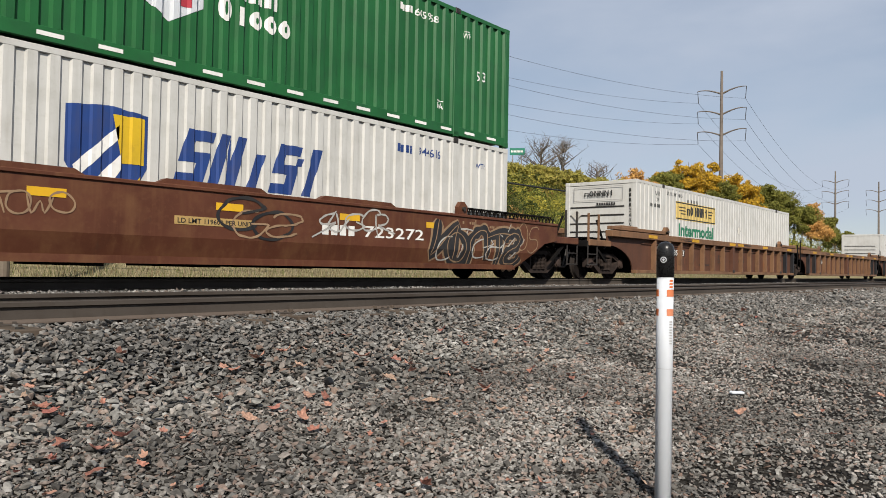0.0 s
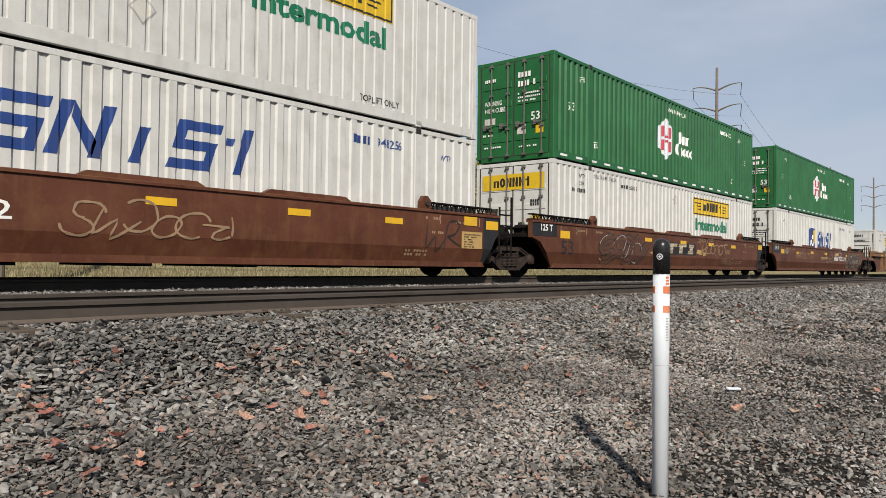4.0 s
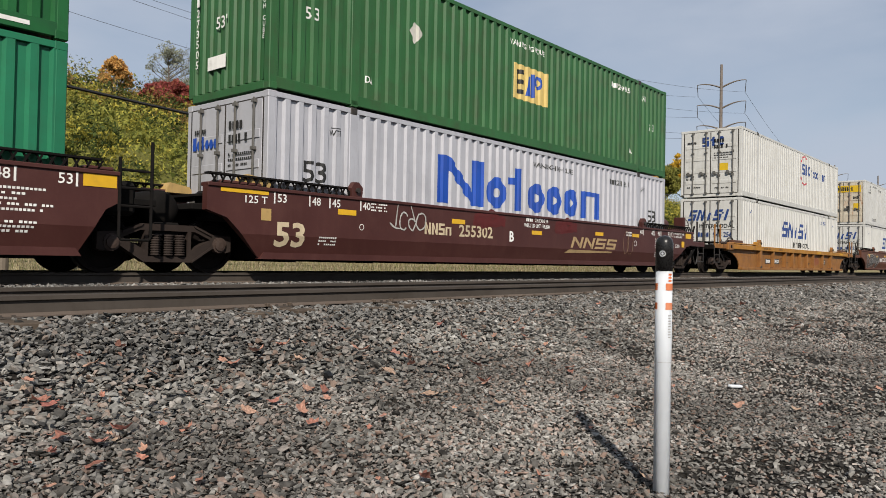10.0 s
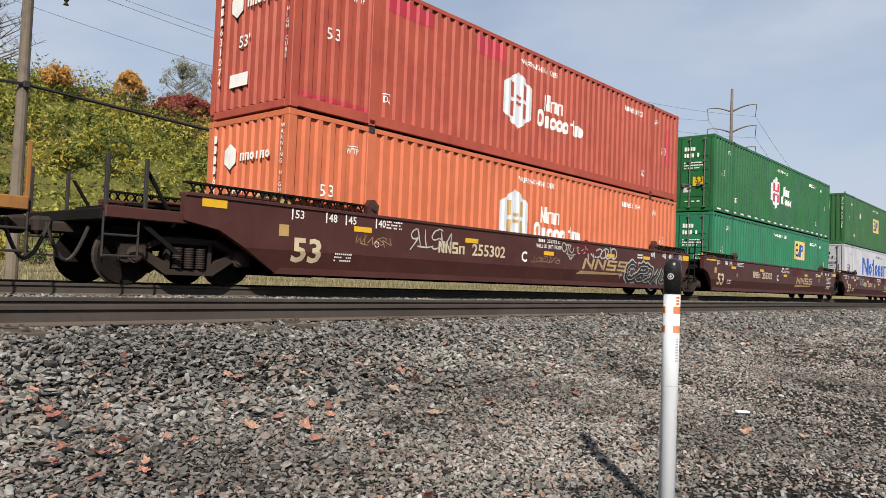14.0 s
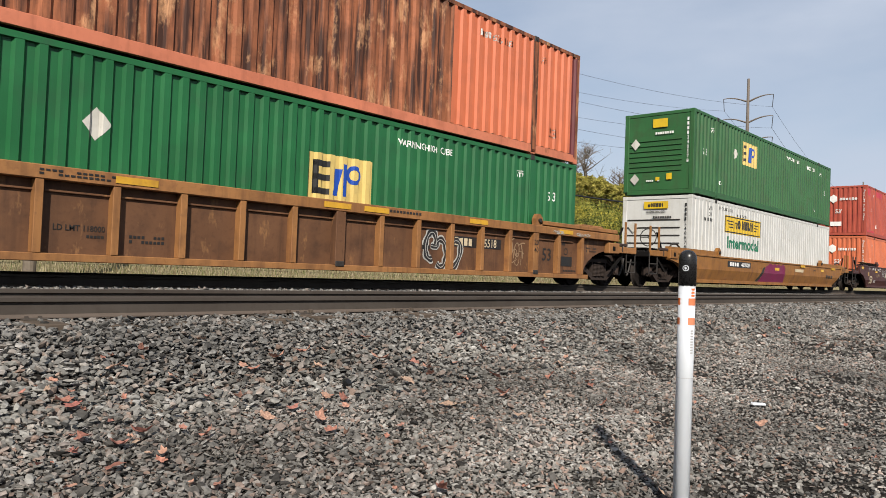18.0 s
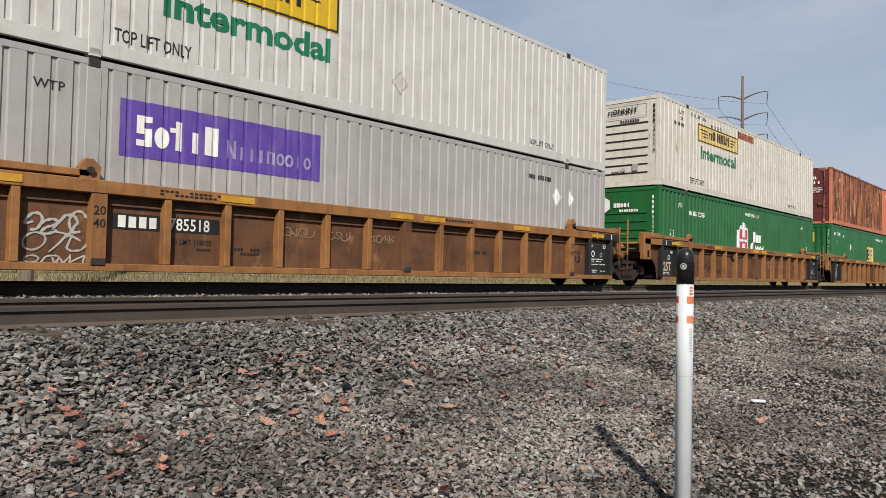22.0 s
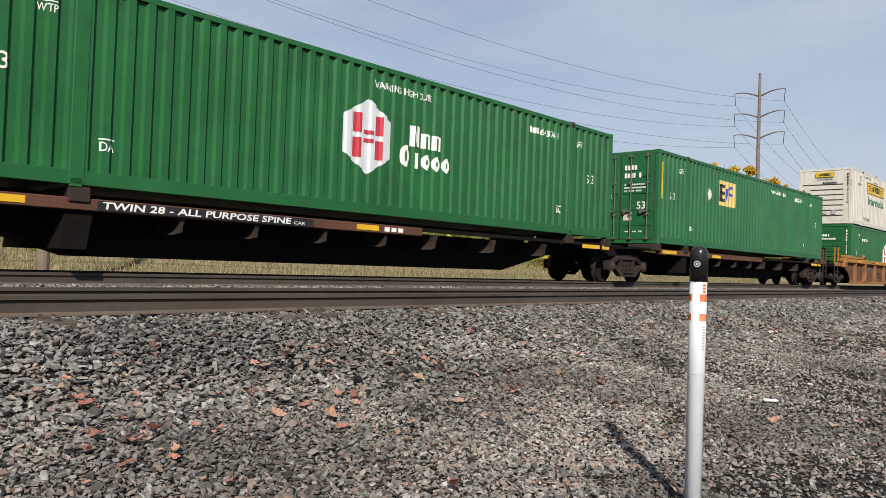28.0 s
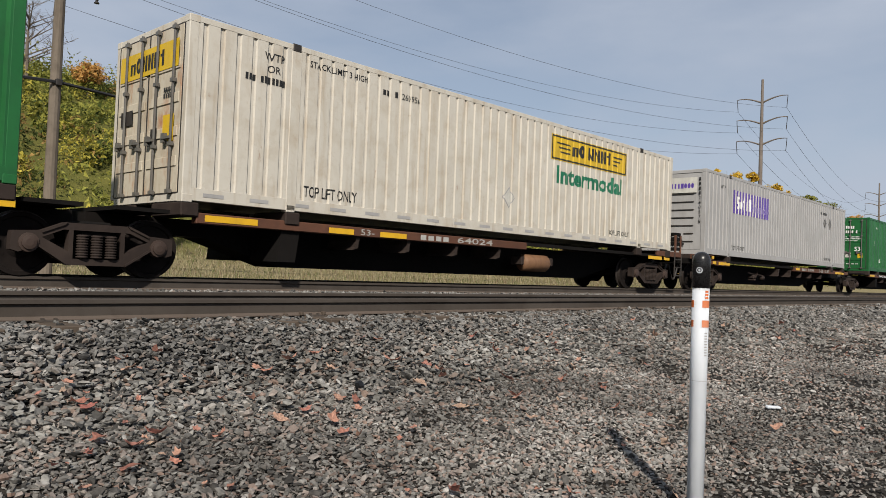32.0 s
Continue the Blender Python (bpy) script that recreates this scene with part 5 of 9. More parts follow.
def spine_unit(label, x0, left, right, gap_left, gap_right, trucks, plain=True, flip=False):
    """One platform of a spine car; x from the left end of its container."""
    tank = "worn yellow" in label
    u = empty("spine_car")
    tagged(u, label, "rail car", "cars of the train")
    R = LONG
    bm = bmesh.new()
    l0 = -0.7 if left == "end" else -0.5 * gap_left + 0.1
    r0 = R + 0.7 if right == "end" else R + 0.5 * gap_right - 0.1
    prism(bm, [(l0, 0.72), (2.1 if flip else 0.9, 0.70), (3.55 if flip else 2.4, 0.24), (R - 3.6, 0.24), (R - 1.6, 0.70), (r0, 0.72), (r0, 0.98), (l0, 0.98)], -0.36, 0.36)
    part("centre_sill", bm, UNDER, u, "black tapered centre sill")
    for s in (-1, 1):
        bm = bmesh.new()
        a, b = sorted((s * 1.27, s * 1.10))
        box(bm, *((9.1, R + 0.75) if flip else (0.28, 8.8)), a, b, 0.88, 1.05, 0.012)
        part("side_sill", bm, CAR_OLD, u, "worn brown side sill")
        if flip:
            bm = bmesh.new()
            box(bm, 1.14, 2.23, a, b, 0.86, 1.03, 0.012)
            part("side_sill", bm, CAR_OLD, u, "worn brown side sill")
            for a0, b0, z0, z1 in ((0.0, 0.87, 1.06, 1.19), (0.4, 1.06, 0.88, 1.01)):
                bm = bmesh.new()
                box(bm, a0, b0, a, b, z0, z1, 0.012)
                part("end_step", bm, CAR_OLD, u, "worn brown end step")
        bm = bmesh.new()
        box(bm, *((1.7, 9.1) if flip else (8.8, R - 0.3)), *sorted((s * 1.20, s * 1.10)), 0.98, 1.06)
        part("side_rod", bm, UNDER, u)
        for x in (7.35, 8.76, 10.11, 11.45, 12.91) if flip else (2.06, 3.60, 4.94, 6.38, 7.85, 9.25, 11.2, 13.2)[:5 if tank else 8]:
            bm = bmesh.new()
            y0, y1 = sorted((s * 1.20, s * 0.34))
            big = x < 2.1
            if big:
                prism(bm, [(x - 0.22, 0.34), (x + 0.14, 0.34), (x + 0.22, 0.92), (x - 0.16, 0.92)], y0, y1)
            else:   # a thin bracket, waisted and splayed at its foot
                prism(bm, [(x - 0.12, 0.62), (x + 0.02, 0.66), (x + 0.03, 0.78), (x + 0.09, 0.90), (x + 0.06, 0.92), (x - 0.05, 0.92), (x - 0.03, 0.78), (x - 0.05, 0.68)], y0, y1)
            part("outrigger", bm, UNDER if big else TRUCK, u)
        for x in (0.0, 1.9, R - 2.1, R - 0.3):
            bm = bmesh.new()
            y0, y1 = sorted((s * 1.30, s * 0.3))
            box(bm, x, x + 0.30, y0, y1, 0.98, 1.20, 0.02)
            part("container_pedestal", bm, TRUCK, u)
    if flip:
        for y_, pts in ((-0.92, [(4.83, 0.70), (5.2, 0.66), (5.75, 0.65), (6.5, 0.60)]), (-0.95, [(5.55, 0.92), (5.62, 0.85), (5.68, 0.72), (5.66, 0.62), (5.55, 0.55)]), (-0.88, [(5.7, 0.66), (6.0, 0.60), (6.45, 0.55)])):
            bm = bmesh.new()
            pipe(bm, [(a, y_, z_) for a, z_ in pts], 0.022)
            part("brake_pipe", bm, TRUCK, u, "bent brown brake pipe")
        bm = bmesh.new()
        box(bm, 5.27, 5.52, -0.98, -0.72, 0.47, 0.62, 0.03)
        box(bm, 5.31, 5.46, -1.0, -0.74, 0.40, 0.47, 0.02)
        lathe(bm, [(-1.02, 0.03), (-1.0, 0.06), (-0.9, 0.06)], "y", 10, (5.40, 0, 0.55))
        part("brake_valve", bm, TRUCK, u, "rusty brake valve")
        bm = bmesh.new()
        lathe(bm, [(6.26, 0.03), (6.28, 0.09), (6.5, 0.09), (6.53, 0.03)], "x", 12, (0, -0.88, 0.53))
        part("brake_cylinder", bm, TRUCK, u, "small rusty brake cylinder", smooth=True)
    if tank:
        bm = bmesh.new()
        lathe(bm, [(8.98, 0.04), (9.02, 0.17), (9.08, 0.21), (9.94, 0.21), (10.0, 0.17), (10.04, 0.04)], "x", 20, (0, -0.95, 0.58))
        part("air_tank", bm, CAR_WORN, u, "red-brown air reservoir under the sill", smooth=True)
        for x in (8.86, 10.06):
            bm = bmesh.new()
            box(bm, x - 0.05, x + 0.05, -1.12, -0.78, 0.52, 0.72, 0.015)
            part("tank_bracket", bm, TRUCK, u)
    for x, d in ((0, -1), (R, 1)):
        bm = bmesh.new()
        a, b = sorted((x + d * 0.1, x + d * (0.6 if (left if d < 0 else right) == "end" else 0.9)))
        box(bm, a, b, -1.15, 1.15, 1.00, 1.06)
        part("end_deck", bm, UNDER, u)
    if left == "end":
        spine_end(u, 0, -1, gap_left, False)
    if right == "end":
        spine_end(u, R, 1, gap_right, True)
    reflectors(u, ([(1.24, 0.89, 0.94), (0.66, 1.07, 0.18), (0.76, 0.90, 0.26)] if flip else [(0.42, 0.92, 0.95)]) + [(R - 1.35, 0.90, 0.85), (R - 0.35, 0.90, 0.35)] + ([(9.2, 0.93, 0.45)] if flip else [(2.86, 0.90, 0.58), (4.1, 0.90, 0.7)] if plain else [(7.05, 0.92, 0.55)]), y=-1.27)
    for t in trucks:
        truck(u, t)
    MOVING.append((u, x0, 0.0))
    u.matrix_basis = pose(x0, 0, 0)
    return u


LOW, UP, DECK = 0.29, 3.225, 1.205


def car_brown(x0, left, right, gl, gr, trucks, label="red-brown smooth-sided double-stack well car with graffiti and yellow reflectors", **k):
    u = well_unit(label, x0, "smooth", CAR_BROWN, left, right, gl, gr, trucks, posts=IRON, grating=True, **k)
    for a, b in ((4.0, 5.95), (7.0, 9.0), (10.1, 12.1)):
        for s in (-1, 1):
            bm = bmesh.new()
            prism(bm, [(a, 1.46), (b, 1.46), (b - 0.15, 1.54), (a + 0.15, 1.54)], s * 1.49, s * 1.36)
            part("guide_plate", bm, CAR_BROWN, u, "low wedge plate on the top edge")
    if left == "joint":
        bm = bmesh.new()
        box(bm, -1.262, -0.10, -1.506, -1.498, 1.06, 1.43, 0.002)
        part("end_panel", bm, BLACK, u, "black painted end panel")
    if right == "joint":
        side_text(u, lambda bm: flat_poly(bm, [(LONG + 0.06, 0.262), (LONG + 0.2, 0.33), (LONG + 0.40, 0.70), (LONG + 0.52, 0.9), (LONG + 0.675, 1.03), (LONG + 0.675, 1.42), (LONG + 0.06, 1.42)]), BLACK, name="end_panel", label="black painted end panel", lift=0.003)
    reflectors(u, [(2.6, 1.05, 0.45), (5.2, 1.12, 0.5), (8.0, 1.12, 0.5), (10.6, 1.12, 0.5), (13.0, 1.10, 0.5)], h=0.12)
    reflectors(u, [(0.08, 1.04, 0.48)], h=0.2)

    def small(bm):
        for x in (0.08, 0.9, 1.45, LONG - 1.5, LONG - 0.12):
            flat_rect(bm, x, x + 0.04, 1.17, 1.36)
        many_bars(bm, [(0.9, 1.25, 6, 0.5, 0.06), (2.0, 1.25, 5, 0.4, 0.06), (14.2, 1.25, 6, 0.5, 0.06), (15.2, 1.2, 6, 0.4, 0.06), (13.6, 0.55, 8, 0.7, 0.05), (13.6, 0.47, 8, 0.7, 0.05), (14.4, 0.95, 6, 0.4, 0.06)])
    side_text(u, small, SPRAY_TAN)
    side_text(u, lambda bm: flat_text(bm, "53", 0.10, 0.62, 0.36, 0.66), SPRAY_DARK, name="lettering", label="dark ghosted number")
    if left == "joint":
        side_text(u, lambda bm: flat_text(bm, "125 T", -0.92, 1.21, 0.16, 0.61, bold=0.035), LETTER, lift=0.010)
    if right == "joint":
        reflectors(u, [(LONG + 0.16, 1.12, 0.46)], y=-1.504, h=0.2)
    return u


def brown_car(x0, left, right, gl, gr, trucks, letter, **k):
    u = well_unit("maroon smooth-sided double-stack well car with white numbers and a gold emblem", x0, "smooth", CAR_MAROON, left, right, gl, gr, trucks, posts=IRON, grating=True, **k)
    for s in (-1, 1):
        bm = bmesh.new()
        prism(bm, [(-0.55, 1.47), (0.05, 1.47), (-0.05, 1.60), (-0.45, 1.66)], s * 1.42, s * 1.10)
        part("hinged_plate", bm, TAN, u, "tan hinged plate")
    reflectors(u, [(1.46, 1.10, 0.45), (4.75, 1.10, 0.45), (7.88, 0.98, 0.45), (11.1, 1.08, 0.45), (13.4, 1.12, 0.45)], h=0.10)
    reflectors(u, [(-1.02, 1.33, 0.92)] if left == "joint" else [(-1.71, 1.26, 0.44)], h=0.10 if left == "joint" else 0.2)
    reflectors(u, [(-0.24, 0.9, 0.2)], h=0.2, mat=TAN)
    if right == "joint":
        reflectors(u, [(16.32, 1.22, 0.47)], h=0.2)
    else:
        reflectors(u, [(17.47, 1.22, 0.46)], h=0.22)
        reflectors(u, [(17.13, 0.9, 0.21)], h=0.2)
        side_text(u, lambda bm: (flat_text(bm, "2 INCH TREAD COND. SHOES", 16.49, 1.31, 0.07, 0.82), flat_text(bm, "NO. 24 BRAKE BEAMS", 16.49, 1.21, 0.07, 0.64), flat_text(bm, "L 201-1", 16.58, 0.88, 0.11, 0.40), flat_ring(bm, 16.34, 1.32, 0.08, 0.08, 0.015)), LETTER)
        bm = bmesh.new()
        lathe(bm, [(LONG + 0.1, 0.05), (LONG + 0.13, 0.2), (LONG + 0.2, 0.23), (LONG + 1.1, 0.23), (LONG + 1.17, 0.2), (LONG + 1.2, 0.05)], "x", 16, (0, -0.75, 1.68))
        part("air_tank", bm, CAR_MAROON, u, "brown air reservoir on the end deck", smooth=True)
        bm = bmesh.new()
        box(bm, LONG + 1.9, LONG + 2.02, -1.2, -0.8, 1.08, 2.0, 0.02)
        part("brake_stand", bm, CAR_MAROON, u)
        bm = bmesh.new()
        ring = [(LONG + 2.12, -1.0 + 0.26 * math.cos(a), 1.72 + 0.26 * math.sin(a)) for a in [2 * math.pi * i / 16 for i in range(17)]]
        for a, b in zip(ring, ring[1:]):
            tube(bm, a, b, 0.017, n=5, caps=False)
        for i in (0, 4, 8, 12):
            tube(bm, (LONG + 2.12, -1.0, 1.72), ring[i], 0.012, n=5)
        part("brake_wheel", bm, IRON, u, "spoked hand-brake wheel")

    def big(bm):
        for x, s in ((0.08, "53"), (0.84, "48"), (1.31, "45"), (2.08, "40"), (13.9, "40"), (14.72, "45"), (15.2, "48"), (15.98, "53")):
            flat_text(bm, s, x, 1.23, 0.14, 0.2)
            tick = x - 0.07 if x < 8 else x + 0.24
            flat_rect(bm, tick, tick + 0.03, 1.20, 1.40)
    side_text(u, big, LETTER)
    side_text(u, lambda bm: (flat_text(bm, "53", 0.04, 0.48, 0.40, 0.66, bold=0.04), glyphs(bm, "NNzn", 3.86, 0.83, 0.9, 0.25, 0.06), flat_text(bm, "255302", 4.99, 0.83, 0.25, 1.25, bold=0.03)), LETTER_TAN)
    side_text(u, lambda bm: flat_text(bm, letter, 6.90, 0.78, 0.24, bold=0.04), LETTER)

    def small(bm):
        flat_text(bm, "WELL LD LMT 119,600", 7.53, 1.16, 0.09, 1.16, bold=0.03)
        bars(bm, 7.62, 1.30, 4, 0.30, 0.085)
        flat_text(bm, "255302 %s" % letter, 8.0, 1.30, 0.085, 0.62)
        many_bars(bm, [(1.02, 0.64, 9, 0.42, 0.03), (1.02, 0.58, 9, 0.42, 0.03), (1.02, 0.52, 9, 0.42, 0.03), (2.3, 1.34, 9, 0.45, 0.03), (2.3, 1.28, 9, 0.4, 0.03), (2.3, 1.22, 9, 0.45, 0.03), (15.0, 1.10, 16, 0.85, 0.035), (15.0, 1.03, 10, 0.6, 0.035), (15.0, 0.96, 9, 0.5, 0.035), (15.0, 0.89, 18, 0.95, 0.035), (15.0, 0.82, 16, 0.82, 0.035), (15.0, 0.66, 13, 0.75, 0.035), (15.0, 0.60, 13, 0.72, 0.035), (15.0, 0.54, 12, 0.65, 0.035), (13.0, 1.22, 6, 0.35, 0.05), (13.0, 1.14, 6, 0.35, 0.05)])
        flat_ring(bm, 13.6, 0.93, 0.09, 0.09, 0.015)
        flat_ring(bm, 2.06, 0.89, 0.06, 0.06, 0.012)
    side_text(u, small, LETTER)
    side_text(u, lambda bm: (glyphs(bm, "NNzz", 9.75, 0.70, 2.6, 0.30, 0.12, 0.5), flat_poly(bm, [(9.48, 0.55), (12.1, 0.60), (12.1, 0.64), (9.68, 0.65)])), LOGO_GOLD, name="logo", label="slanted gold emblem shapes")
    for q in ((9.0, 0.95), (5.55, 1.05)) if letter == "B" else ((9.3, 1.05),):
        graffiti(u, q[0], 1.12, q[1], 0.26, 70, OVERPAINT, OVERPAINT, 0.05, 4)
    return u


def ribbed_car(x0, left, right, gl, gr, trucks, body=CAR_RUST, label="ochre rusty ribbed double-stack well car with a yellow top chord", panels=True, number="85513", **k):
    at, posts_dull = k.pop("at", 2.0), number == "650721"
    smooth, plain = k.pop("smooth", False), k.pop("plain", False)
    sy = -1.503 if smooth else -1.371
    u = well_unit(label, x0, "smooth" if smooth else "ribbed", body, left, right, gl, gr, trucks, wall=k.pop("wall", RUST_SHADED if body is CAR_RUST else None), chord=k.pop("chord", body), posts=k.pop("posts", body), **k)
    top = k.get("top", 1.44)
    joints = [e for e, kind_ in ((0, left), (1, right)) if panels and kind_ == "joint"]
    if panels:
        for a, b in [((-0.24, 0.92), (LONG - 1.05, LONG + 0.40))[e] for e in joints]:
            bm = bmesh.new()
            box(bm, a, b, -1.536, -1.525, top - 0.15, top + 0.01)
            part("chord_band", bm, BLACK, u, "black band on the top chord")
            side_text(u, lambda bm: [flat_rect(bm, q - 0.02, q + 0.02, top - 0.14, top) for q in (a + 0.27, a + 1.02)], LETTER, y=-1.536, name="load_tick")
    if number:
        side_text(u, lambda bm: flat_rect(bm, at, at + (1.7 if panels else 1.62), 0.80, 1.03), BLACK, y=sy, name="number_panel", label="black number panel")
    reflectors(u, [(x, top - 0.12, 0.62) for x in (([0.42, 3.9, 7.6, 8.55, 11.6, 15.1] if top > 1.2 else [11.0, 15.8]))], y=-1.534, h=0.10, mat=WORN_YELLOW)
    if panels:
        for xa in [(-0.12, LONG - 1.03)[e] for e in joints]:
            bm = bmesh.new()
            box(bm, xa, xa + 1.05, -1.40, -1.365, 0.30, 1.25)
            part("lettered_panel", bm, BLACK, u, "black panel with white lettering")
        if 0 in joints:
            side_text(u, lambda bm: (flat_text(bm, "48", 0.58, 1.04, 0.12), flat_text(bm, "3", -0.08, 1.06, 0.12), flat_ring(bm, 0.02, 0.92, 0.06, 0.06, 0.012), flat_ring(bm, 0.48, 0.92, 0.08, 0.08, 0.02), many_bars(bm, [(0.05, 0.43, 9, 0.45, 0.025), (0.05, 0.38, 9, 0.5, 0.025)])), LETTER, y=-1.401)
        if 1 in joints:
            side_text(u, lambda bm: (flat_text(bm, "48", LONG - 0.98, 1.06, 0.12), flat_text(bm, "53", LONG - 0.28, 1.04, 0.12), flat_ring(bm, LONG - 0.78, 0.88, 0.09, 0.09, 0.03), flat_ring(bm, LONG - 0.36, 0.86, 0.06, 0.06, 0.01), many_bars(bm, [(LONG - 0.9, 0.72, 15, 0.65, 0.03), (LONG - 0.85, 0.66, 13, 0.5, 0.03), (LONG - 0.98, 0.58, 20, 0.85, 0.03), (LONG - 0.98, 0.42, 10, 0.45, 0.025), (LONG - 0.95, 0.37, 8, 0.35, 0.025), (LONG - 0.4, 0.40, 7, 0.28, 0.025)])), LETTER, y=-1.401)
        else:
            side_text(u, lambda bm: (flat_text(bm, "48", LONG - 0.7, 1.02, 0.11), flat_text(bm, "53", LONG + 0.05, 1.0, 0.11), flat_ring(bm, LONG - 0.5, 0.88, 0.09, 0.09, 0.02), flat_rect(bm, LONG - 0.72, LONG - 0.2, 0.5, 0.75), many_bars(bm, [(LONG - 0.6, 0.36, 8, 0.6, 0.05), (LONG + 0.5, 1.0, 9, 0.5, 0.04), (LONG + 0.5, 0.92, 9, 0.5, 0.04)])), LETTER_BLACK, y=sy - 0.001)
    side_text(u, lambda bm: flat_text(bm, "125T", -0.07, 0.50, 0.27, 0.72, bold=0.035), LETTER_TAN, y=-1.401) if 0 in joints else None
    if plain:
        return u
    side_text(u, lambda bm: (flat_text(bm, "53", LONG - (1.78 if right == "joint" else 1.58) if panels else (12.75 if x0 < -200 else 6.75), 0.62, 0.30), flat_text(bm, "45", 1.02 if left == "joint" else LONG - 1.2, 1.02, 0.11)) + ((flat_text(bm, "LD LMT 118000", 3.15, 0.62, 0.08, 0.70), many_bars(bm, [(3.6, 0.53, 5, 0.25, 0.04), (4.2, 0.56, 9, 0.55, 0.045), (4.2, 0.49, 9, 0.55, 0.045), (10.3, 0.7, 6, 0.5, 0.09)])) if panels else (many_bars(bm, [(4.9, 0.5, 9, 1.0, 0.06), (9.0, 0.7, 6, 0.7, 0.06)]),)), LETTER_BLACK, y=sy - 0.001)
    side_text(u, lambda bm: (flat_text(bm, number, at + (0.85 if panels else 0.66), 0.83, 0.18, 0.68 if panels else 0.9), bars(bm, at + 0.08, 0.83, 4, 0.62 if panels else 0.48, 0.18)), SPRAY_TAN if posts_dull else LETTER_TAN if right == "end" else LETTER, y=sy - 0.003) if number else None
    wide = (1.90 if left == "joint" else 2.04 if panels else 1.8, LONG - (2.0 if right == "joint" else 2.02 if panels else 2.15))
    side_text(u, lambda bm: [flat_text(bm, s, x - 0.085, z, 0.12, 0.17) for x in wide for s, z in (("20", 0.98), ("40", 0.80))], LETTER_BLACK, y=-1.521)
    side_text(u, lambda bm: many_bars(bm, [(9.2, top - 0.08, 10, 0.9, 0.05), (2.9, top - 0.06, 14, 1.1, 0.03), (2.9, top - 0.11, 12, 0.95, 0.03)]), LETTER_BLACK, y=-1.532)
    return u


def build_train():
    # three units far ahead, seen small
    u = ribbed_car(21.9, "end", "joint", 3.58, 3.0, [-1.6, LONG + 1.5], body=CAR_WORN, wall=CAR_OLD, label="dark brown ribbed well car with a single white container", panels=False)
    ribbed_car(41.0, "joint", "joint", 3.0, 3.0, [LONG + 1.5], body=CAR_WORN, wall=CAR_OLD, label="dark brown ribbed well car with a half-empty well", panels=False)
    ribbed_car(60.2, "joint", "end", 3.0, 3.6, [LONG + 1.6], body=CAR_WORN, wall=CAR_OLD, label="dark brown ribbed well car far along the train", panels=False)
    a = container("single white ribbed 53-foot container with a yellow logo panel", 21.9, LOW, WHITE, "groove", "ribs")
    strip_marks(a, 3.0, panel=PANEL_YELLOW, holder=(9.3, 1.7)), front_panel(a, pale=True)
    x = container("white 53-foot container low in a well far off", 54.0 + 6.2, LOW, WHITE, "groove", "ribs")
    strip_marks(x)

    # red-brown articulated car of three wells
    b = car_brown(-1.21, "joint", "end", 3.40, 3.64, [LONG + 1.72])
    c = car_brown(-20.76, "joint", "joint", 3.37, 3.40, [LONG + 1.70])
    d = car_brown(-40.28, "end", "joint", 3.64, 3.37, [-1.7, LONG + 1.68])
    graffiti(b, 13.15, 0.36, 3.3, 0.78, 5, SPRAY_DARK, SPRAY_TAN, 0.05, 5)
    graffiti(b, 13.3, 0.42, 3.0, 0.72, 6, None, SPRAY_WHITE, 0.035, 5)
    graffiti(b, 16.35, 0.62, 0.75, 0.75, 14, None, SPRAY_TAN, 0.03, 2)
    graffiti(b, 8.04, 0.66, 1.35, 0.62, 11, None, SPRAY_DARK, 0.06, 2)
    graffiti(b, 8.35, 0.66, 1.2, 0.6, 12, None, SPRAY_TAN, 0.04, 2)
    graffiti(b, 9.95, 0.85, 2.0, 0.45, 7, None, SPRAY_WHITE, 0.04, 5)
    graffiti(b, 2.53, 0.86, 1.75, 0.36, 9, None, SPRAY_TAN, 0.04, 5)
    graffiti(b, 4.4, 0.86, 1.4, 0.30, 10, None, SPRAY_TAN, 0.03, 5)
    graffiti(b, 0.72, 1.02, 0.46, 0.2, 13, None, SPRAY_WHITE, 0.016, 7)
    bm = bmesh.new()
    box(bm, 7.29, 8.73, -1.506, -1.5, 0.86, 0.99)
    part("stencil_panel", bm, TAN, b, "tan stencilled load panel")
    side_text(b, lambda bm: (bars(bm, 10.18, 0.83, 4, 0.85, 0.21), flat_text(bm, "723272", 11.2, 0.83, 0.21, 1.72)), LETTER)
    side_text(b, lambda bm: flat_text(bm, "LD LMT 119600 PER UNIT", 7.33, 0.885, 0.075, 1.35), LETTER_BLACK, y=-1.506)
    graffiti(c, 2.25, 0.44, 2.7, 0.78, 21, CAR_OLD, SPRAY_DARK, 0.06, 4)
    graffiti(c, 2.2, 0.40, 2.75, 0.86, 22, None, SPRAY_WHITE, 0.025, 4)
    side_text(c, lambda bm: flat_rect(bm, 6.79, 9.37, 0.74, 1.16), SPRAY_DARK, name="overpaint", lift=0.003)
    side_text(c, lambda bm: [flat_rect(bm, 7.02 + q, 7.70 + q, 1.02, 1.12, 0.4) for q in (0.0, 0.80)] + [flat_rect(bm, 7.06 + q, 7.34 + q, 0.78, 1.016, 0.25) for q in (0.0, 0.80)] + [flat_rect(bm, 8.62, 9.08, 0.78, 0.88, 0.5), flat_rect(bm, 8.72, 9.16, 1.02, 1.12, 0.4), flat_rect(bm, 8.78, 9.06, 0.884, 1.016, 0.3)], LETTER_TAN, name="logo", lift=0.006)
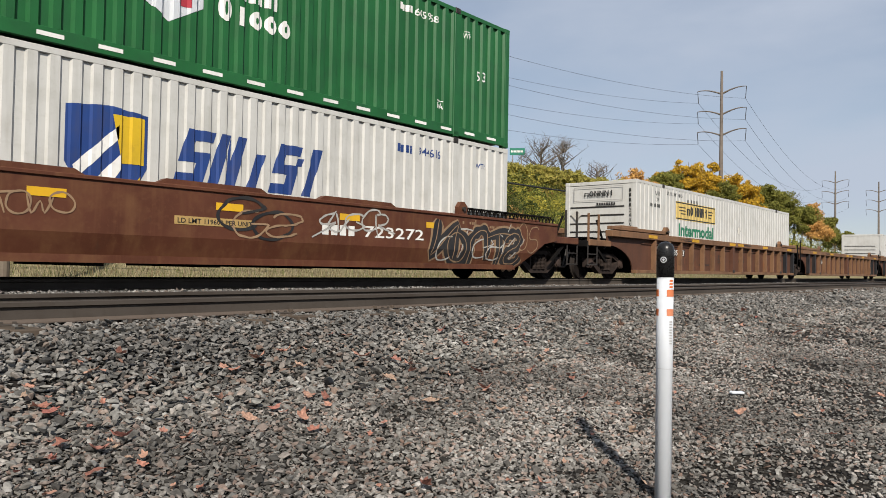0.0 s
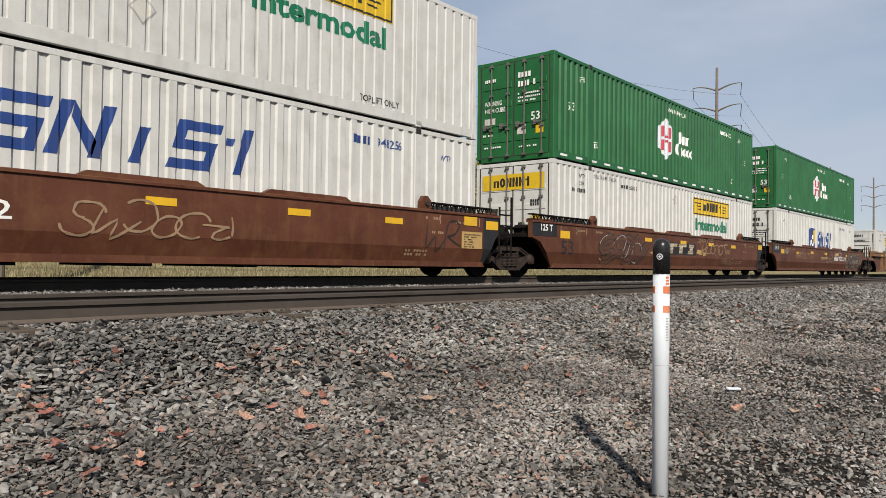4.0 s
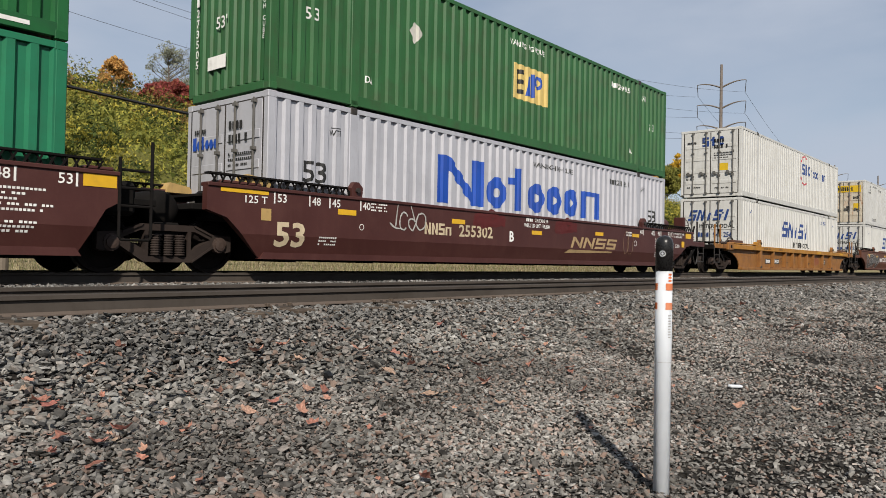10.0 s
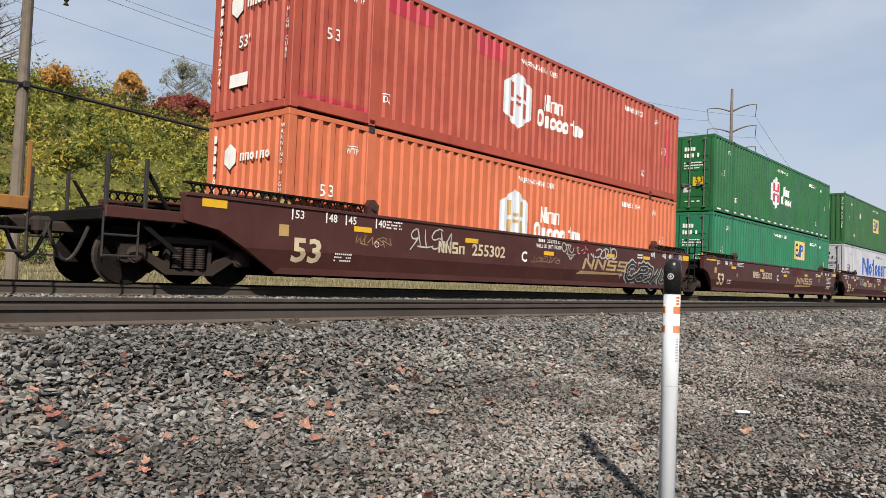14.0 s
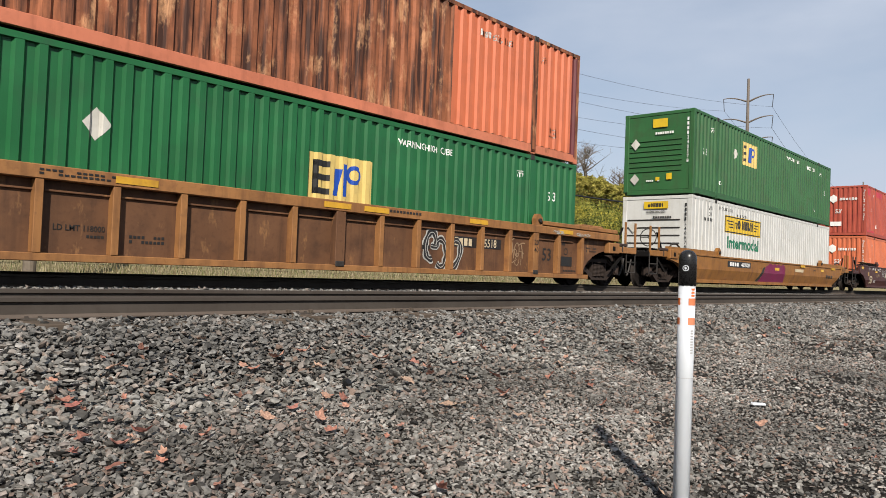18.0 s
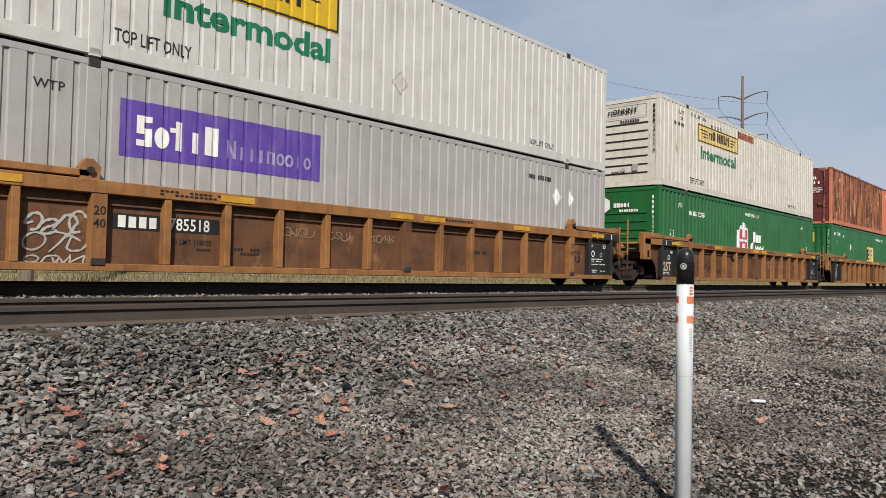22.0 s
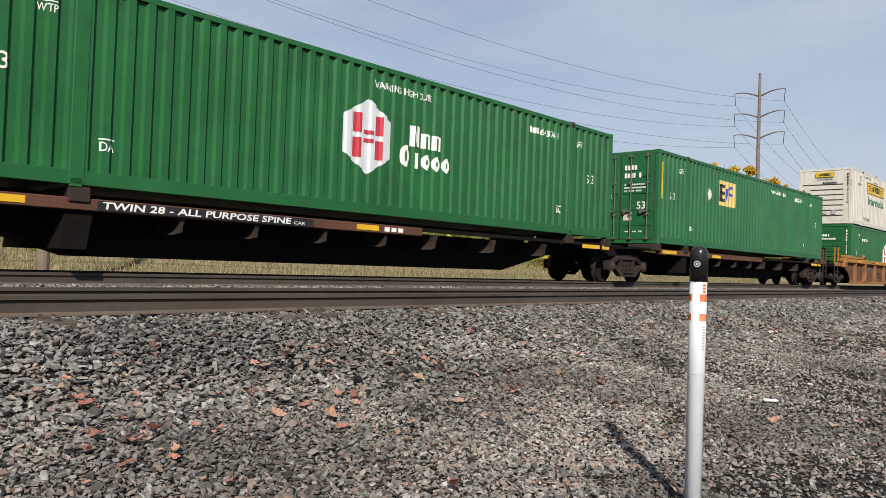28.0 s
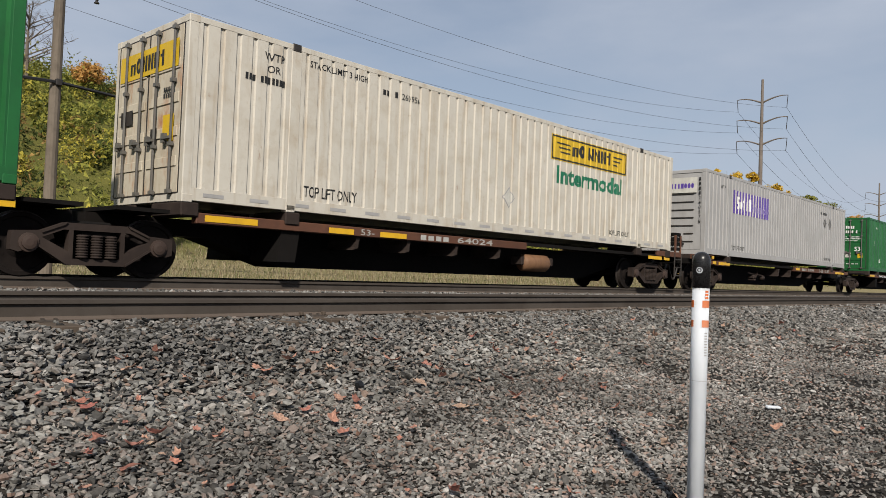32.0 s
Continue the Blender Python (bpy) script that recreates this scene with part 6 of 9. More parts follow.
    side_text(c, lambda bm: [flat_rect(bm, 6.82, 9.34, z_, z_ + 0.012) for z_ in (0.79, 0.835, 0.88, 0.92, 0.975, 1.06, 1.10)], SPRAY_DARK, name="wipe_streak", lift=0.009)
    for a, z_, w_, h_, q in ((5.75, 0.74, 0.55, 0.26, 1), (6.2, 0.73, 0.58, 0.2, 2), (5.5, 0.72, 1.2, 0.1, 3), (9.42, 0.76, 0.7, 0.22, 4), (9.9, 0.74, 0.5, 0.16, 5)):
        smear(c, a, z_, w_, h_, q, TAN)
    graffiti(c, 9.9, 0.76, 3.0, 0.46, 23, None, SPRAY_TAN, 0.045, 7)
    graffiti(c, 9.52, 1.20, 1.4, 0.18, 24, None, SPRAY_TAN, 0.025, 6)
    graffiti(c, 11.8, 0.44, 1.5, 0.22, 25, None, SPRAY_TAN, 0.022, 6)
    bm = bmesh.new()
    box(bm, 15.42, 16.16, -1.507, -1.5, 0.66, 1.04)
    part("stencil_panel", bm, TAN, d, "tan stencilled panel")
    side_text(d, lambda bm: many_bars(bm, [(15.5, 0.96 - 0.055 * i, (16, 11, 7, 8, 8, 9)[i], (0.6, 0.45, 0.3, 0.32, 0.3, 0.36)[i], 0.03) for i in range(6)]), LETTER_BLACK, y=-1.508)
    reflectors(d, [(15.5, 1.18, 0.46)], y=-1.506, h=0.2)
    graffiti(d, 14.3, 0.55, 1.0, 0.7, 34, None, SPRAY_DARK, 0.04, 2)
    graffiti(d, -0.1, 0.40, 3.4, 0.72, 31, SPRAY_DARK, SPRAY_WHITE, 0.05, 6)
    side_text(d, lambda bm: (bars(bm, 3.7, 0.80, 4, 0.8, 0.24), flat_text(bm, "723272", 4.6, 0.80, 0.24, 1.6)), LETTER)
    graffiti(d, 6.8, 0.6, 2.6, 0.5, 33, None, SPRAY_TAN, 0.04, 6)

    k = container("white 53-foot container with a navy shield and slanted navy logo", -1.21, LOW, WHITE, "fine", "door")
    swift_marks(k, 7.35, 10.3, 1.22, 0.88, "944616", shield=True)
    door_marks(k, DOOR_PLAN, LETTER_BLACK)
    k = container("green corrugated 53-foot container with a white hexagon logo", -1.21, UP, GREEN_DEEP, "wide", "door")
    hexagon_marks(k, "605958"), dashes(k), door_marks(k, DOOR_PLAN, LETTER, (0.75, 1.0, 0.7, 0.95))
    k = container("white 53-foot container with a yellow logo panel near its far end", -20.76, LOW, WHITE, "fine", "door")
    strip_marks(k, 9.62, 1.98, holder=(8.05, 2.38))
    mark(k, "sticker", lambda bm: flat_rect(bm, 7.98, 8.05, 2.66, 2.80), ORANGE, "small orange sticker")
    door_panel(k)
    k = container("green corrugated 53-foot container with a white hexagon logo", -20.76, UP, GREEN_DEEP, "wide", "door")
    hexagon_marks(k, "514082"), dashes(k), door_marks(k, DOOR_PLAN, LETTER, (0.75, 1.0, 0.7, 0.95))
    k = container("white 53-foot container with large slanted navy logo and closed doors", -40.28, LOW, WHITE, "fine", "door")
    swift_marks(k, 5.75, 10.2, 1.45, 0.78, "948256"), swift_door(k)
    k = container("white 53-foot container with stained doors and a yellow logo panel", -40.28, UP, WHITE, "groove", "door", door_mat=CREAM_DOOR)
    strip_marks(k, 9.65, 1.98)
    door_panel(k)

    # single yellow-brown ribbed well
    e = ribbed_car(-63.71, "end", "end", 3.73, 3.64, [-1.65, LONG + 1.65], body=CAR_YELLOW, label="yellow-brown low ribbed well car with walkway stanchions", top=1.14, low=0.2, rib=2.2, panels=False, chord=CHORD, number="", plain=True)
    side_text(e, lambda bm: flat_rect(bm, 2.96, 4.95, 0.425, 0.645), BLACK, y=-1.372, name="number_panel", label="black number panel", lift=0.003)
    side_text(e, lambda bm: (bars(bm, 3.02, 0.46, 4, 0.62, 0.155), flat_text(bm, "468307", 4.01, 0.46, 0.155, 0.9, 0.2, bold=0.03)), LETTER, y=-1.372, lift=0.008)
    side_text(e, lambda bm: (flat_text(bm, "53", 7.06, 0.46, 0.25, 0.33, bold=0.04), flat_text(bm, "20", 1.72, 1.03, 0.07, 0.10), many_bars(bm, [(5.84, 0.48, 9, 0.52, 0.045), (9.45, 0.50, 12, 0.6, 0.03), (9.45, 0.45, 10, 0.5, 0.03), (14.5, 0.5, 8, 0.5, 0.03), (10.05, 0.5, 3, 0.1, 0.04)])), LETTER_BLACK, y=-1.372)
    side_text(e, lambda bm: [flat_rect(bm, a, b, c, d) for a, b, c, d in ((5.16, 5.17, 0.46, 0.69), (5.39, 5.40, 0.46, 0.69), (5.172, 5.388, 0.46, 0.47), (5.172, 5.388, 0.68, 0.69))] + [flat_text(bm, "M", 5.25, 0.52, 0.06)], LETTER_BLACK, y=-1.372, name="stencil_frame")
    side_text(e, lambda bm: flat_rect(bm, 12.67, 13.23, 0.47, 0.71), BLACK, y=-1.372, name="stencil_panel", label="small black stencil panel", lift=0.003)
    side_text(e, lambda bm: many_bars(bm, [(12.72, 0.60, 4, 0.42, 0.07), (12.72, 0.50, 6, 0.45, 0.04)]), LETTER, y=-1.372, lift=0.008)
    side_text(e, lambda bm: (flat_ring(bm, 2.36, 1.06, 0.06, 0.05, 0.012), many_bars(bm, [(2.5 + q, 1.03 + 0.025 * i, 10, 0.3, 0.014) for q in (0.0, 0.4) for i in range(4)] + [(4.4, 1.08, 14, 0.62, 0.02), (4.45, 1.04, 12, 0.5, 0.02)])), LETTER_BLACK, y=-1.532)
    smear(e, 10.72, 0.36, 1.25, 0.5, 8, FADED_RED, y=-1.372)
    for a, b in ((1.60, 2.40), (7.62, 8.34), (13.65, 14.4)):   # doubler plates behind the jacking ribs
        bm = bmesh.new()
        box(bm, a, b, -1.384, -1.372, 0.27, 0.58, 0.004)
        part("doubler_plate", bm, CAR_YELLOW, e, "welded doubler plate")
    for x in [1.97, 3.75, 5.58, 6.76, 7.98, 9.20, 10.39, 12.24, 14.03]:
        bm = bmesh.new()
        box(bm, x - 0.13, x + 0.09, -1.50, -1.372, 0.24, 0.27, 0.004)
        part("rib_foot", bm, CAR_OLD, e, "dark gusset at the foot of a rib")
    bm = bmesh.new()
    prism(bm, [(1.36, 1.17), (1.92, 1.15), (1.90, 1.27), (1.44, 1.34), (1.36, 1.30)], -1.53, -1.36)
    part("guide_wedge", bm, CHORD, e, "raised wedge of the container guide")
    for low_ in (LOW - 0.02, UP):
        k = container("white 53-foot container with navy and red lettering and closed doors", -63.71, low_, WHITE, "fine", "door")
        if low_ < 1:
            swift_marks(k, 5.65, 10.1, 1.45, 0.74, "950674"), swift_door(k)
            mark(k, "lettering", lambda bm: flat_text(bm, "INTERMODAL", 7.4, 0.98, 0.26, 2.9), LETTER_BLACK)
        else:
            mark(k, "logo", lambda bm: glyphs(bm, "ztc", 8.9, 1.78, 1.5, 0.55, 0.13) or glyphs(bm, "toooiiinz"[:8], 10.5, 1.78, 2.9, 0.5, 0.09), LOGO_BLUE, "navy logo shapes")
            mark(k, "logo_ring", lambda bm: flat_ring(bm, 9.3, 2.0, 0.75, 0.75, 0.07, 24, 60, 300), LOGO_RED, "open red ring")
            door_marks(k, DOOR_PLAN, LETTER_BLACK, (0.35, 0.75, 1.1, 1.4))
            mark(k, "logo", lambda bm: glyphs(bm, "ztc", -0.35, 2.15, 1.0, 0.4, 0.1), LOGO_BLUE, end=True)

    # maroon articulated car of three wells
    f = brown_car(-87.32, "joint", "end", 3.35, 3.73, [LONG + 1.7], "B")
    g = brown_car(-106.82, "joint", "joint", 3.25, 3.35, [LONG + 1.67], "C")
    h = brown_car(-126.22, "end", "joint", 3.66, 3.25, [-1.65, LONG + 1.62], "C")
    side_text(f, lambda bm: flat_text(bm, "125 T", -0.60, 1.18, 0.12, 0.48), LETTER)
    graffiti(f, 2.9, 0.85, 0.9, 0.42, 41, None, SPRAY_WHITE, 0.035, 4)
    graffiti(h, 12.4, 0.36, 3.2, 0.52, 43, SPRAY_DARK, SPRAY_WHITE, 0.05, 6)
    graffiti(h, 10.05, 0.98, 1.65, 0.34, 45, None, SPRAY_WHITE, 0.05, 5)
    graffiti(h, 8.72, 1.06, 1.17, 0.28, 46, None, SPRAY_WHITE, 0.035, 6)
    for z_, w_ in ((1.0, 0.5), (0.94, 0.3), (0.89, 0.12)):
        spray(h, [[arc(9.15, z_ + 0.10, w_ / 2, 0.06, 200, 340)]], 0.028, SPRAY_WHITE, -1.5, 0.009, "spray_stroke", "spray-painted stroke")
    graffiti(h, 7.33, 0.78, 1.25, 0.16, 44, None, SPRAY_TAN, 0.016, 7)
    for a, z_, r_ in ((11.98, 0.58, 0.13), (12.16, 0.70, 0.08)):
        side_text(h, lambda bm: flat_poly(bm, [(a + (r_ if q % 2 == 0 else r_ * 0.22) * math.sin(q * math.pi / 4), z_ + (r_ if q % 2 == 0 else r_ * 0.22) * math.cos(q * math.pi / 4)) for q in range(8)]), SPRAY_WHITE, name="spray_star", label="four-pointed white spray star", lift=0.009)
    graffiti(h, 3.0, 0.85, 1.2, 0.42, 47, None, SPRAY_WHITE, 0.035, 4)
    graffiti(h, 1.5, 0.86, 0.9, 0.2, 48, None, SPRAY_TAN, 0.02, 5)
    graffiti(f, 12.8, 0.55, 0.6, 0.7, 49, None, SPRAY_TAN, 0.015, 2)

    k = container("silver-white corrugated 53-foot container with huge blue logo", -87.32, LOW, SILVER, "wide", "door")
    common_marks(k, "281621", dark=True, ends=(1.38, 1.38), big=0.38)
    mark(k, "logo", lambda bm: (glyphs(bm, "N", 4.5, 1.27, 1.9, 1.06, 0.40), glyphs(bm, "otooo", 6.3, 1.27, 4.3, 1.06, 0.27), glyphs(bm, "n", 10.6, 1.27, 1.25, 1.06, 0.29)), LOGO_ROYAL, "huge royal-blue logo shapes")
    mark(k, "lettering", lambda bm: flat_text(bm, "WARNING HIGH CUBE", 8.2, 2.45, 0.13, 2.0), LETTER_BLACK)
    door_marks(k, DOOR_PLAN[:6], LETTER_BLACK)
    mark(k, "logo", lambda bm: glyphs(bm, "Notooo", -1.05, 2.0, 0.85, 0.25, 0.06), LOGO_ROYAL, end=True)
    k = container("weathered green corrugated 53-foot container with a yellow logo panel", -87.32, UP, GREEN_OLIVE, "wide", "corr")
    square_marks(k, "249895", 7.28, warn=7.1)
    front_marks(k)
    k = container("teal-green corrugated 53-foot container with a yellow logo panel", -106.82, LOW, GREEN_TEAL, "wide", "door")
    square_marks(k, "276259", 10.2, zc=2.03, diamond=False, warn=7.25, num_x=12.6), door_marks(k, DOOR_PLAN, LETTER, (-0.9, -0.3, 2.0, 2.4))
    k = container("green corrugated 53-foot container with a white hexagon logo", -106.82, UP, GREEN_DEEP, "wide", "door")
    hexagon_marks(k, "516241"), dashes(k), door_marks(k, DOOR_PLAN, LETTER, (0.5, 0.95, 0.95, 1.3))
    k = container("orange corrugated 53-foot container with a white hexagon logo", -126.22, LOW, ORANGE, "wide", "corr")
    hexagon_marks(k, "631074", h_mat=TAN, x=6.88, zc=1.55, tail=True)
    front_marks(k, hexa=True)
    k = container("faded red corrugated 53-foot container with darker repainted patches", -126.22, UP, RED_OLD, "wide", "corr")
    hexagon_marks(k, "630512", h_mat=RED_OLD, x=6.86, zc=1.52, tail=True)
    front_marks(k, hexa=True)
    mark(k, "repaint_patch", lambda bm: (flat_rect(bm, 0.35, 0.8, 2.35, 2.75), flat_rect(bm, 2.3, 3.7, 2.4, 2.72), flat_rect(bm, 5.2, 6.3, 2.3, 2.72), flat_rect(bm, 15.2, 15.5, 1.1, 2.3), flat_rect(bm, 0.2, 1.85, 0.23, 0.32)), LOGO_RED, "darker red repainted patches")

    # single yellow smooth well
    i = ribbed_car(-149.73, "end", "end", 3.5, 3.66, [-1.65, LONG + 1.65], body=CAR_YELLOW, label="yellow-brown low well car with a crimson sprayed patch", top=1.14, low=0.2, smooth=True, panels=False, chord=CAR_YELLOW, number="", plain=True, wheel=True)
    side_text(i, lambda bm: flat_rect(bm, 2.70, 4.99, 0.80, 1.02), BLACK, name="number_panel", label="black number panel", lift=0.003)
    side_text(i, lambda bm: (bars(bm, 2.91, 0.84, 4, 0.9, 0.15), flat_text(bm, "469600", 4.0, 0.84, 0.15, 0.85, 0.2, bold=0.03)), LETTER, lift=0.008)
    side_text(i, lambda bm: flat_poly(bm, [(5.59, 0.23), (5.96, 0.23), (6.42, 0.66), (6.62, 0.92), (6.37, 0.86), (6.1, 0.6)]), SPRAY_DARK, name="spray_shadow", label="black sprayed edge of the crimson patch", lift=0.003)
    side_text(i, lambda bm: flat_poly(bm, [(5.97, 0.23), (9.05, 0.23), (8.98, 0.94)] + [(8.7 - 0.5 * k_ + 0.23 * math.cos(a), 0.95 + 0.12 * math.sin(a)) for k_ in range(4) for a in [math.pi * q / 6 for q in range(1, 6)]] + [(6.66, 0.92), (6.44, 0.66)]), SPRAY_CRIMSON, name="spray_patch", label="large crimson sprayed patch with a scalloped top", lift=0.004)
    side_text(i, lambda bm: flat_rect(bm, 10.35, 11.5, 0.80, 0.93), LETTER_TAN, name="paint_patch", label="pale tan paint patch", lift=0.004)
    reflectors(i, [(7.73, 0.80, 0.5), (14.2, 0.9, 0.4)], y=-1.505, h=0.11)
    side_text(i, lambda bm: [flat_rect(bm, a, b, c_, d_) for a, b, c_, d_ in ((5.97, 5.98, 0.82, 1.05), (6.19, 6.20, 0.82, 1.05), (5.982, 6.188, 0.82, 0.83), (5.982, 6.188, 1.04, 1.05))] + [many_bars(bm, [(15.0, 0.6, 3, 1.2, 0.16), (13.0, 0.9, 4, 0.4, 0.05)])], LETTER_BLACK, name="stencil_frame")
    k = container("white ribbed 53-foot container with a yellow logo panel", -149.73, LOW - 0.02, WHITE, "groove", "ribs")
    strip_marks(k), front_panel(k)
    k = container("dark green 53-foot container with a square yellow logo panel", -149.73, UP, GREEN_OLIVE, "wide", "ribs")
    square_marks(k, "271355", 4.4, zc=2.0), front_panel(k, square=True)

    # ochre ribbed articulated car of three wells
    j = ribbed_car(-173.16, "joint", "end", 3.18, 3.76, [LONG + 1.65], number="785518", chord=CAR_RUST, at=11.22)
    kk = ribbed_car(-192.49, "joint", "joint", 3.39, 3.18, [LONG + 1.59], number="")
    l = ribbed_car(-212.03, "end", "joint", 3.7, 3.39, [-1.65, LONG + 1.69], number="785518", at=2.28)
    graffiti(j, 10.42, 0.27, 0.92, 0.85, 61, SPRAY_DARK, SPRAY_WHITE, 0.035, 3, y=-1.372)
    bm = bmesh.new()
    pipe(bm, [(5.62 + 0.88 * i / 8, -1.42, 1.20 - 0.34 * (1 - abs(i / 4 - 1))) for i in range(9)], 0.03)
    part("sling", bm, IRON, kk, "black strap hanging in a V")
    graffiti(j, 13.12, 0.62, 0.7, 0.42, 72, None, SPRAY_TAN, 0.03, 4, y=-1.372)
    graffiti(j, 13.1, 0.45, 0.72, 0.35, 73, None, SPRAY_TAN, 0.02, 4, y=-1.372)
    graffiti(j, 14.85, 1.30, 0.5, 0.09, 74, None, SPRAY_WHITE, 0.018, 5, y=-1.532)
    graffiti(j, 15.9, 1.30, 0.6, 0.09, 75, None, SPRAY_WHITE, 0.018, 4, y=-1.532)
    graffiti(kk, 3.0, 0.55, 0.8, 0.5, 62, None, SPRAY_DARK, 0.03, 2, y=-1.372)
    graffiti(kk, 11.3, 0.55, 1.7, 0.42, 63, None, SPRAY_DARK, 0.025, 2, y=-1.372)
    graffiti(kk, 9.6, 0.75, 0.7, 0.25, 65, None, SPRAY_WHITE, 0.02, 3, y=-1.372)
    graffiti(l, 1.14, 0.66, 0.76, 0.3, 64, None, SPRAY_WHITE, 0.04, 4, y=-1.372)
    graffiti(l, 1.14, 0.42, 0.76, 0.24, 66, None, SPRAY_WHITE, 0.03, 3, y=-1.372)
    graffiti(l, 1.16, 0.28, 0.7, 0.12, 67, None, SPRAY_WHITE, 0.025, 4, y=-1.372)
    for a, q in ((5.22, 68), (6.2, 69), (7.22, 71)):
        graffiti(l, a, 0.82, 0.6, 0.17, q, None, SPRAY_TAN, 0.02, 4, y=-1.372)
    k = container("green corrugated 53-foot container with a square yellow logo panel", -173.16, LOW, GREEN_FRESH, "wide", "corr")
    square_marks(k, "273505", 7.4, num_x=0.48, ends=(1.86, 1.85), wtp=(2.14, 13.54), end_x=14.89), front_marks(k, square=True)
    k = container("heavily rusted 53-foot container with an orange end and maroon door", -173.16, UP, RUSTY, "wide", "door", rail=FADED_SALMON, door_mat=MAROON)
    rust_ends(k)
    common_marks(k, "636108", num_x=12.0, ends=(1.42, 0.52), end_x=14.82)
    mark(k, "paint_remnant", lambda bm: flat_rect(bm, 15.80, 16.02, 0.16, HIGH - 0.12), MAROON, "dark maroon corner").location.y = -0.004
    door_marks(k, DOOR_PLAN[:6], LETTER)
    k = container("green corrugated 53-foot container with a white hexagon logo", -192.49, LOW, GREEN_DEEP, "wide", "ribs")
    hexagon_marks(k, "523215", num_x=2.3), front_panel(k, hexa=True)
    k = container("cream-white ribbed 53-foot container with a faded yellow logo panel", -192.49, UP, CREAM_OLD, "groove", "ribs")
    strip_marks(k, panel=PANEL_YELLOW), front_panel(k, pale=True)
    mark(k, "rust_patch", lambda bm: flat_rect(bm, 6.55, 8.2, 2.45, 2.72), RUSTY, "bare rusty patch")
    k = container("grey 53-foot container with a striped purple logo panel", -212.03, LOW, GREY, "groove", "ribs")
    purple_marks(k), front_panel(k, purple=True)
    k = container("white ribbed 53-foot container with a yellow logo panel", -212.03, UP, WHITE, "groove", "ribs")
    strip_marks(k, 2.7, 1.42, tall=0.9), front_panel(k)

    # single rusty ribbed well
    m = ribbed_car(-235.55, "end", "end", 3.64, 3.7, [-1.65, LONG + 1.65], label="rusty ochre ribbed well car with yellow end stanchions", panels=False, rib=2.0, chord=CHORD, posts=CHORD, number="650721", at=2.27, top=1.36, low=0.2, wheel=True)
    k = container("green corrugated 53-foot container with a white hexagon logo", -235.55, LOW, GREEN_DEEP, "wide", "ribs")
    hexagon_marks(k, "512349", num_x=2.24), front_panel(k, hexa=True)
    k = container("cream-white ribbed 53-foot container with a yellow logo panel", -235.55, UP, CREAM_OLD, "groove", "ribs")
    strip_marks(k), front_panel(k)

    side_text(m, lambda bm: flat_rect(bm, 5.05, 5.36, 0.78, 1.02), CAR_OLD, y=-1.372, name="stencil_panel", label="dark rust-red square")
    graffiti(m, 6.6, 0.45, 0.65, 0.36, 76, None, SPRAY_DARK, 0.016, 4, y=-1.372)
    graffiti(m, 6.15, 0.95, 0.2, 0.12, 77, None, SPRAY_DARK, 0.012, 2, y=-1.372)
    graffiti(m, 8.35, 0.5, 1.0, 0.5, 78, None, SPRAY_TAN, 0.018, 5, y=-1.372)
    side_text(m, lambda bm: many_bars(bm, [(10.35, 0.55 + 0.06 * q, 12, 1.2, 0.03) for q in range(4)] + [(4.4, 0.66, 16, 1.3, 0.05)]), SPRAY_DARK, y=-1.372)

    # spine cars
    n = spine_unit("black and brown spine car platform with outriggers", -256.55, "joint", "end", 2.77, 1.2, [15.38, -1.38])
    o = spine_unit("black and brown spine car platform with stencilled side sill", -275.47, "joint", "joint", 4.53, 2.77, [-2.27], plain=False)
    p = spine_unit("black and brown spine car platform with outriggers", -296.15, "end", "joint", 1.25, 4.53, [0.83], flip=True)
    side_text(p, lambda bm: (bars(bm, 10.0, 0.93, 4, 0.6, 0.10), flat_text(bm, "360044", 10.75, 0.93, 0.10, 0.8), flat_text(bm, "2-28 / 1-57", 12.3, 0.92, 0.13, 1.5)), SPRAY_WHITE, y=-1.27)
    q = spine_unit("black and brown spine car platform with worn yellow reflectors", -314.78, "joint", "end", 2.27, 1.23, [-1.13, 15.3])
    r = spine_unit("black and brown spine car platform at the end of view", -333.2, "joint", "joint", 2.2, 2.27, [-1.1])
    side_text(o, lambda bm: flat_rect(bm, 2.30, 6.05, 0.895, 1.035), BLACK, y=-1.27, name="stencil_band", label="black band behind the writing", lift=0.003)
    side_text(o, lambda bm: (flat_text(bm, "TWIN 28 - ALL PURPOSE SPINE", 2.36, 0.92, 0.10, 3.2, 0.15, bold=0.03), flat_text(bm, "CAR", 5.62, 0.92, 0.05, 0.25)), LETTER, y=-1.27, lift=0.007)
    side_text(o, lambda bm: bars(bm, 7.75, 0.92, 3, 0.55, 0.09), LETTER, y=-1.27)
    side_text(q, lambda bm: (flat_text(bm, "53-", 3.6, 0.91, 0.11, 0.35), bars(bm, 5.2, 0.91, 4, 0.9, 0.11), flat_text(bm, "64024", 6.3, 0.91, 0.12, 1.2)), SPRAY_WHITE, y=-1.27)
    k = container("green corrugated 53-foot container with a square yellow logo panel", -256.55, DECK, GREEN_FRESH, "wide", "door")
    square_marks(k, "280011", 4.5, zc=2.0), door_marks(k, DOOR_PLAN, LETTER)
    mark(k, "door_stripe", lambda bm: flat_rect(bm, 0.25, 0.34, 1.4, 2.55), YELLOW, "upright yellow strip")
    k = container("green corrugated 53-foot container with a white hexagon logo", -275.47, DECK, GREEN_DEEP, "wide", "door")
    hexagon_marks(k, "643741"), door_marks(k, DOOR_PLAN, LETTER, (0.75, 1.0, 0.7, 0.95))
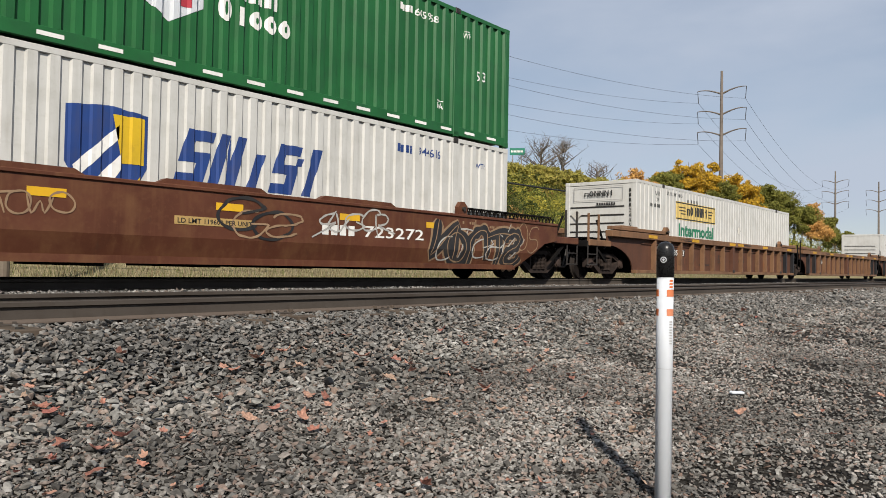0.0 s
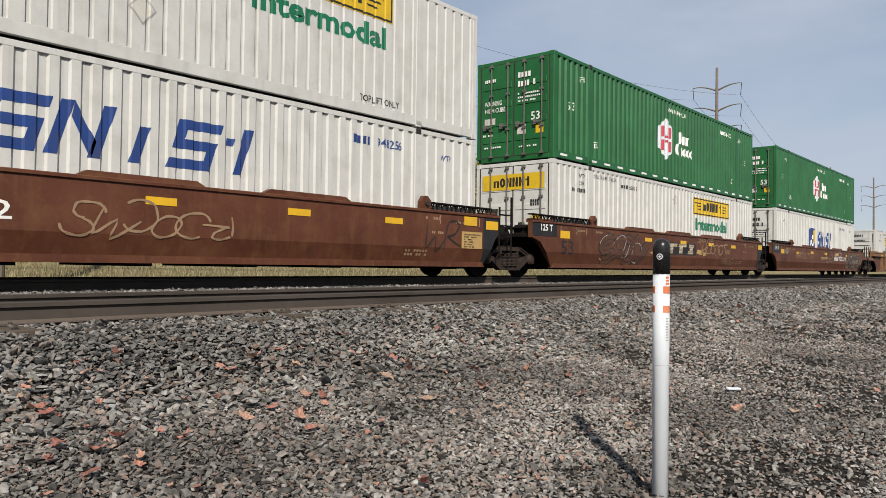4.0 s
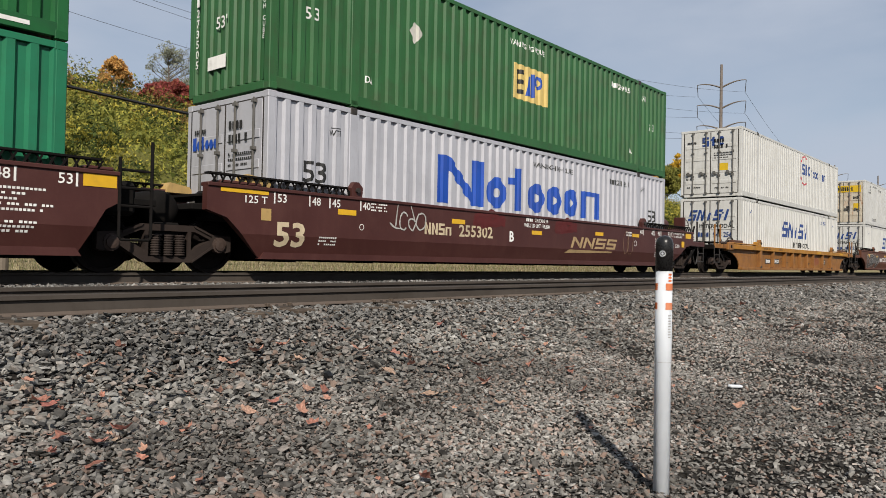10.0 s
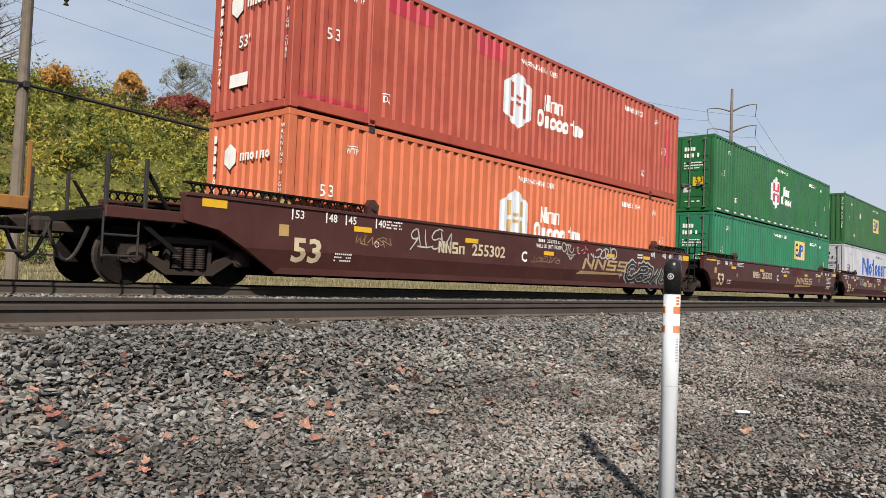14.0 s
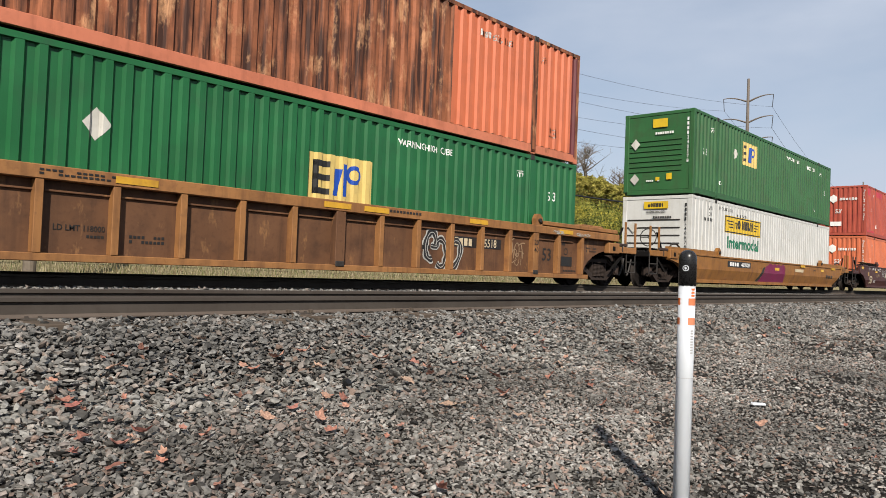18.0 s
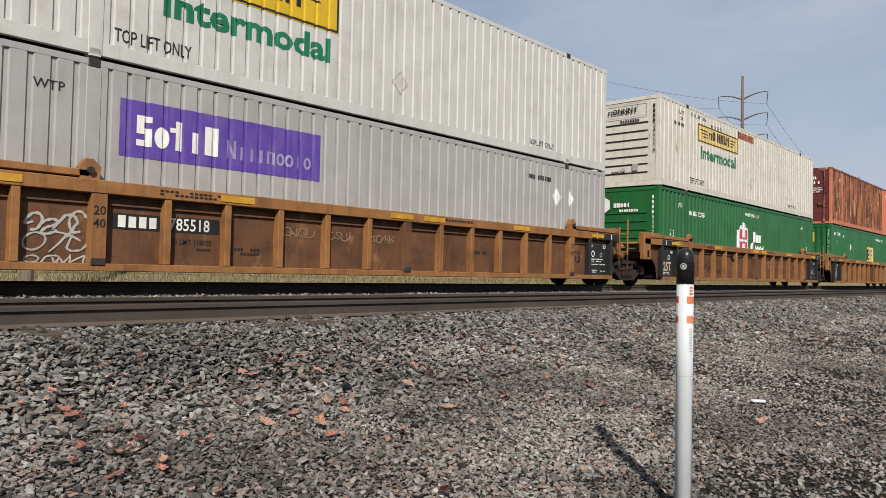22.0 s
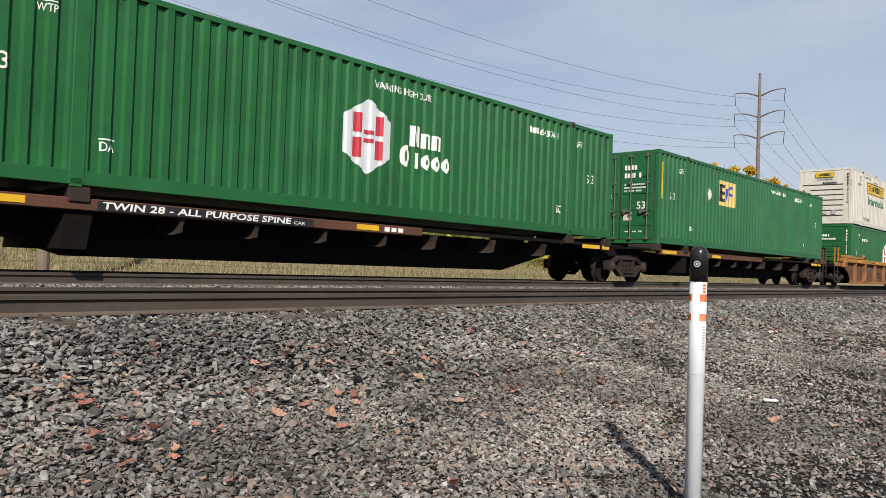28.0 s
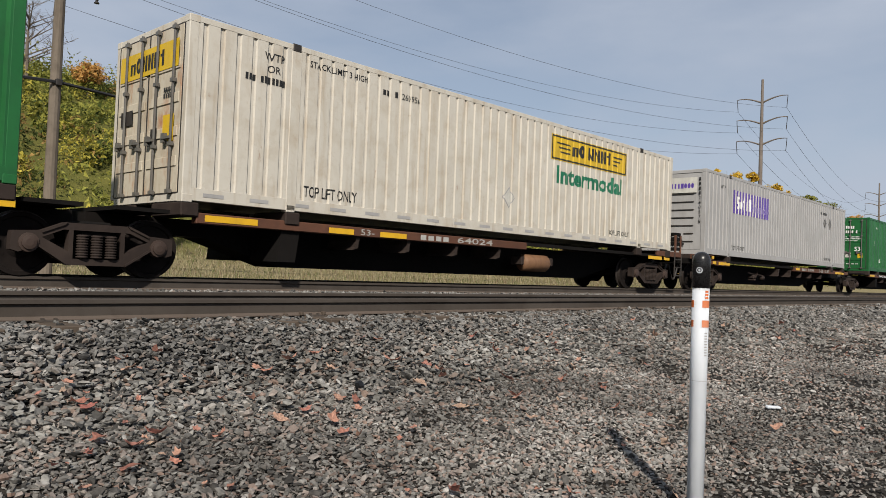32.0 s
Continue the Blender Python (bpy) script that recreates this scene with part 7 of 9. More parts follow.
    k = container("grey 53-foot container with a striped purple logo panel", -296.15, DECK, GREY, "groove", "ribs")
    purple_marks(k, True, (12.94, 13.70)), front_panel(k, purple=True)
    k = container("cream 53-foot container with rusty doors and a yellow logo panel", -314.78, DECK, CREAM, "groove", "door", door_mat=CREAM_DOOR)
    strip_marks(k, 9.62, 1.98), door_panel(k), dashes(k, GREY)
    container("green corrugated 53-foot container at the end of view", -333.2, DECK, GREEN_DEEP, "wide", "door")


def door_panel(c):
    """A yellow logo panel across both doors, stickers and small writing."""
    mark(c, "logo_panel", lambda bm: flat_poly(bm, [(-1.05, 2.12), (1.05, 2.12), (1.05, 2.56), (-1.05, 2.56)]), YELLOW, "yellow panel across the doors", end=True)
    w = mark(c, "logo", lambda bm: glyphs(bm, "nONNNt", -0.65, 2.2, 1.3, 0.26, 0.07), LETTER_BLACK, end=True)
    w.location.x = -0.004
    mark(c, "lettering", lambda bm: many_bars(bm, [(0.6, 1.75, 4, 0.3, 0.08), (0.6, 1.65, 4, 0.3, 0.08)]), LETTER_BLACK, end=True)
    mark(c, "sticker", lambda bm: (flat_rect(bm, 0.62, 0.98, 0.95, 1.38)), YELLOW, "yellow sticker", end=True)
    mark(c, "sticker", lambda bm: (flat_rect(bm, 0.2, 0.42, 0.95, 1.2), flat_rect(bm, -0.95, -0.5, 1.35, 1.6)), IRON, "dark sticker", end=True)


def swift_door(c):
    mark(c, "logo", lambda bm: glyphs(bm, "zNizt", -0.95, 1.95, 1.8, 0.45, 0.1, 0.3), LOGO_BLUE, "slanted navy logo shapes", end=True)
    mark(c, "lettering", lambda bm: flat_text(bm, "INTERMODAL", -0.45, 1.62, 0.17, 1.5), LETTER_BLACK, end=True)
    mark(c, "lettering", lambda bm: (bars(bm, -0.5, 1.25, 4, 0.5, 0.2), flat_text(bm, "948 256", 0.15, 1.25, 0.2, 0.8)), LOGO_BLUE, end=True)
    mark(c, "lettering", lambda bm: many_bars(bm, [(-1.0, 1.2, 5, 0.35, 0.06), (-1.0, 1.1, 5, 0.35, 0.06)]), LETTER_BLACK, end=True)


def front_marks(c, hexa=False, square=False):
    """Marks on a corrugated front wall."""
    def side_code(bm):
        upright(bm, "####" + ("631074" if hexa else "273505"), -1.03, 2.45, 0.15, 0.2)
        flat_text(bm, "53'", -0.35 if not square else 0.2, 1.3 if not square else 0.75, 0.22)
        if hexa:
            flat_poly(bm, [(-0.45 + 0.22 * math.sin(radians(a)), 2.15 + 0.25 * math.cos(radians(a))) for a in (0, 60, 120, 180, 240, 300)])
            glyphs(bm, "nnoino", -0.12, 2.05, 0.95, 0.2, 0.05)
        flat_rect(bm, -0.6, 0.0, 0.55, 0.8)
        upright(bm, "WARNING HIGH CUBE", 1.12, 2.55, 0.08, 0.105)
    mark(c, "lettering", side_code, LETTER, end=True)
    if not hexa:
        mark(c, "logo_panel", lambda bm: flat_rect(bm, -0.3, 0.5, 2.0, 2.5), YELLOW, end=True)
        w = mark(c, "logo_inset", lambda bm: (glyphs(bm, "znO", -0.2, 2.08, 0.6, 0.34, 0.08)), LOGO_BLUE, end=True)
        w.location.x = -0.004


def front_panel(c, square=False, hexa=False, purple=False, pale=False):
    """Marks on a front wall with level ribs."""
    dark = not (square or hexa)
    if square:
        mark(c, "logo_panel", lambda bm: flat_rect(bm, -0.2, 0.35, 2.35, 2.65), YELLOW, end=True)
    elif hexa:
        mark(c, "logo_hexagon", lambda bm: flat_poly(bm, [(-0.65 + 0.24 * math.sin(radians(a)), 2.35 + 0.27 * math.cos(radians(a))) for a in (0, 60, 120, 180, 240, 300)]), LETTER, end=True)
        mark(c, "logo", lambda bm: glyphs(bm, "nnooi", -0.3, 2.25, 0.6, 0.2, 0.05), LETTER, end=True)
    elif purple:
        mark(c, "logo_panel", lambda bm: flat_rect(bm, -1.05, 1.0, 2.1, 2.62), PALE, end=True)
        w = mark(c, "logo", lambda bm: glyphs(bm, "zoiNiiinooo", -0.45, 2.25, 1.35, 0.24, 0.06), LOGO_PURPLE, end=True)
        w.location.x = -0.004
    else:
        if pale:
            mark(c, "logo_frame", lambda bm: [flat_rect(bm, -0.95, 0.85, z_, z_ + 0.02) for z_ in (2.26, 2.70)] + [flat_rect(bm, x_, x_ + 0.02, 2.28, 2.70) for x_ in (-0.95, 0.83)], GREY, "thin grey frame", end=True)
        else:
            mark(c, "logo_panel", lambda bm: flat_rect(bm, -0.45, 0.45, 2.45, 2.7), YELLOW, end=True)
        w = mark(c, "logo", lambda bm: glyphs(bm, "nONNNt", -0.55 if pale else -0.3, 2.4 if pale else 2.5, 1.1 if pale else 0.6, 0.18 if pale else 0.14, 0.04), LETTER_BLACK, end=True)
        w.location.x = -0.004
        if not pale:
            mark(c, "lettering", lambda bm: flat_text(bm, "Intermodal", -0.35, 2.3, 0.12, 0.7), LETTER_BLACK, end=True)
    mark(c, "lettering", lambda bm: many_bars(bm, [(-0.1, 2.1 if not purple else 0.3, 8, 0.7, 0.09), (-0.4, 0.45, 7, 0.5, 0.06)]), LETTER_BLACK if dark else LETTER, end=True)
    mark(c, "placard", lambda bm: [flat_poly(bm, [(a, b), (a + 0.18, b + 0.2), (a, b + 0.4), (a - 0.18, b + 0.2)]) for a, b in ((-0.85, 1.6), (-0.85, 0.35))], PALE, "pale placard", end=True)
    mark(c, "sticker", lambda bm: (flat_rect(bm, 0.35, 0.55, 0.5, 0.72), flat_rect(bm, -0.05, 0.1, 0.48, 0.6)), YELLOW if not dark else GREY, end=True)

    def code(bm):
        upright(bm, "####" + {True: "523215", False: "240578"}[hexa], 1.05, 2.5, 0.11, 0.16)
    bm = bmesh.new()
    code(bm)
    to_end(bm, -0.004)
    part("lettering", bm, LETTER_BLACK if dark else LETTER, c)


def purple_marks(c, worn=False, spots=(13.71, 14.33)):
    if worn:   # the purple has gone from every second rib and shows pale stripes
        mark(c, "logo_panel", lambda bm: flat_rect(bm, 2.28, 5.87, 1.58, 2.42), PALE, "pale ground of a worn logo panel")
        w = mark(c, "logo_panel", lambda bm: [flat_rect(bm, 2.29 + 0.275 * i, 2.29 + 0.275 * i + 0.17, 1.585, 2.415) for i in range(13)], LOGO_PURPLE, "faded purple stripes left of the panel")
        w.location.y = -0.003
    else:
        mark(c, "logo_panel", lambda bm: flat_rect(bm, 2.37, 6.02, 1.58, 2.42), LOGO_PURPLE, "faded purple logo panel")
    w = mark(c, "logo", lambda bm: glyphs(bm, "zotiN", 2.62, 1.76, 1.38, 0.45, 0.115), LETTER, "white logo shapes")
    w.location.y = -0.006
    w = mark(c, "logo", lambda bm: glyphs(bm, "Niiinooio", 4.12, 1.76, 1.72, 0.30, 0.045), LOGO_LILAC, "faded lilac logo shapes")
    w.location.y = -0.006

    def small(bm):
        flat_text(bm, "TOP LIFT ONLY", 2.25, 0.27, 0.14, 1.2)
        flat_text(bm, "TOP LIFT ONLY", 12.75, 0.27, 0.14, 1.2)
        bars(bm, 12.46 if not worn else 12.2, 2.36, 10, 1.0, 0.12, 3)
        flat_text(bm, "WTP", 1.2, 2.35, 0.13)
    mark(c, "lettering", small, LETTER_BLACK)
    for x in spots:
        diamond(c, x, 2.0, *((RODS, LETTER_BLACK) if worn else (LETTER, PALE)))


def rust_ends(c):
    """The rusted box keeps its orange paint over its last third."""
    mark(c, "paint_remnant", lambda bm: flat_rect(bm, 11.1, 14.05, 0.24, HIGH - 0.1), ORANGE, "remaining bright orange paint")
    mark(c, "paint_remnant", lambda bm: flat_rect(bm, 14.27, 16.02, 0.24, HIGH - 0.1), ORANGE, "remaining bright orange paint")


build_train()

# ---- ground and tracks ----
NEAR_TRACK, NEAR_TOP, FAR_TOP = -4.6, -0.072, 0.0
POST_AT = Vector((3.68, -10.29, -0.9))
ROUGH = [(-400.0, -1.6), (-60, -1.3), (-20.0, -1.05), (-12.0, -0.97), (-10.0, -0.90), (-8.6, -0.80), (-7.55, -0.68), (-6.95, -0.55), (-6.2, -0.36), (-5.75, -0.325), (-5.4, -0.31), (-3.3, -0.28), (-2.2, -0.24), (-1.85, -0.20), (1.7, -0.20), (2.6, -0.38), (4.0, -0.50), (10.0, -0.45), (13.0, -0.12), (16.0, 0.8), (24.0, 5.6), (34.0, 10.2), (46.0, 12.4), (90.0, 12.6), (400, 14.0)]
GY, GZ = [p[0] for p in ROUGH], [p[1] for p in ROUGH]


def ground_z(x, y):
    z = float(np.interp(y, GY, GZ))
    if y > 14:
        f = min(1.0, (y - 14) / 16)
        z += f * (1.6 * noise.noise(Vector((x * 0.05, y * 0.05, 3.0))) + 0.5 * noise.noise(Vector((x * 0.2, y * 0.2, 7.0))))
        if x > 45:
            z *= max(0.35, 1.0 - (x - 45) / 260.0)
    elif y < -6.9:
        f = min(1.0, (-6.9 - y) / 1.0)
        z += f * (0.05 * noise.noise(Vector((x * 0.6, y * 0.6, 1.0))) + 0.02 * noise.noise(Vector((x * 2.5, y * 2.5, 2.0))))
    return z


def ground_material():
    m, nt, bsdf = nodes_of("ground")
    N, L = nt.nodes.new, nt.links.new
    co = N("ShaderNodeTexCoord")
    sep = N("ShaderNodeSeparateXYZ")
    L(co.outputs["Object"], sep.inputs[0])

    def noise_of(scale, detail, rough=0.6):
        n = N("ShaderNodeTexNoise")
        n.inputs["Scale"].default_value, n.inputs["Detail"].default_value, n.inputs["Roughness"].default_value = scale, detail, rough
        L(co.outputs["Object"], n.inputs["Vector"])
        return n.outputs["Fac"]

    def rng(v, a, b, lo=0.0, hi=1.0):
        r = N("ShaderNodeMapRange")
        r.inputs["From Min"].default_value, r.inputs["From Max"].default_value = a, b
        r.inputs["To Min"].default_value, r.inputs["To Max"].default_value = lo, hi
        L(v, r.inputs["Value"])
        return r.outputs["Result"]

    def mixed(a, b, fac):
        x = N("ShaderNodeMix")
        x.data_type = "RGBA"
        for key, v in (("A", a), ("B", b)):
            if isinstance(v, tuple):
                x.inputs[key].default_value = v
            else:
                L(v, x.inputs[key])
        L(fac, x.inputs["Factor"])
        return x.outputs["Result"]
    vor = N("ShaderNodeTexVoronoi")
    vor.inputs["Scale"].default_value = 24.0
    L(co.outputs["Object"], vor.inputs["Vector"])
    cell = N("ShaderNodeSeparateColor")
    L(vor.outputs["Color"], cell.inputs[0])
    # Cells darken towards their rims: shade between stones is put into the colour.
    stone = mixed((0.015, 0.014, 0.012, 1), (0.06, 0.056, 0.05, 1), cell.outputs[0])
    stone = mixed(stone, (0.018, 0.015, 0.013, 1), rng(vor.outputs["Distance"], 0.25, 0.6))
    # Real dirt, kept extra dark so that gaps between loose stones look shaded.
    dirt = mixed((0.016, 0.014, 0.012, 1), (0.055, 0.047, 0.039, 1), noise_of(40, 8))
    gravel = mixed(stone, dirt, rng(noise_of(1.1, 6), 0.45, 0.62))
    # Near black under the ballast: shade in its gaps, painted on the sheet.
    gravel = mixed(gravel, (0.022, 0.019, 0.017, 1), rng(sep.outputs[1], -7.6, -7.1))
    grass = mixed((0.08, 0.075, 0.035, 1), (0.34, 0.28, 0.16, 1), noise_of(5, 8))
    hill = mixed((0.04, 0.055, 0.014, 1), (0.17, 0.15, 0.04, 1), noise_of(1.5, 8))
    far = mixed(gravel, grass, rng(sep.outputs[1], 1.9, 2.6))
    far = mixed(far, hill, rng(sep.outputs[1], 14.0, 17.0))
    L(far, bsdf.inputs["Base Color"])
    bsdf.inputs["Roughness"].default_value = 0.95
    bsdf.inputs["Specular IOR Level"].default_value = 0.1
    b = N("ShaderNodeBump")
    b.inputs["Strength"].default_value, b.inputs["Distance"].default_value = 0.8, 0.03
    h = N("ShaderNodeMath")
    h.operation = "SUBTRACT"
    L(noise_of(60, 6), h.inputs[0])
    L(vor.outputs["Distance"], h.inputs[1])
    L(h.outputs[0], b.inputs["Height"])
    L(b.outputs["Normal"], bsdf.inputs["Normal"])
    return m


def sheet(name, xs, ys, zf, mat):
    verts = [(x, y, zf(x, y)) for x in xs for y in ys]
    n = len(ys)
    faces = [(i * n + j, (i + 1) * n + j, (i + 1) * n + j + 1, i * n + j + 1) for i in range(len(xs) - 1) for j in range(n - 1)]
    me = bpy.data.meshes.new(name)
    me.from_pydata(verts, [], faces)
    me.materials.append(mat)
    for p in me.polygons:
        p.use_smooth = True
    return new(name, me)


def steps(*runs):
    out = []
    for a, b, s in runs:
        n = max(1, int(round((b - a) / s)))
        out += [a + (b - a) * i / n for i in range(n)]
    return out + [runs[-1][1]]


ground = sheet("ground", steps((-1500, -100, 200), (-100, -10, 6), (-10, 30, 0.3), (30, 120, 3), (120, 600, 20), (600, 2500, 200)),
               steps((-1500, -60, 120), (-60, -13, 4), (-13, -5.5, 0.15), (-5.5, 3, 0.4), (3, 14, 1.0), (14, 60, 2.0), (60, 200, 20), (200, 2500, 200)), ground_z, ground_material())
tagged(ground, "grey gravel ground with brown dirt, dry grass and a shrubby hillside", kind="structure")

RAIL_OUT = [(-0.076, -0.175), (0.076, -0.175), (0.076, -0.165), (0.012, -0.145), (0.009, -0.050), (0.037, -0.040), (0.037, -0.006), (0.030, 0.0), (-0.030, 0.0), (-0.037, -0.006), (-0.037, -0.040), (-0.009, -0.050), (-0.012, -0.145), (-0.076, -0.165)]


def track(name, yc, top, label):
    t = empty(name)
    tagged(t, label, "railway track", kind="structure")
    t.location = (0, yc, top - 0.18)
    for s in (-1, 1):
        bm = bmesh.new()
        a = [bm.verts.new((-120, s * 0.7545 + y, 0.18 + z)) for y, z in RAIL_OUT]
        b = [bm.verts.new((900, s * 0.7545 + y, 0.18 + z)) for y, z in RAIL_OUT]
        n = len(a)
        for i in range(n):
            f = bm.faces.new((a[i], a[(i + 1) % n], b[(i + 1) % n], b[i]))
            hs = (RAIL_OUT[i][1], RAIL_OUT[(i + 1) % n][1])
            f.material_index = 1 if min(hs) >= -0.007 else 2 if max(hs) < -0.14 else 0
        bmesh.ops.recalc_face_normals(bm, faces=bm.faces)
        ob = part("rail", bm, RAIL_SIDE, t)
        ob.data.materials.append(RAIL_TOP)
        ob.data.materials.append(RAIL_FOOT)
    tie = bpy.data.meshes.new("tie")
    bm = bmesh.new()
    box(bm, -0.115, 0.115, -1.30, 1.30, -0.17, 0.0, 0.01)
    bm.to_mesh(tie)
    bm.free()
    tie.materials.append(TIE)
    plate = bpy.data.meshes.new("tie_plate")
    bm = bmesh.new()
    box(bm, -0.09, 0.09, -0.15, 0.15, 0.0, 0.012, 0.003)
    for sy in (-0.095, 0.095):
        for sx in (-0.05, 0.05):
            box(bm, sx - 0.012, sx + 0.012, sy - 0.012, sy + 0.012, 0.01, 0.03)
    bm.to_mesh(plate)
    bm.free()
    plate.materials.append(RAIL_SIDE)
    anchor = bpy.data.meshes.new("rail_anchor")
    bm = bmesh.new()
    box(bm, -0.02, 0.02, -0.10, -0.05, -0.01, 0.03, 0.006)
    bm.to_mesh(anchor)
    bm.free()
    anchor.materials.append(TIE)
    rng = random.Random(3)
    for i in range(110):
        x = -1.5 + i * 0.53 + rng.uniform(-0.03, 0.03)
        tt = hang("tie", tie, t, at=pose(x, rng.uniform(-0.03, 0.03), rng.uniform(-0.03, 0.0), 0, 0, rng.uniform(-0.6, 0.6)))
        if i < 50 and yc < -1:
            hang("tie_plate", plate, tt, at=pose(0, -0.7545, 0.0))
            for sx in (-1, 1):
                if rng.random() < 0.45:
                    hang("rail_anchor", anchor, tt, at=pose(sx * rng.uniform(0.13, 0.17), -0.7545, 0.015))
    return t


track("railway_track_1", 0.0, FAR_TOP, "railway track with rusty rails under the train")
track("railway_track_2", NEAR_TRACK, NEAR_TOP, "empty railway track with worn brown rails on gravel")

# ---- loose stones, leaves, grass: one mesh each ----


def stone_shapes(rng, k, fine=False):
    """k angular stones about one unit across: 12 corners, 20 triangles, each cut flat on a few sides."""
    g = (1 + 5 ** 0.5) / 2
    ico = np.array([(-1, g, 0), (1, g, 0), (-1, -g, 0), (1, -g, 0), (0, -1, g), (0, 1, g), (0, -1, -g), (0, 1, -g), (g, 0, -1), (g, 0, 1), (-g, 0, -1), (-g, 0, 1)]) / 3.8
    tris = np.array([(0, 11, 5), (0, 5, 1), (0, 1, 7), (0, 7, 10), (0, 10, 11), (1, 5, 9), (5, 11, 4), (11, 10, 2), (10, 7, 6), (7, 1, 8), (3, 9, 4), (3, 4, 2), (3, 2, 6), (3, 6, 8), (3, 8, 9), (4, 9, 5), (2, 4, 11), (6, 2, 10), (8, 6, 7), (9, 8, 1)])
    if fine:   # small gravel: 8 corners, 12 triangles
        ico = np.array([(a, b, c) for a in (-1, 1) for b in (-1, 1) for c in (-1, 1)]) * 0.36
        tris = np.array([(0, 1, 3), (0, 3, 2), (4, 6, 7), (4, 7, 5), (0, 4, 5), (0, 5, 1), (2, 3, 7), (2, 7, 6), (0, 2, 6), (0, 6, 4), (1, 5, 7), (1, 7, 3)])
    out = []
    for i in range(k):
        v = ico + rng.uniform(-0.10, 0.10, ico.shape)
        for c in range(6):
            n = rng.normal(size=3)
            n /= np.linalg.norm(n)
            v -= np.maximum(0, v @ n - rng.uniform(0.16, 0.33))[:, None] * n
        out.append(v * np.array([rng.uniform(1.1, 1.7), rng.uniform(0.8, 1.2), rng.uniform(0.40, 0.80)]))
    return out, tris


def bulk(name, verts, faces, mat, label, category):
    me = bpy.data.meshes.new(name)
    nv, nf, w = len(verts), len(faces), faces.shape[1]
    me.vertices.add(nv)
    me.vertices.foreach_set("co", np.ascontiguousarray(verts, np.float32).ravel())
    me.loops.add(nf * w)
    me.loops.foreach_set("vertex_index", np.ascontiguousarray(faces, np.int32).ravel())
    me.polygons.add(nf)
    me.polygons.foreach_set("loop_start", np.arange(0, nf * w, w, dtype=np.int32))
    me.update(calc_edges=True)
    me.validate()
    me.shade_flat()
    me.materials.append(mat)
    return tagged(new(name, me), label, category, kind="stuff")


def lying(rng, n, tilt):
    """n turning matrices for flat pieces at rest: any heading, a little tilt."""
    a, p, r = rng.uniform(0, 6.283, n), rng.normal(0, tilt, n), rng.normal(0, tilt, n)
    ca, sa, cp, sp, cr, sr = np.cos(a), np.sin(a), np.cos(p), np.sin(p), np.cos(r), np.sin(r)
    return np.stack([np.stack([ca * cp, ca * sp * sr - sa * cr, ca * sp * cr + sa * sr], -1),
                     np.stack([sa * cp, sa * sp * sr + ca * cr, sa * sp * cr - ca * sr], -1),
                     np.stack([-sp, cp * sr, cp * cr], -1)], 1)


def ground_many(x, y):
    z = np.interp(y, GY, GZ)
    for i in np.nonzero((y > 14) | (y < -6.9))[0]:
        z[i] = ground_z(float(x[i]), float(y[i]))
    return z


def place(rng, shapes, tris, x, y, z, size):
    n = len(x)
    pick = rng.integers(0, len(shapes), n)
    S = np.array(shapes)[pick] * size[:, None, None]
    V = np.einsum("nij,nkj->nki", lying(rng, n, 0.35), S) + np.stack([x, y, z], -1)[:, None, :]
    k = S.shape[1]
    F = tris[None] + (np.arange(n) * k)[:, None, None]
    return V.reshape(-1, 3), F.reshape(-1, 3)


def in_view(x, y, pad=2.0):
    """Keeps the wedge of ground that lies before the place where one stands."""
    a = np.degrees(np.arctan2(x, y + 11.93))
    return (a > 49 - 31 - 3 - pad) & (a < 49 + 31 + 3 + pad)


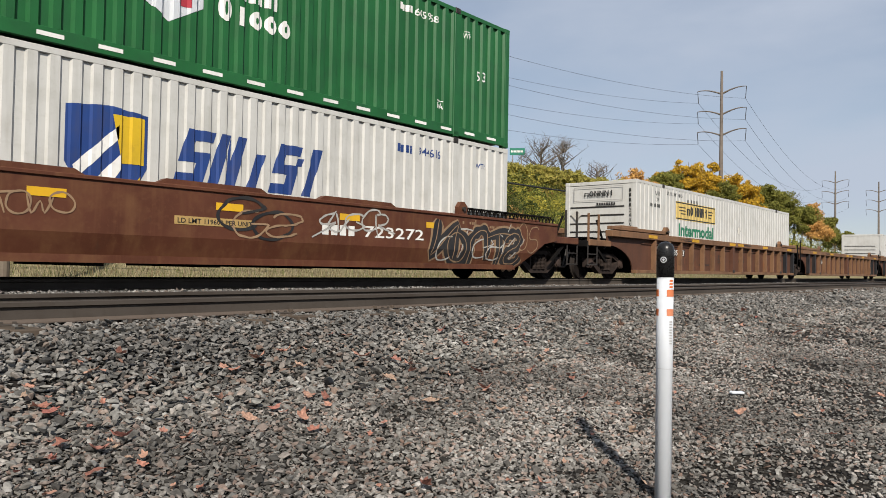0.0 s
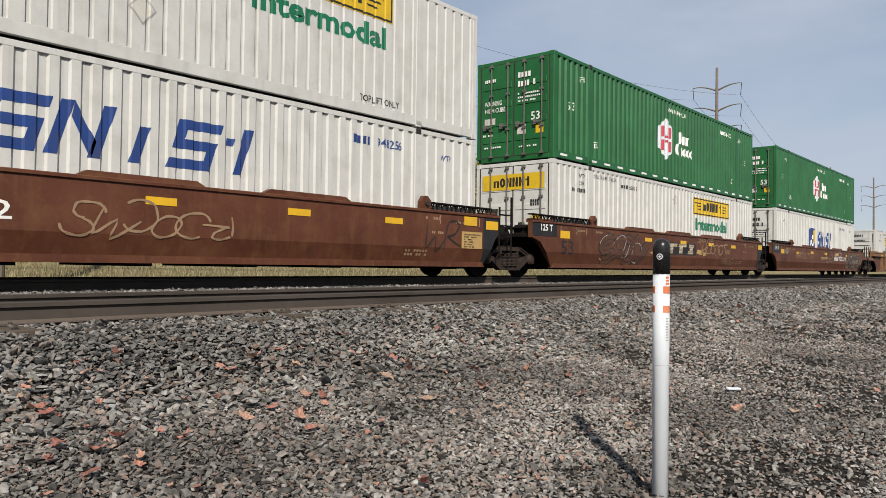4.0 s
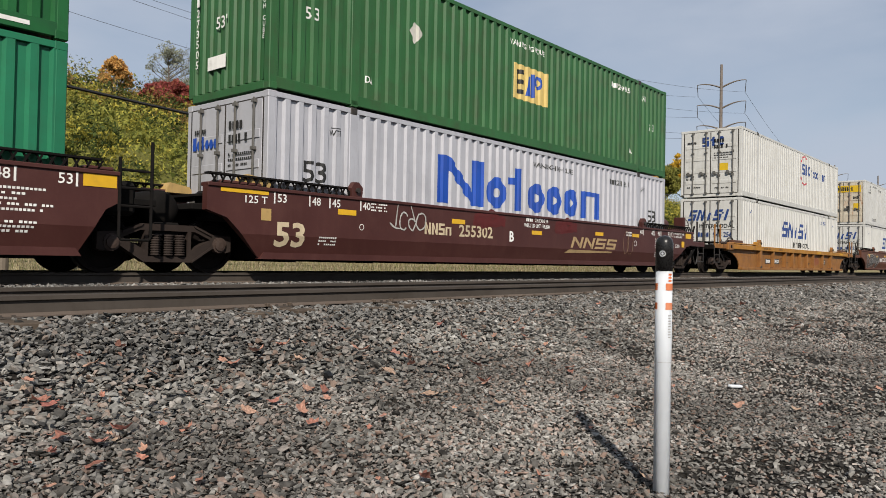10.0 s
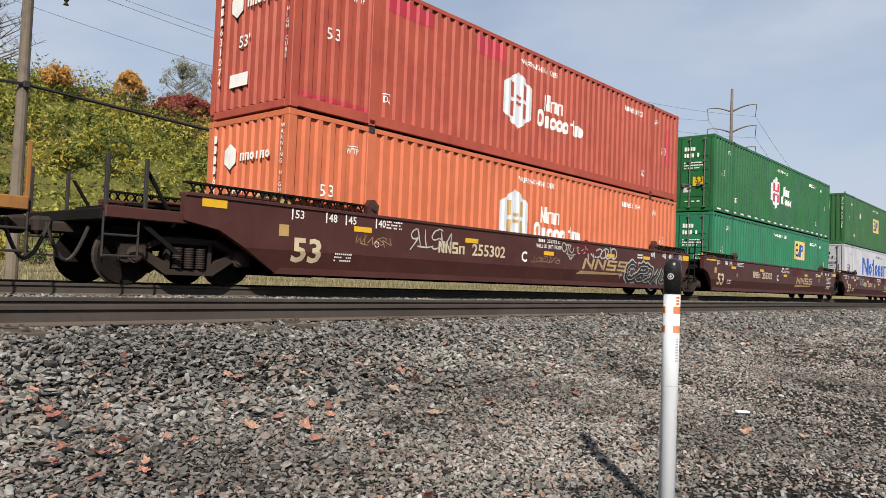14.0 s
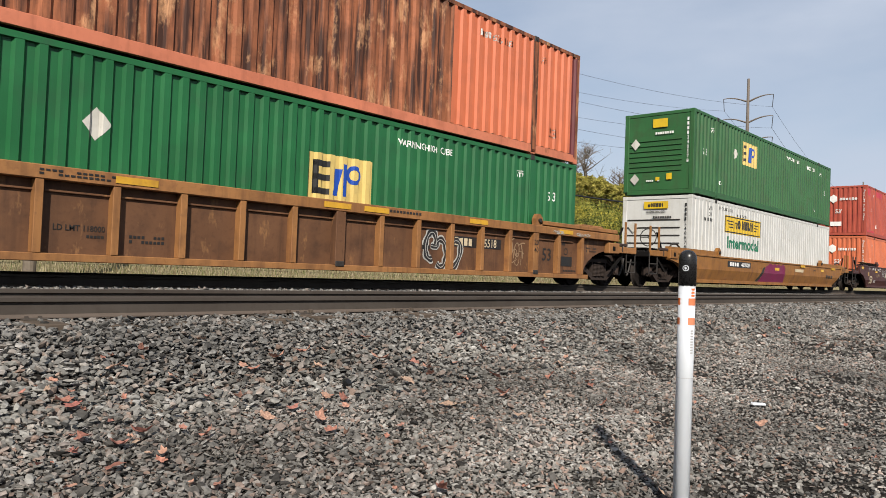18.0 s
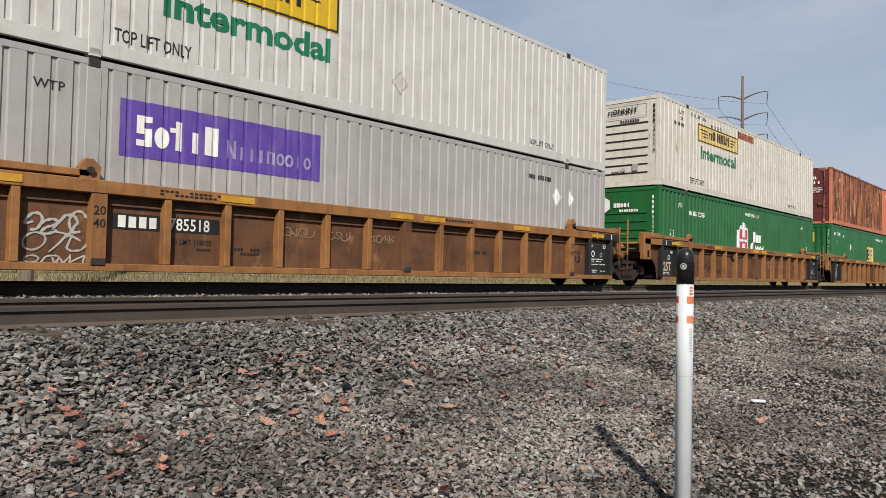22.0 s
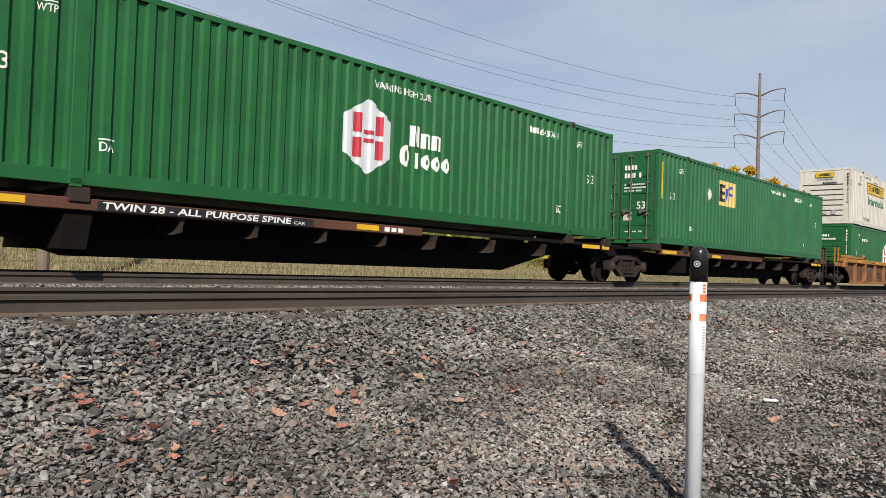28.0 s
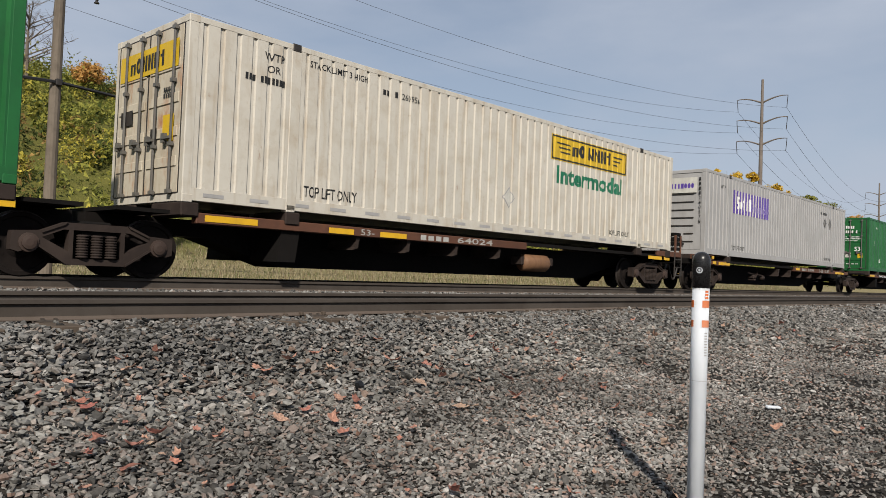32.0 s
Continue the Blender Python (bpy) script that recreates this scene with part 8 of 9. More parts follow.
def stones(bed):
    rng = np.random.default_rng(4 if bed else 6)
    shapes, tris = stone_shapes(rng, 40)
    xs, ys, sz, up = [], [], [], []

    def band(x0, x1, y0, y1, step, s0, s1, lift=0.0, share=1.0, wide=False):
        """Stones on a shaken grid, so that gaps stay between them."""
        gx, gy = np.meshgrid(np.arange(x0, x1, step), np.arange(y0, y1, step))
        x, y = gx.ravel(), gy.ravel()
        x, y = x + rng.uniform(-0.5, 0.5, len(x)) * step, y + rng.uniform(-0.5, 0.5, len(y)) * step
        k = (in_view(x, y) ^ wide) & (rng.uniform(0, 1, len(x)) < share)
        x, y = x[k], y[k]
        xs.append(x), ys.append(y), sz.append(s0 + (s1 - s0) * rng.uniform(0, 1, len(x)) ** 1.6), up.append(np.full(len(x), lift))
    if bed:
        for lift, share in ((0.0, 1.0), (0.036, 0.52)):
            band(1.0, 11, -7.75, -5.36, 0.041, 0.036, 0.073, lift, share)       # shoulder of the bed
            band(11, 22, -7.9, -5.36, 0.062, 0.055, 0.095, lift, share)
        band(22, 60, -8.0, -5.36, 0.11, 0.08, 0.14)
        band(-10.0, 30, -8.0, -5.36, 0.085, 0.05, 0.095, 0.0, 1.0, True)         # thinner where few look
        band(-10.0, 30, -5.25, -1.0, 0.13, 0.06, 0.10, 0.0, 1.0, True)
        band(1.0, 22, -5.25, -3.2, 0.10, 0.05, 0.09)                            # between the rails and the tracks
        band(1.0, 40, -2.6, -0.95, 0.06, 0.04, 0.075)
        band(1.0, 25, -1.9, -1.0, 0.07, 0.035, 0.075, 0.015, 0.4)
    else:
        band(1.0, 7.5, -11.4, -7.3, 0.026, 0.020, 0.037)
        band(1.0, 7.5, -11.4, -7.3, 0.034, 0.026, 0.044, 0.006, 0.8)                        # fine gravel on the path
        band(7.5, 13, -11.4, -7.3, 0.038, 0.028, 0.050)
        band(1.0, 9, -11.4, -7.3, 0.060, 0.036, 0.070, 0.004, 0.55)
        band(-10.0, 20, -15.0, -7.6, 0.10, 0.05, 0.10, 0.0, 0.95, True)
        band(-10.0, 1.0, -11.6, -7.6, 0.075, 0.045, 0.085)
        band(1.0, 16, -13.5, -11.4, 0.075, 0.045, 0.085)
        band(13, 30, -11.4, -7.5, 0.075, 0.055, 0.085, 0.0, 0.8)
        band(30, 60, -11.6, -7.5, 0.14, 0.09, 0.15, 0.0, 0.8)
    x, y, s, lift = np.concatenate(xs), np.concatenate(ys), np.concatenate(sz), np.concatenate(up)
    if not bed:
        wear = np.array([noise.noise(Vector((float(a) * 0.5, float(b) * 0.9, 9.0))) for a, b in zip(x, y)])
        # coarse stones lie by the bed and towards the near end; two wheel-worn hollows are bare
        coarse = np.clip((y + 9.4) / 1.2, 0, 1) + np.clip((3.4 - x) / 1.2, 0, 1)
        bare = np.minimum(np.hypot((x - 5.2) / 1.1, (y + 10.75) / 0.3), np.hypot((x - 7.6) / 1.0, (y + 10.45) / 0.16)) + 1.6 * wear + rng.normal(0, 0.22, len(x))
        luck = rng.uniform(0, 1, len(x))
        keep = ((s < 0.036) | (x > 9) | (luck < 0.12 + 0.75 * coarse)) & ((wear < 0.28) | (luck < 0.5)) & ((bare > 1.0) | ((s < 0.034) & (luck < 0.35)))
        x, y, s, lift = x[keep], y[keep], s[keep], lift[keep]
    gap = (np.abs(np.abs(y - NEAR_TRACK) - 0.7545) > 0.10) & (np.abs(np.abs(y) - 0.7545) > 0.10)
    x, y, s, lift = x[gap], y[gap], s[gap], lift[gap]
    z = ground_many(x, y) + lift + s * rng.uniform(0.18, 0.40, len(s))
    # small or far stones are simpler
    plain = (s < 0.037) | (x > 9.5) | (y > -5.3) | ~in_view(x, y)
    chips, chip_tris = stone_shapes(rng, 40, True)

    def heap(pick):
        a, b = pick & ~plain, pick & plain
        v, f = place(rng, shapes, tris, x[a], y[a], z[a], s[a])
        v2, f2 = place(rng, chips, chip_tris, x[b], y[b], z[b], s[b])
        return np.concatenate([v, v2]), np.concatenate([f, f2 + len(v)])
    everything = np.ones(len(x), bool)
    if bed:
        # pale dusty stones lie at the foot of the shoulder, fresh dark ones above
        foot = np.clip(-6.85 + 0.06 * (x - 2.5) - 0.12 * np.maximum(0, x - 8), -7.6, -6.5)
        dusty = y < foot + np.array([0.45 * noise.noise(Vector((float(a) * 0.9, float(b) * 1.4, 4.0))) for a, b in zip(x, y)]) + rng.normal(0, 0.16, len(x))
        v, f = heap(dusty)
        bulk("dusty_ballast", v, f, scatter_mat("dusty_stone", [(0.028, 0.026, 0.024), (0.108, 0.104, 0.096), (0.18, 0.173, 0.16), (0.11, 0.104, 0.094), (0.235, 0.228, 0.21), (0.165, 0.115, 0.09), (0.27, 0.264, 0.248)], 0.85, broad=0.3), "pale dusty stones at the foot of the track shoulder", "gravel")
        v, f = heap(~dusty)
        bulk("ballast", v, f, scatter_mat("ballast_stone", [(0.024, 0.023, 0.022), (0.098, 0.094, 0.088), (0.155, 0.150, 0.141), (0.096, 0.091, 0.083), (0.20, 0.194, 0.183), (0.135, 0.107, 0.089), (0.255, 0.249, 0.236)], 0.85, broad=0.2), "grey broken ballast stones on the track shoulder", "gravel")
    else:
        v, f = heap(everything)
        bulk("gravel", v, f, scatter_mat("gravel_stone", [(0.018, 0.0165, 0.015), (0.092, 0.086, 0.079), (0.172, 0.163, 0.149), (0.108, 0.10, 0.09), (0.222, 0.213, 0.197), (0.17, 0.115, 0.091), (0.27, 0.262, 0.245)], 0.85, broad=0.34), "loose mixed grey gravel thinning over dark dirt", "gravel")


LARGE_LEAVES = [(2.53, -7.17), (1.72, -7.45), (1.85, -7.78), (1.74, -8.12), (1.36, -8.5), (1.62, -8.36), (1.92, -8.01), (2.15, -8.03), (2.24, -6.92), (2.74, -7.68), (2.72, -8.01), (3.03, -7.86), (3.03, -8.15), (1.95, -8.75), (2.23, -8.16), (3.44, -7.71), (3.39, -8.2), (4.63, -7.62), (2.98, -8.47), (6.22, -7.61), (3.27, -9.82), (2.77, -9.46), (5.39, -8.85), (4.84, -8.25), (4.49, -8.67), (5.87, -8.43), (5.31, -9.37), (4.85, -9.56), (6.08, -9.86), (3.73, -10.18)]


def leaves():
    rng = np.random.default_rng(8)
    n = 3800
    x, y = rng.uniform(1.0, 15, n), rng.uniform(-11.3, -5.5, n)
    heap = sum(np.exp(-((x - a) ** 2 + (y - b) ** 2) / 0.09) for a, b in ((1.76, -7.34), (2.6, -7.0), (2.33, -6.7), (1.9, -7.65), (2.97, -7.75), (3.14, -8.1), (4.8, -7.5), (1.65, -8.15), (2.05, -8.55), (4.3, -8.7)))
    keep = in_view(x, y) & (rng.uniform(0, 1, n) < np.clip((0.03 + 0.05 * (x < 7)) * (y < -6.4) * np.where(y < -8.4, 0.5, 1.0) + 0.16 * heap, 0, 1))
    x, y = x[keep], y[keep]
    large = np.array(LARGE_LEAVES)
    x, y = np.concatenate([x, large[:, 0]]), np.concatenate([y, large[:, 1]])
    m = len(x)
    ring = np.linspace(0, 2 * math.pi, 14, endpoint=False)
    size = (0.022 + 0.032 * rng.uniform(0, 1, m) ** 1.5) * np.clip(0.45 + 0.16 * x, 0.7, 1.1) * np.where(y < -8.4, 0.55, 1.0)
    size[-len(large):] = rng.uniform(0.028, 0.046, len(large))
    # each leaf: a lobed rim of its own, curled and crumpled
    rad = 1 + 0.22 * np.cos(5 * ring[None] + rng.uniform(0, 6, (m, 1))) + rng.uniform(-0.16, 0.16, (m, 14))
    u, w = rad * np.cos(ring) * 1.25, rad * np.sin(ring) * rng.uniform(0.6, 0.95, (m, 1))
    h = rng.uniform(-0.1, 0.75, (m, 1)) * w * w + rng.uniform(-0.2, 0.5, (m, 1)) * u * u + rng.uniform(-0.18, 0.18, (m, 14))
    rim = np.stack([u, w, h], -1)
    S = np.concatenate([rim, np.zeros((m, 1, 3))], 1) * size[:, None, None]
    V = np.einsum("nij,nkj->nki", lying(rng, m, 0.3), S) + np.stack([x, y, ground_many(x, y) + np.where(y > -7.7, 0.085, 0.05)], -1)[:, None]
    tris = np.array([(14, i, (i + 1) % 14) for i in range(14)])
    F = tris[None] + (np.arange(m) * 15)[:, None, None]
    bulk("fallen_leaves", V.reshape(-1, 3), F.reshape(-1, 3), scatter_mat("dry_leaf", [(0.17, 0.075, 0.058), (0.33, 0.15, 0.11), (0.40, 0.235, 0.17), (0.29, 0.11, 0.09), (0.34, 0.245, 0.18), (0.36, 0.165, 0.12)], 0.8, translucent=0.2, grain=60.0), "scattered dry orange-brown leaves on the gravel", "leaves")


def blades(name, n, x0, x1, y0, y1, h0, h1, w, cols, seed, label):
    rng = np.random.default_rng(seed)
    x, y = rng.uniform(x0, x1, n), rng.uniform(y0, y1, n)
    z = ground_many(x, y) - 0.02
    h, a = rng.uniform(h0, h1, n), rng.uniform(0, 3.14, n)
    dx, dy = np.cos(a) * w, np.sin(a) * w
    lx, ly = rng.normal(0, 0.25, n) * h, rng.normal(0, 0.25, n) * h
    V = np.stack([np.stack([x - dx, y - dy, z], -1), np.stack([x + dx, y + dy, z], -1), np.stack([x + lx, y + ly, z + h], -1)], 1)
    F = np.arange(n * 3).reshape(-1, 3)
    bulk(name, V.reshape(-1, 3), F, scatter_mat(name + "_mat", cols, 0.9, translucent=0.25), label, "grass")


stones(True)
stones(False)
leaves()
blades("dry_grass", 60000, 2, 75, 6.5, 17.0, 0.08, 0.34, 0.016, [(0.10, 0.11, 0.045), (0.30, 0.25, 0.15), (0.36, 0.30, 0.20), (0.11, 0.14, 0.045), (0.20, 0.14, 0.08), (0.14, 0.12, 0.085)], 5, "strip of dry straw-coloured grass behind the track")


def foliage(rng, centres, radii, per, leaf, squash=0.8):
    """Leaf triangles scattered over and in rough clumps; returns corners."""
    n = len(centres) * per
    d = rng.normal(size=(n, 3))
    d /= np.linalg.norm(d, axis=1)[:, None]
    d *= rng.uniform(0.35, 1.0, n)[:, None] ** 0.5
    d[:, 2] *= squash
    c = np.repeat(centres, per, 0) + d * np.repeat(radii, per)[:, None]
    t = rng.normal(size=(n, 3, 3)) * leaf
    return c[:, None, :] + t


def hillside():
    rng = np.random.default_rng(11)
    kinds = {"olive": ([(0.07, 0.09, 0.02), (0.20, 0.205, 0.045), (0.30, 0.285, 0.06), (0.14, 0.155, 0.03)], 0.42),
             "yellow": ([(0.28, 0.25, 0.04), (0.44, 0.37, 0.065), (0.24, 0.22, 0.04)], 0.18),
             "dark": ([(0.022, 0.034, 0.010), (0.06, 0.08, 0.020), (0.04, 0.052, 0.014)], 0.28),
             "russet": ([(0.20, 0.13, 0.045), (0.30, 0.19, 0.06), (0.18, 0.12, 0.05)], 0.12)}
    n = 3900
    x = rng.uniform(2, 150, n) ** 1.0
    y = 14.2 + 33 * rng.uniform(0, 1, n) ** 0.9
    tone = np.array([noise.noise(Vector((float(a) * 0.10, float(b) * 0.10, 5.0))) + 0.5 * noise.noise(Vector((float(a) * 0.3, float(b) * 0.3, 8.0))) for a, b in zip(x, y)]) + rng.normal(0, 0.34, n)
    order = np.argsort(tone)
    r = rng.uniform(0.5, 1.0, n) ** 1.0 * rng.choice([0.8, 1.2, 1.9], n, p=[0.5, 0.35, 0.15]) * (1 + x / 160)
    z = ground_many(x, y) + r * 0.5
    start = 0
    for k, (cols, share) in kinds.items():
        m = int(share * n)
        idx = order[start:start + m]
        start += m
        V = foliage(rng, np.stack([x, y, z], -1)[idx], r[idx], 150, 0.074)
        bulk("shrubs", V.reshape(-1, 3), np.arange(V.shape[0] * 3).reshape(-1, 3), scatter_mat("leaf_" + k, cols, 0.8, translucent=0.3), k + " autumn shrubs covering the hillside", "shrubs")


hillside()


def tree(name, label, x, y, height, crown_r, cols, seed, bare=0.0, trunk_r=0.14, conifer=False, base=None, per=260, leaf=0.075):
    rng = np.random.default_rng(seed)
    t = empty(name)
    tagged(t, label, "tree")
    z0 = ground_z(x, y) - 0.2 if base is None else base
    t.location = (x, y, z0)
    bm = bmesh.new()
    tips = []
    tube(bm, (0, 0, 0), (0.05 * height * rng.uniform(-1, 1), 0, height * 0.55), trunk_r, trunk_r * 0.55, 7)
    tube(bm, (0, 0, height * 0.5), (0.03 * height * rng.uniform(-1, 1), 0.1, height * 0.98), trunk_r * 0.5, trunk_r * 0.1, 5)
    part("trunk", bm, WOOD, t)
    bm = bmesh.new()
    nl = 26 if not conifer else 40
    for i in range(nl):
        f = rng.uniform(0.28, 0.95) if not conifer else 0.12 + 0.86 * i / nl
        a = rng.uniform(0, 6.28)
        reach = crown_r * ((1 - f) if conifer else math.sin(math.pi * min(0.95, 0.25 + f * 0.7))) * rng.uniform(0.7, 1.1)
        p = Vector((0, 0, height * f * 0.9))
        q = p + Vector((math.cos(a) * reach, math.sin(a) * reach, (-0.05 if conifer else 0.5) * reach + 0.05 * height))
        tube(bm, p, q, trunk_r * 0.32, trunk_r * 0.07, 5, False)
        tips.append(q)
        for k in range(4 if bare else 2):
            g = p.lerp(q, rng.uniform(0.4, 0.95))
            e = g + Vector((rng.uniform(-1, 1), rng.uniform(-1, 1), rng.uniform(0.2, 1.0))) * crown_r * 0.38
            tube(bm, g, e, trunk_r * 0.12, trunk_r * 0.03, 4, False)
            tips.append(e)
            if bare:
                for kk in range(3):
                    h = g.lerp(e, rng.uniform(0.3, 1.0))
                    tube(bm, h, h + Vector((rng.uniform(-1, 1), rng.uniform(-1, 1), rng.uniform(0.1, 1.0))) * crown_r * 0.22, trunk_r * 0.05, trunk_r * 0.02, 3, False)
    part("branchwork", bm, WOOD, t)
    if bare < 1.0:
        c = np.array([tuple(p) for p in tips])
        if conifer:
            n = 2600
            f = rng.uniform(0.02, 1.0, n) ** 0.8
            a = rng.uniform(0, 6.283, n)
            rr = crown_r * (1 - f) * (0.55 + 0.45 * ((f * 7) % 1.0)) * rng.uniform(0.5, 1.0, n) + 0.03
            c = np.stack([rr * np.cos(a), rr * np.sin(a), height * f], -1)
            V = c[:, None, :] + rng.normal(size=(n, 3, 3)) * leaf * np.array([1.0, 1.0, 0.6])
        else:
            V = foliage(rng, c, rng.uniform(0.12, 0.30, len(c)) * crown_r, max(8, int(per * 0.45 * (1 - bare))), leaf, 0.8)
        me = bpy.data.meshes.new("crown")
        me.from_pydata(V.reshape(-1, 3).tolist(), [], np.arange(V.shape[0] * 3).reshape(-1, 3).tolist())
        me.materials.append(scatter_mat("leaf_" + name + str(seed), cols, 0.8, translucent=0.3))
        hang("crown", me, t)
    return t


def at_az(tan, slope, perp):
    """A spot on the far side given by its bearing and the depth behind the camera's line."""
    return tan * perp, perp - 11.93, 0.276 + slope * perp


RED = [(0.27, 0.055, 0.05), (0.40, 0.11, 0.10), (0.20, 0.04, 0.04), (0.30, 0.12, 0.06)]
RUST_LEAF = [(0.48, 0.26, 0.08), (0.62, 0.37, 0.12), (0.36, 0.20, 0.07)]
GOLD = [(0.50, 0.30, 0.025), (0.64, 0.41, 0.04), (0.42, 0.27, 0.04), (0.30, 0.21, 0.04)]
PINE = [(0.018, 0.036, 0.02), (0.04, 0.065, 0.034)]
GREYGREEN = [(0.20, 0.21, 0.15), (0.30, 0.31, 0.23)]
OLIVE = [(0.12, 0.13, 0.03), (0.23, 0.22, 0.05), (0.17, 0.17, 0.04)]


def crown_tree(name, label, tan, top_slope, perp, crown, cols, seed, **k):
    x, y, z = at_az(tan, top_slope, perp)
    g = ground_z(x, y) - 0.2
    tree(name, label, x, y, max(1.2, z - g), crown, cols, seed, **k)


crown_tree("orange_tree", "rounded rust-orange tree on the hill crest", 0.468, 0.264, 52, 1.05, RUST_LEAF, 1, per=420, leaf=0.055)
crown_tree("grey_conifer", "pale grey-green conifer on the hill crest", 0.547, 0.303, 54, 1.7, GREYGREEN, 2, bare=0.55, per=200, leaf=0.05)
crown_tree("bare_tree", "bare leafless tree on the hill crest", 0.60, 0.295, 54, 2.6, OLIVE, 3, bare=1.0)
for i, (a, b, w) in enumerate(((0.522, 0.241, 0.75), (0.54, 0.250, 0.9), (0.557, 0.252, 0.95), (0.574, 0.250, 0.9), (0.59, 0.247, 0.75))):
    crown_tree("red_shrub", "crimson sumac shrub below the crest", a, b, 50, w, RED, 4 + i, per=380, leaf=0.06)
for i, (a, b) in enumerate(((0.602, 0.258), (0.610, 0.264), (0.621, 0.268), (0.632, 0.261), (0.642, 0.256), (0.672, 0.258), (0.684, 0.266), (0.694, 0.262), (0.703, 0.268), (0.713, 0.259))):
    crown_tree("pine", "dark pointed pine on the hill crest", a, b, 56, 0.95 + 0.25 * (i % 3), PINE, 20 + i, conifer=True, leaf=0.055)
crown_tree("plum_tree", "half-bare purplish tree on the hill crest", 0.737, 0.262, 54, 1.1, [(0.12, 0.05, 0.05), (0.18, 0.08, 0.06)], 31, bare=0.6)
crown_tree("bare_tree", "bare leafless tree on the hill crest", 0.77, 0.272, 54, 1.3, OLIVE, 32, bare=1.0)
crown_tree("bare_tree", "tall bare tree at the wood's edge", 0.30, 0.315, 46, 2.4, OLIVE, 33, bare=1.0)
crown_tree("russet_tree", "russet half-bare tree on the slope", 0.375, 0.250, 46, 0.9, RUST_LEAF, 34, bare=0.6, leaf=0.05)
crown_tree("olive_tree", "yellowing tree on the slope", 0.25, 0.24, 44, 1.6, OLIVE, 35)
for i, (a, b, w, c, bare) in enumerate(((1.52, 0.315, 3.0, OLIVE, 1.0), (1.62, 0.325, 3.0, OLIVE, 1.0), (1.80, 0.29, 2.4, OLIVE, 1.0), (2.02, 0.29, 2.2, RUST_LEAF, 0.85), (2.22, 0.31, 1.7, GOLD, 0.45), (2.42, 0.375, 2.7, GOLD, 0.0), (2.62, 0.385, 2.5, GOLD, 0.0), (2.86, 0.365, 2.6, GOLD, 0.25), (3.1, 0.35, 2.8, OLIVE, 0.4), (3.36, 0.36, 3.0, OLIVE, 0.55), (3.64, 0.375, 3.0, OLIVE, 1.0), (3.92, 0.345, 2.8, RUST_LEAF, 0.6), (4.25, 0.30, 2.6, OLIVE, 0.4), (4.7, 0.24, 2.2, OLIVE, 0.5))):
    crown_tree({id(GOLD): "golden_tree", id(RUST_LEAF): "russet_tree"}.get(id(c), "bare_tree" if bare == 1.0 else "olive_tree"),
               {id(GOLD): "golden yellow autumn tree behind the train", id(RUST_LEAF): "russet autumn tree behind the train"}.get(id(c), "bare grey tree behind the train" if bare == 1.0 else "thinning olive tree behind the train"), a, b, 46, w, c, 50 + i, bare=bare, trunk_r=0.25, leaf=0.16)

STRAW = [(0.20, 0.19, 0.04), (0.36, 0.32, 0.08), (0.27, 0.25, 0.055), (0.40, 0.33, 0.09)]
BELT = ((1.40, 0.225, 1.8, STRAW, 0.2), (1.52, 0.235, 2.0, STRAW, 0.1), (1.66, 0.235, 2.0, STRAW, 0.3), (1.80, 0.232, 2.0, STRAW, 0.4), (1.94, 0.240, 2.0, STRAW, 0.3), (2.08, 0.262, 2.2, RUST_LEAF, 0.7), (2.24, 0.30, 2.6, OLIVE, 0.2), (2.75, 0.33, 2.6, OLIVE, 0.2), (2.98, 0.34, 2.8, GOLD, 0.35), (3.22, 0.36, 3.0, OLIVE, 0.1), (3.48, 0.36, 3.0, OLIVE, 0.3), (3.76, 0.31, 3.2, OLIVE, 0.2), (4.05, 0.25, 3.0, RUST_LEAF, 0.5), (4.4, 0.20, 3.0, OLIVE, 0.2))
for i, (a, b, w, c, bare) in enumerate(BELT):
    crown_tree("hedge_tree", "low thinning autumn tree in the belt behind the train", a, b, 44, w, c, 90 + i, bare=bare, trunk_r=0.16, leaf=0.13, per=340)

# ---- poles, wires, marker post ----


def power_pole():
    p = empty("utility_pole")
    tagged(p, "weathered wooden utility pole with insulators", "utility pole")
    p.location = (7.0, 9.0, -0.5)
    bm = bmesh.new()
    tube(bm, (0, 0, 0), (0.0, 0, 11.0), 0.16, 0.12, 12)
    part("shaft", bm, WOOD, p)
    bm = bmesh.new()
    box(bm, -1.3, 1.3, -0.17, -0.06, 9.6, 9.72, 0.01)
    part("crossarm", bm, WOOD, p)
    for x in (-0.25, 0.9):
        bm = bmesh.new()
        lathe(bm, [(7.75 + 0.07 * i, 0.03 if i % 2 else 0.075) for i in range(8)], "z", 10, (x, -0.1, 0))
        part("insulator", bm, IRON, p, "dark stacked insulator")
    bm = bmesh.new()
    box(bm, -0.06, 0.10, -0.24, -0.10, 5.28, 5.46, 0.02)
    part("cable_clamp", bm, IRON, p)


def wire(name, label, a, b, sag, r, mat, n=24, start=0.0):
    w = bmesh.new()
    a, b = Vector(a), Vector(b)
    fs = [start + (1 - start) * i / n for i in range(n + 1)]
    pts = [a + (b - a) * f - Vector((0, 0, sag * 4 * f * (1 - f))) for f in fs]
    pipe(w, pts, r, 5)
    me = bpy.data.meshes.new(name)
    w.to_mesh(me)
    w.free()
    me.materials.append(mat)
    tagged(new(name, me), label, "cable")


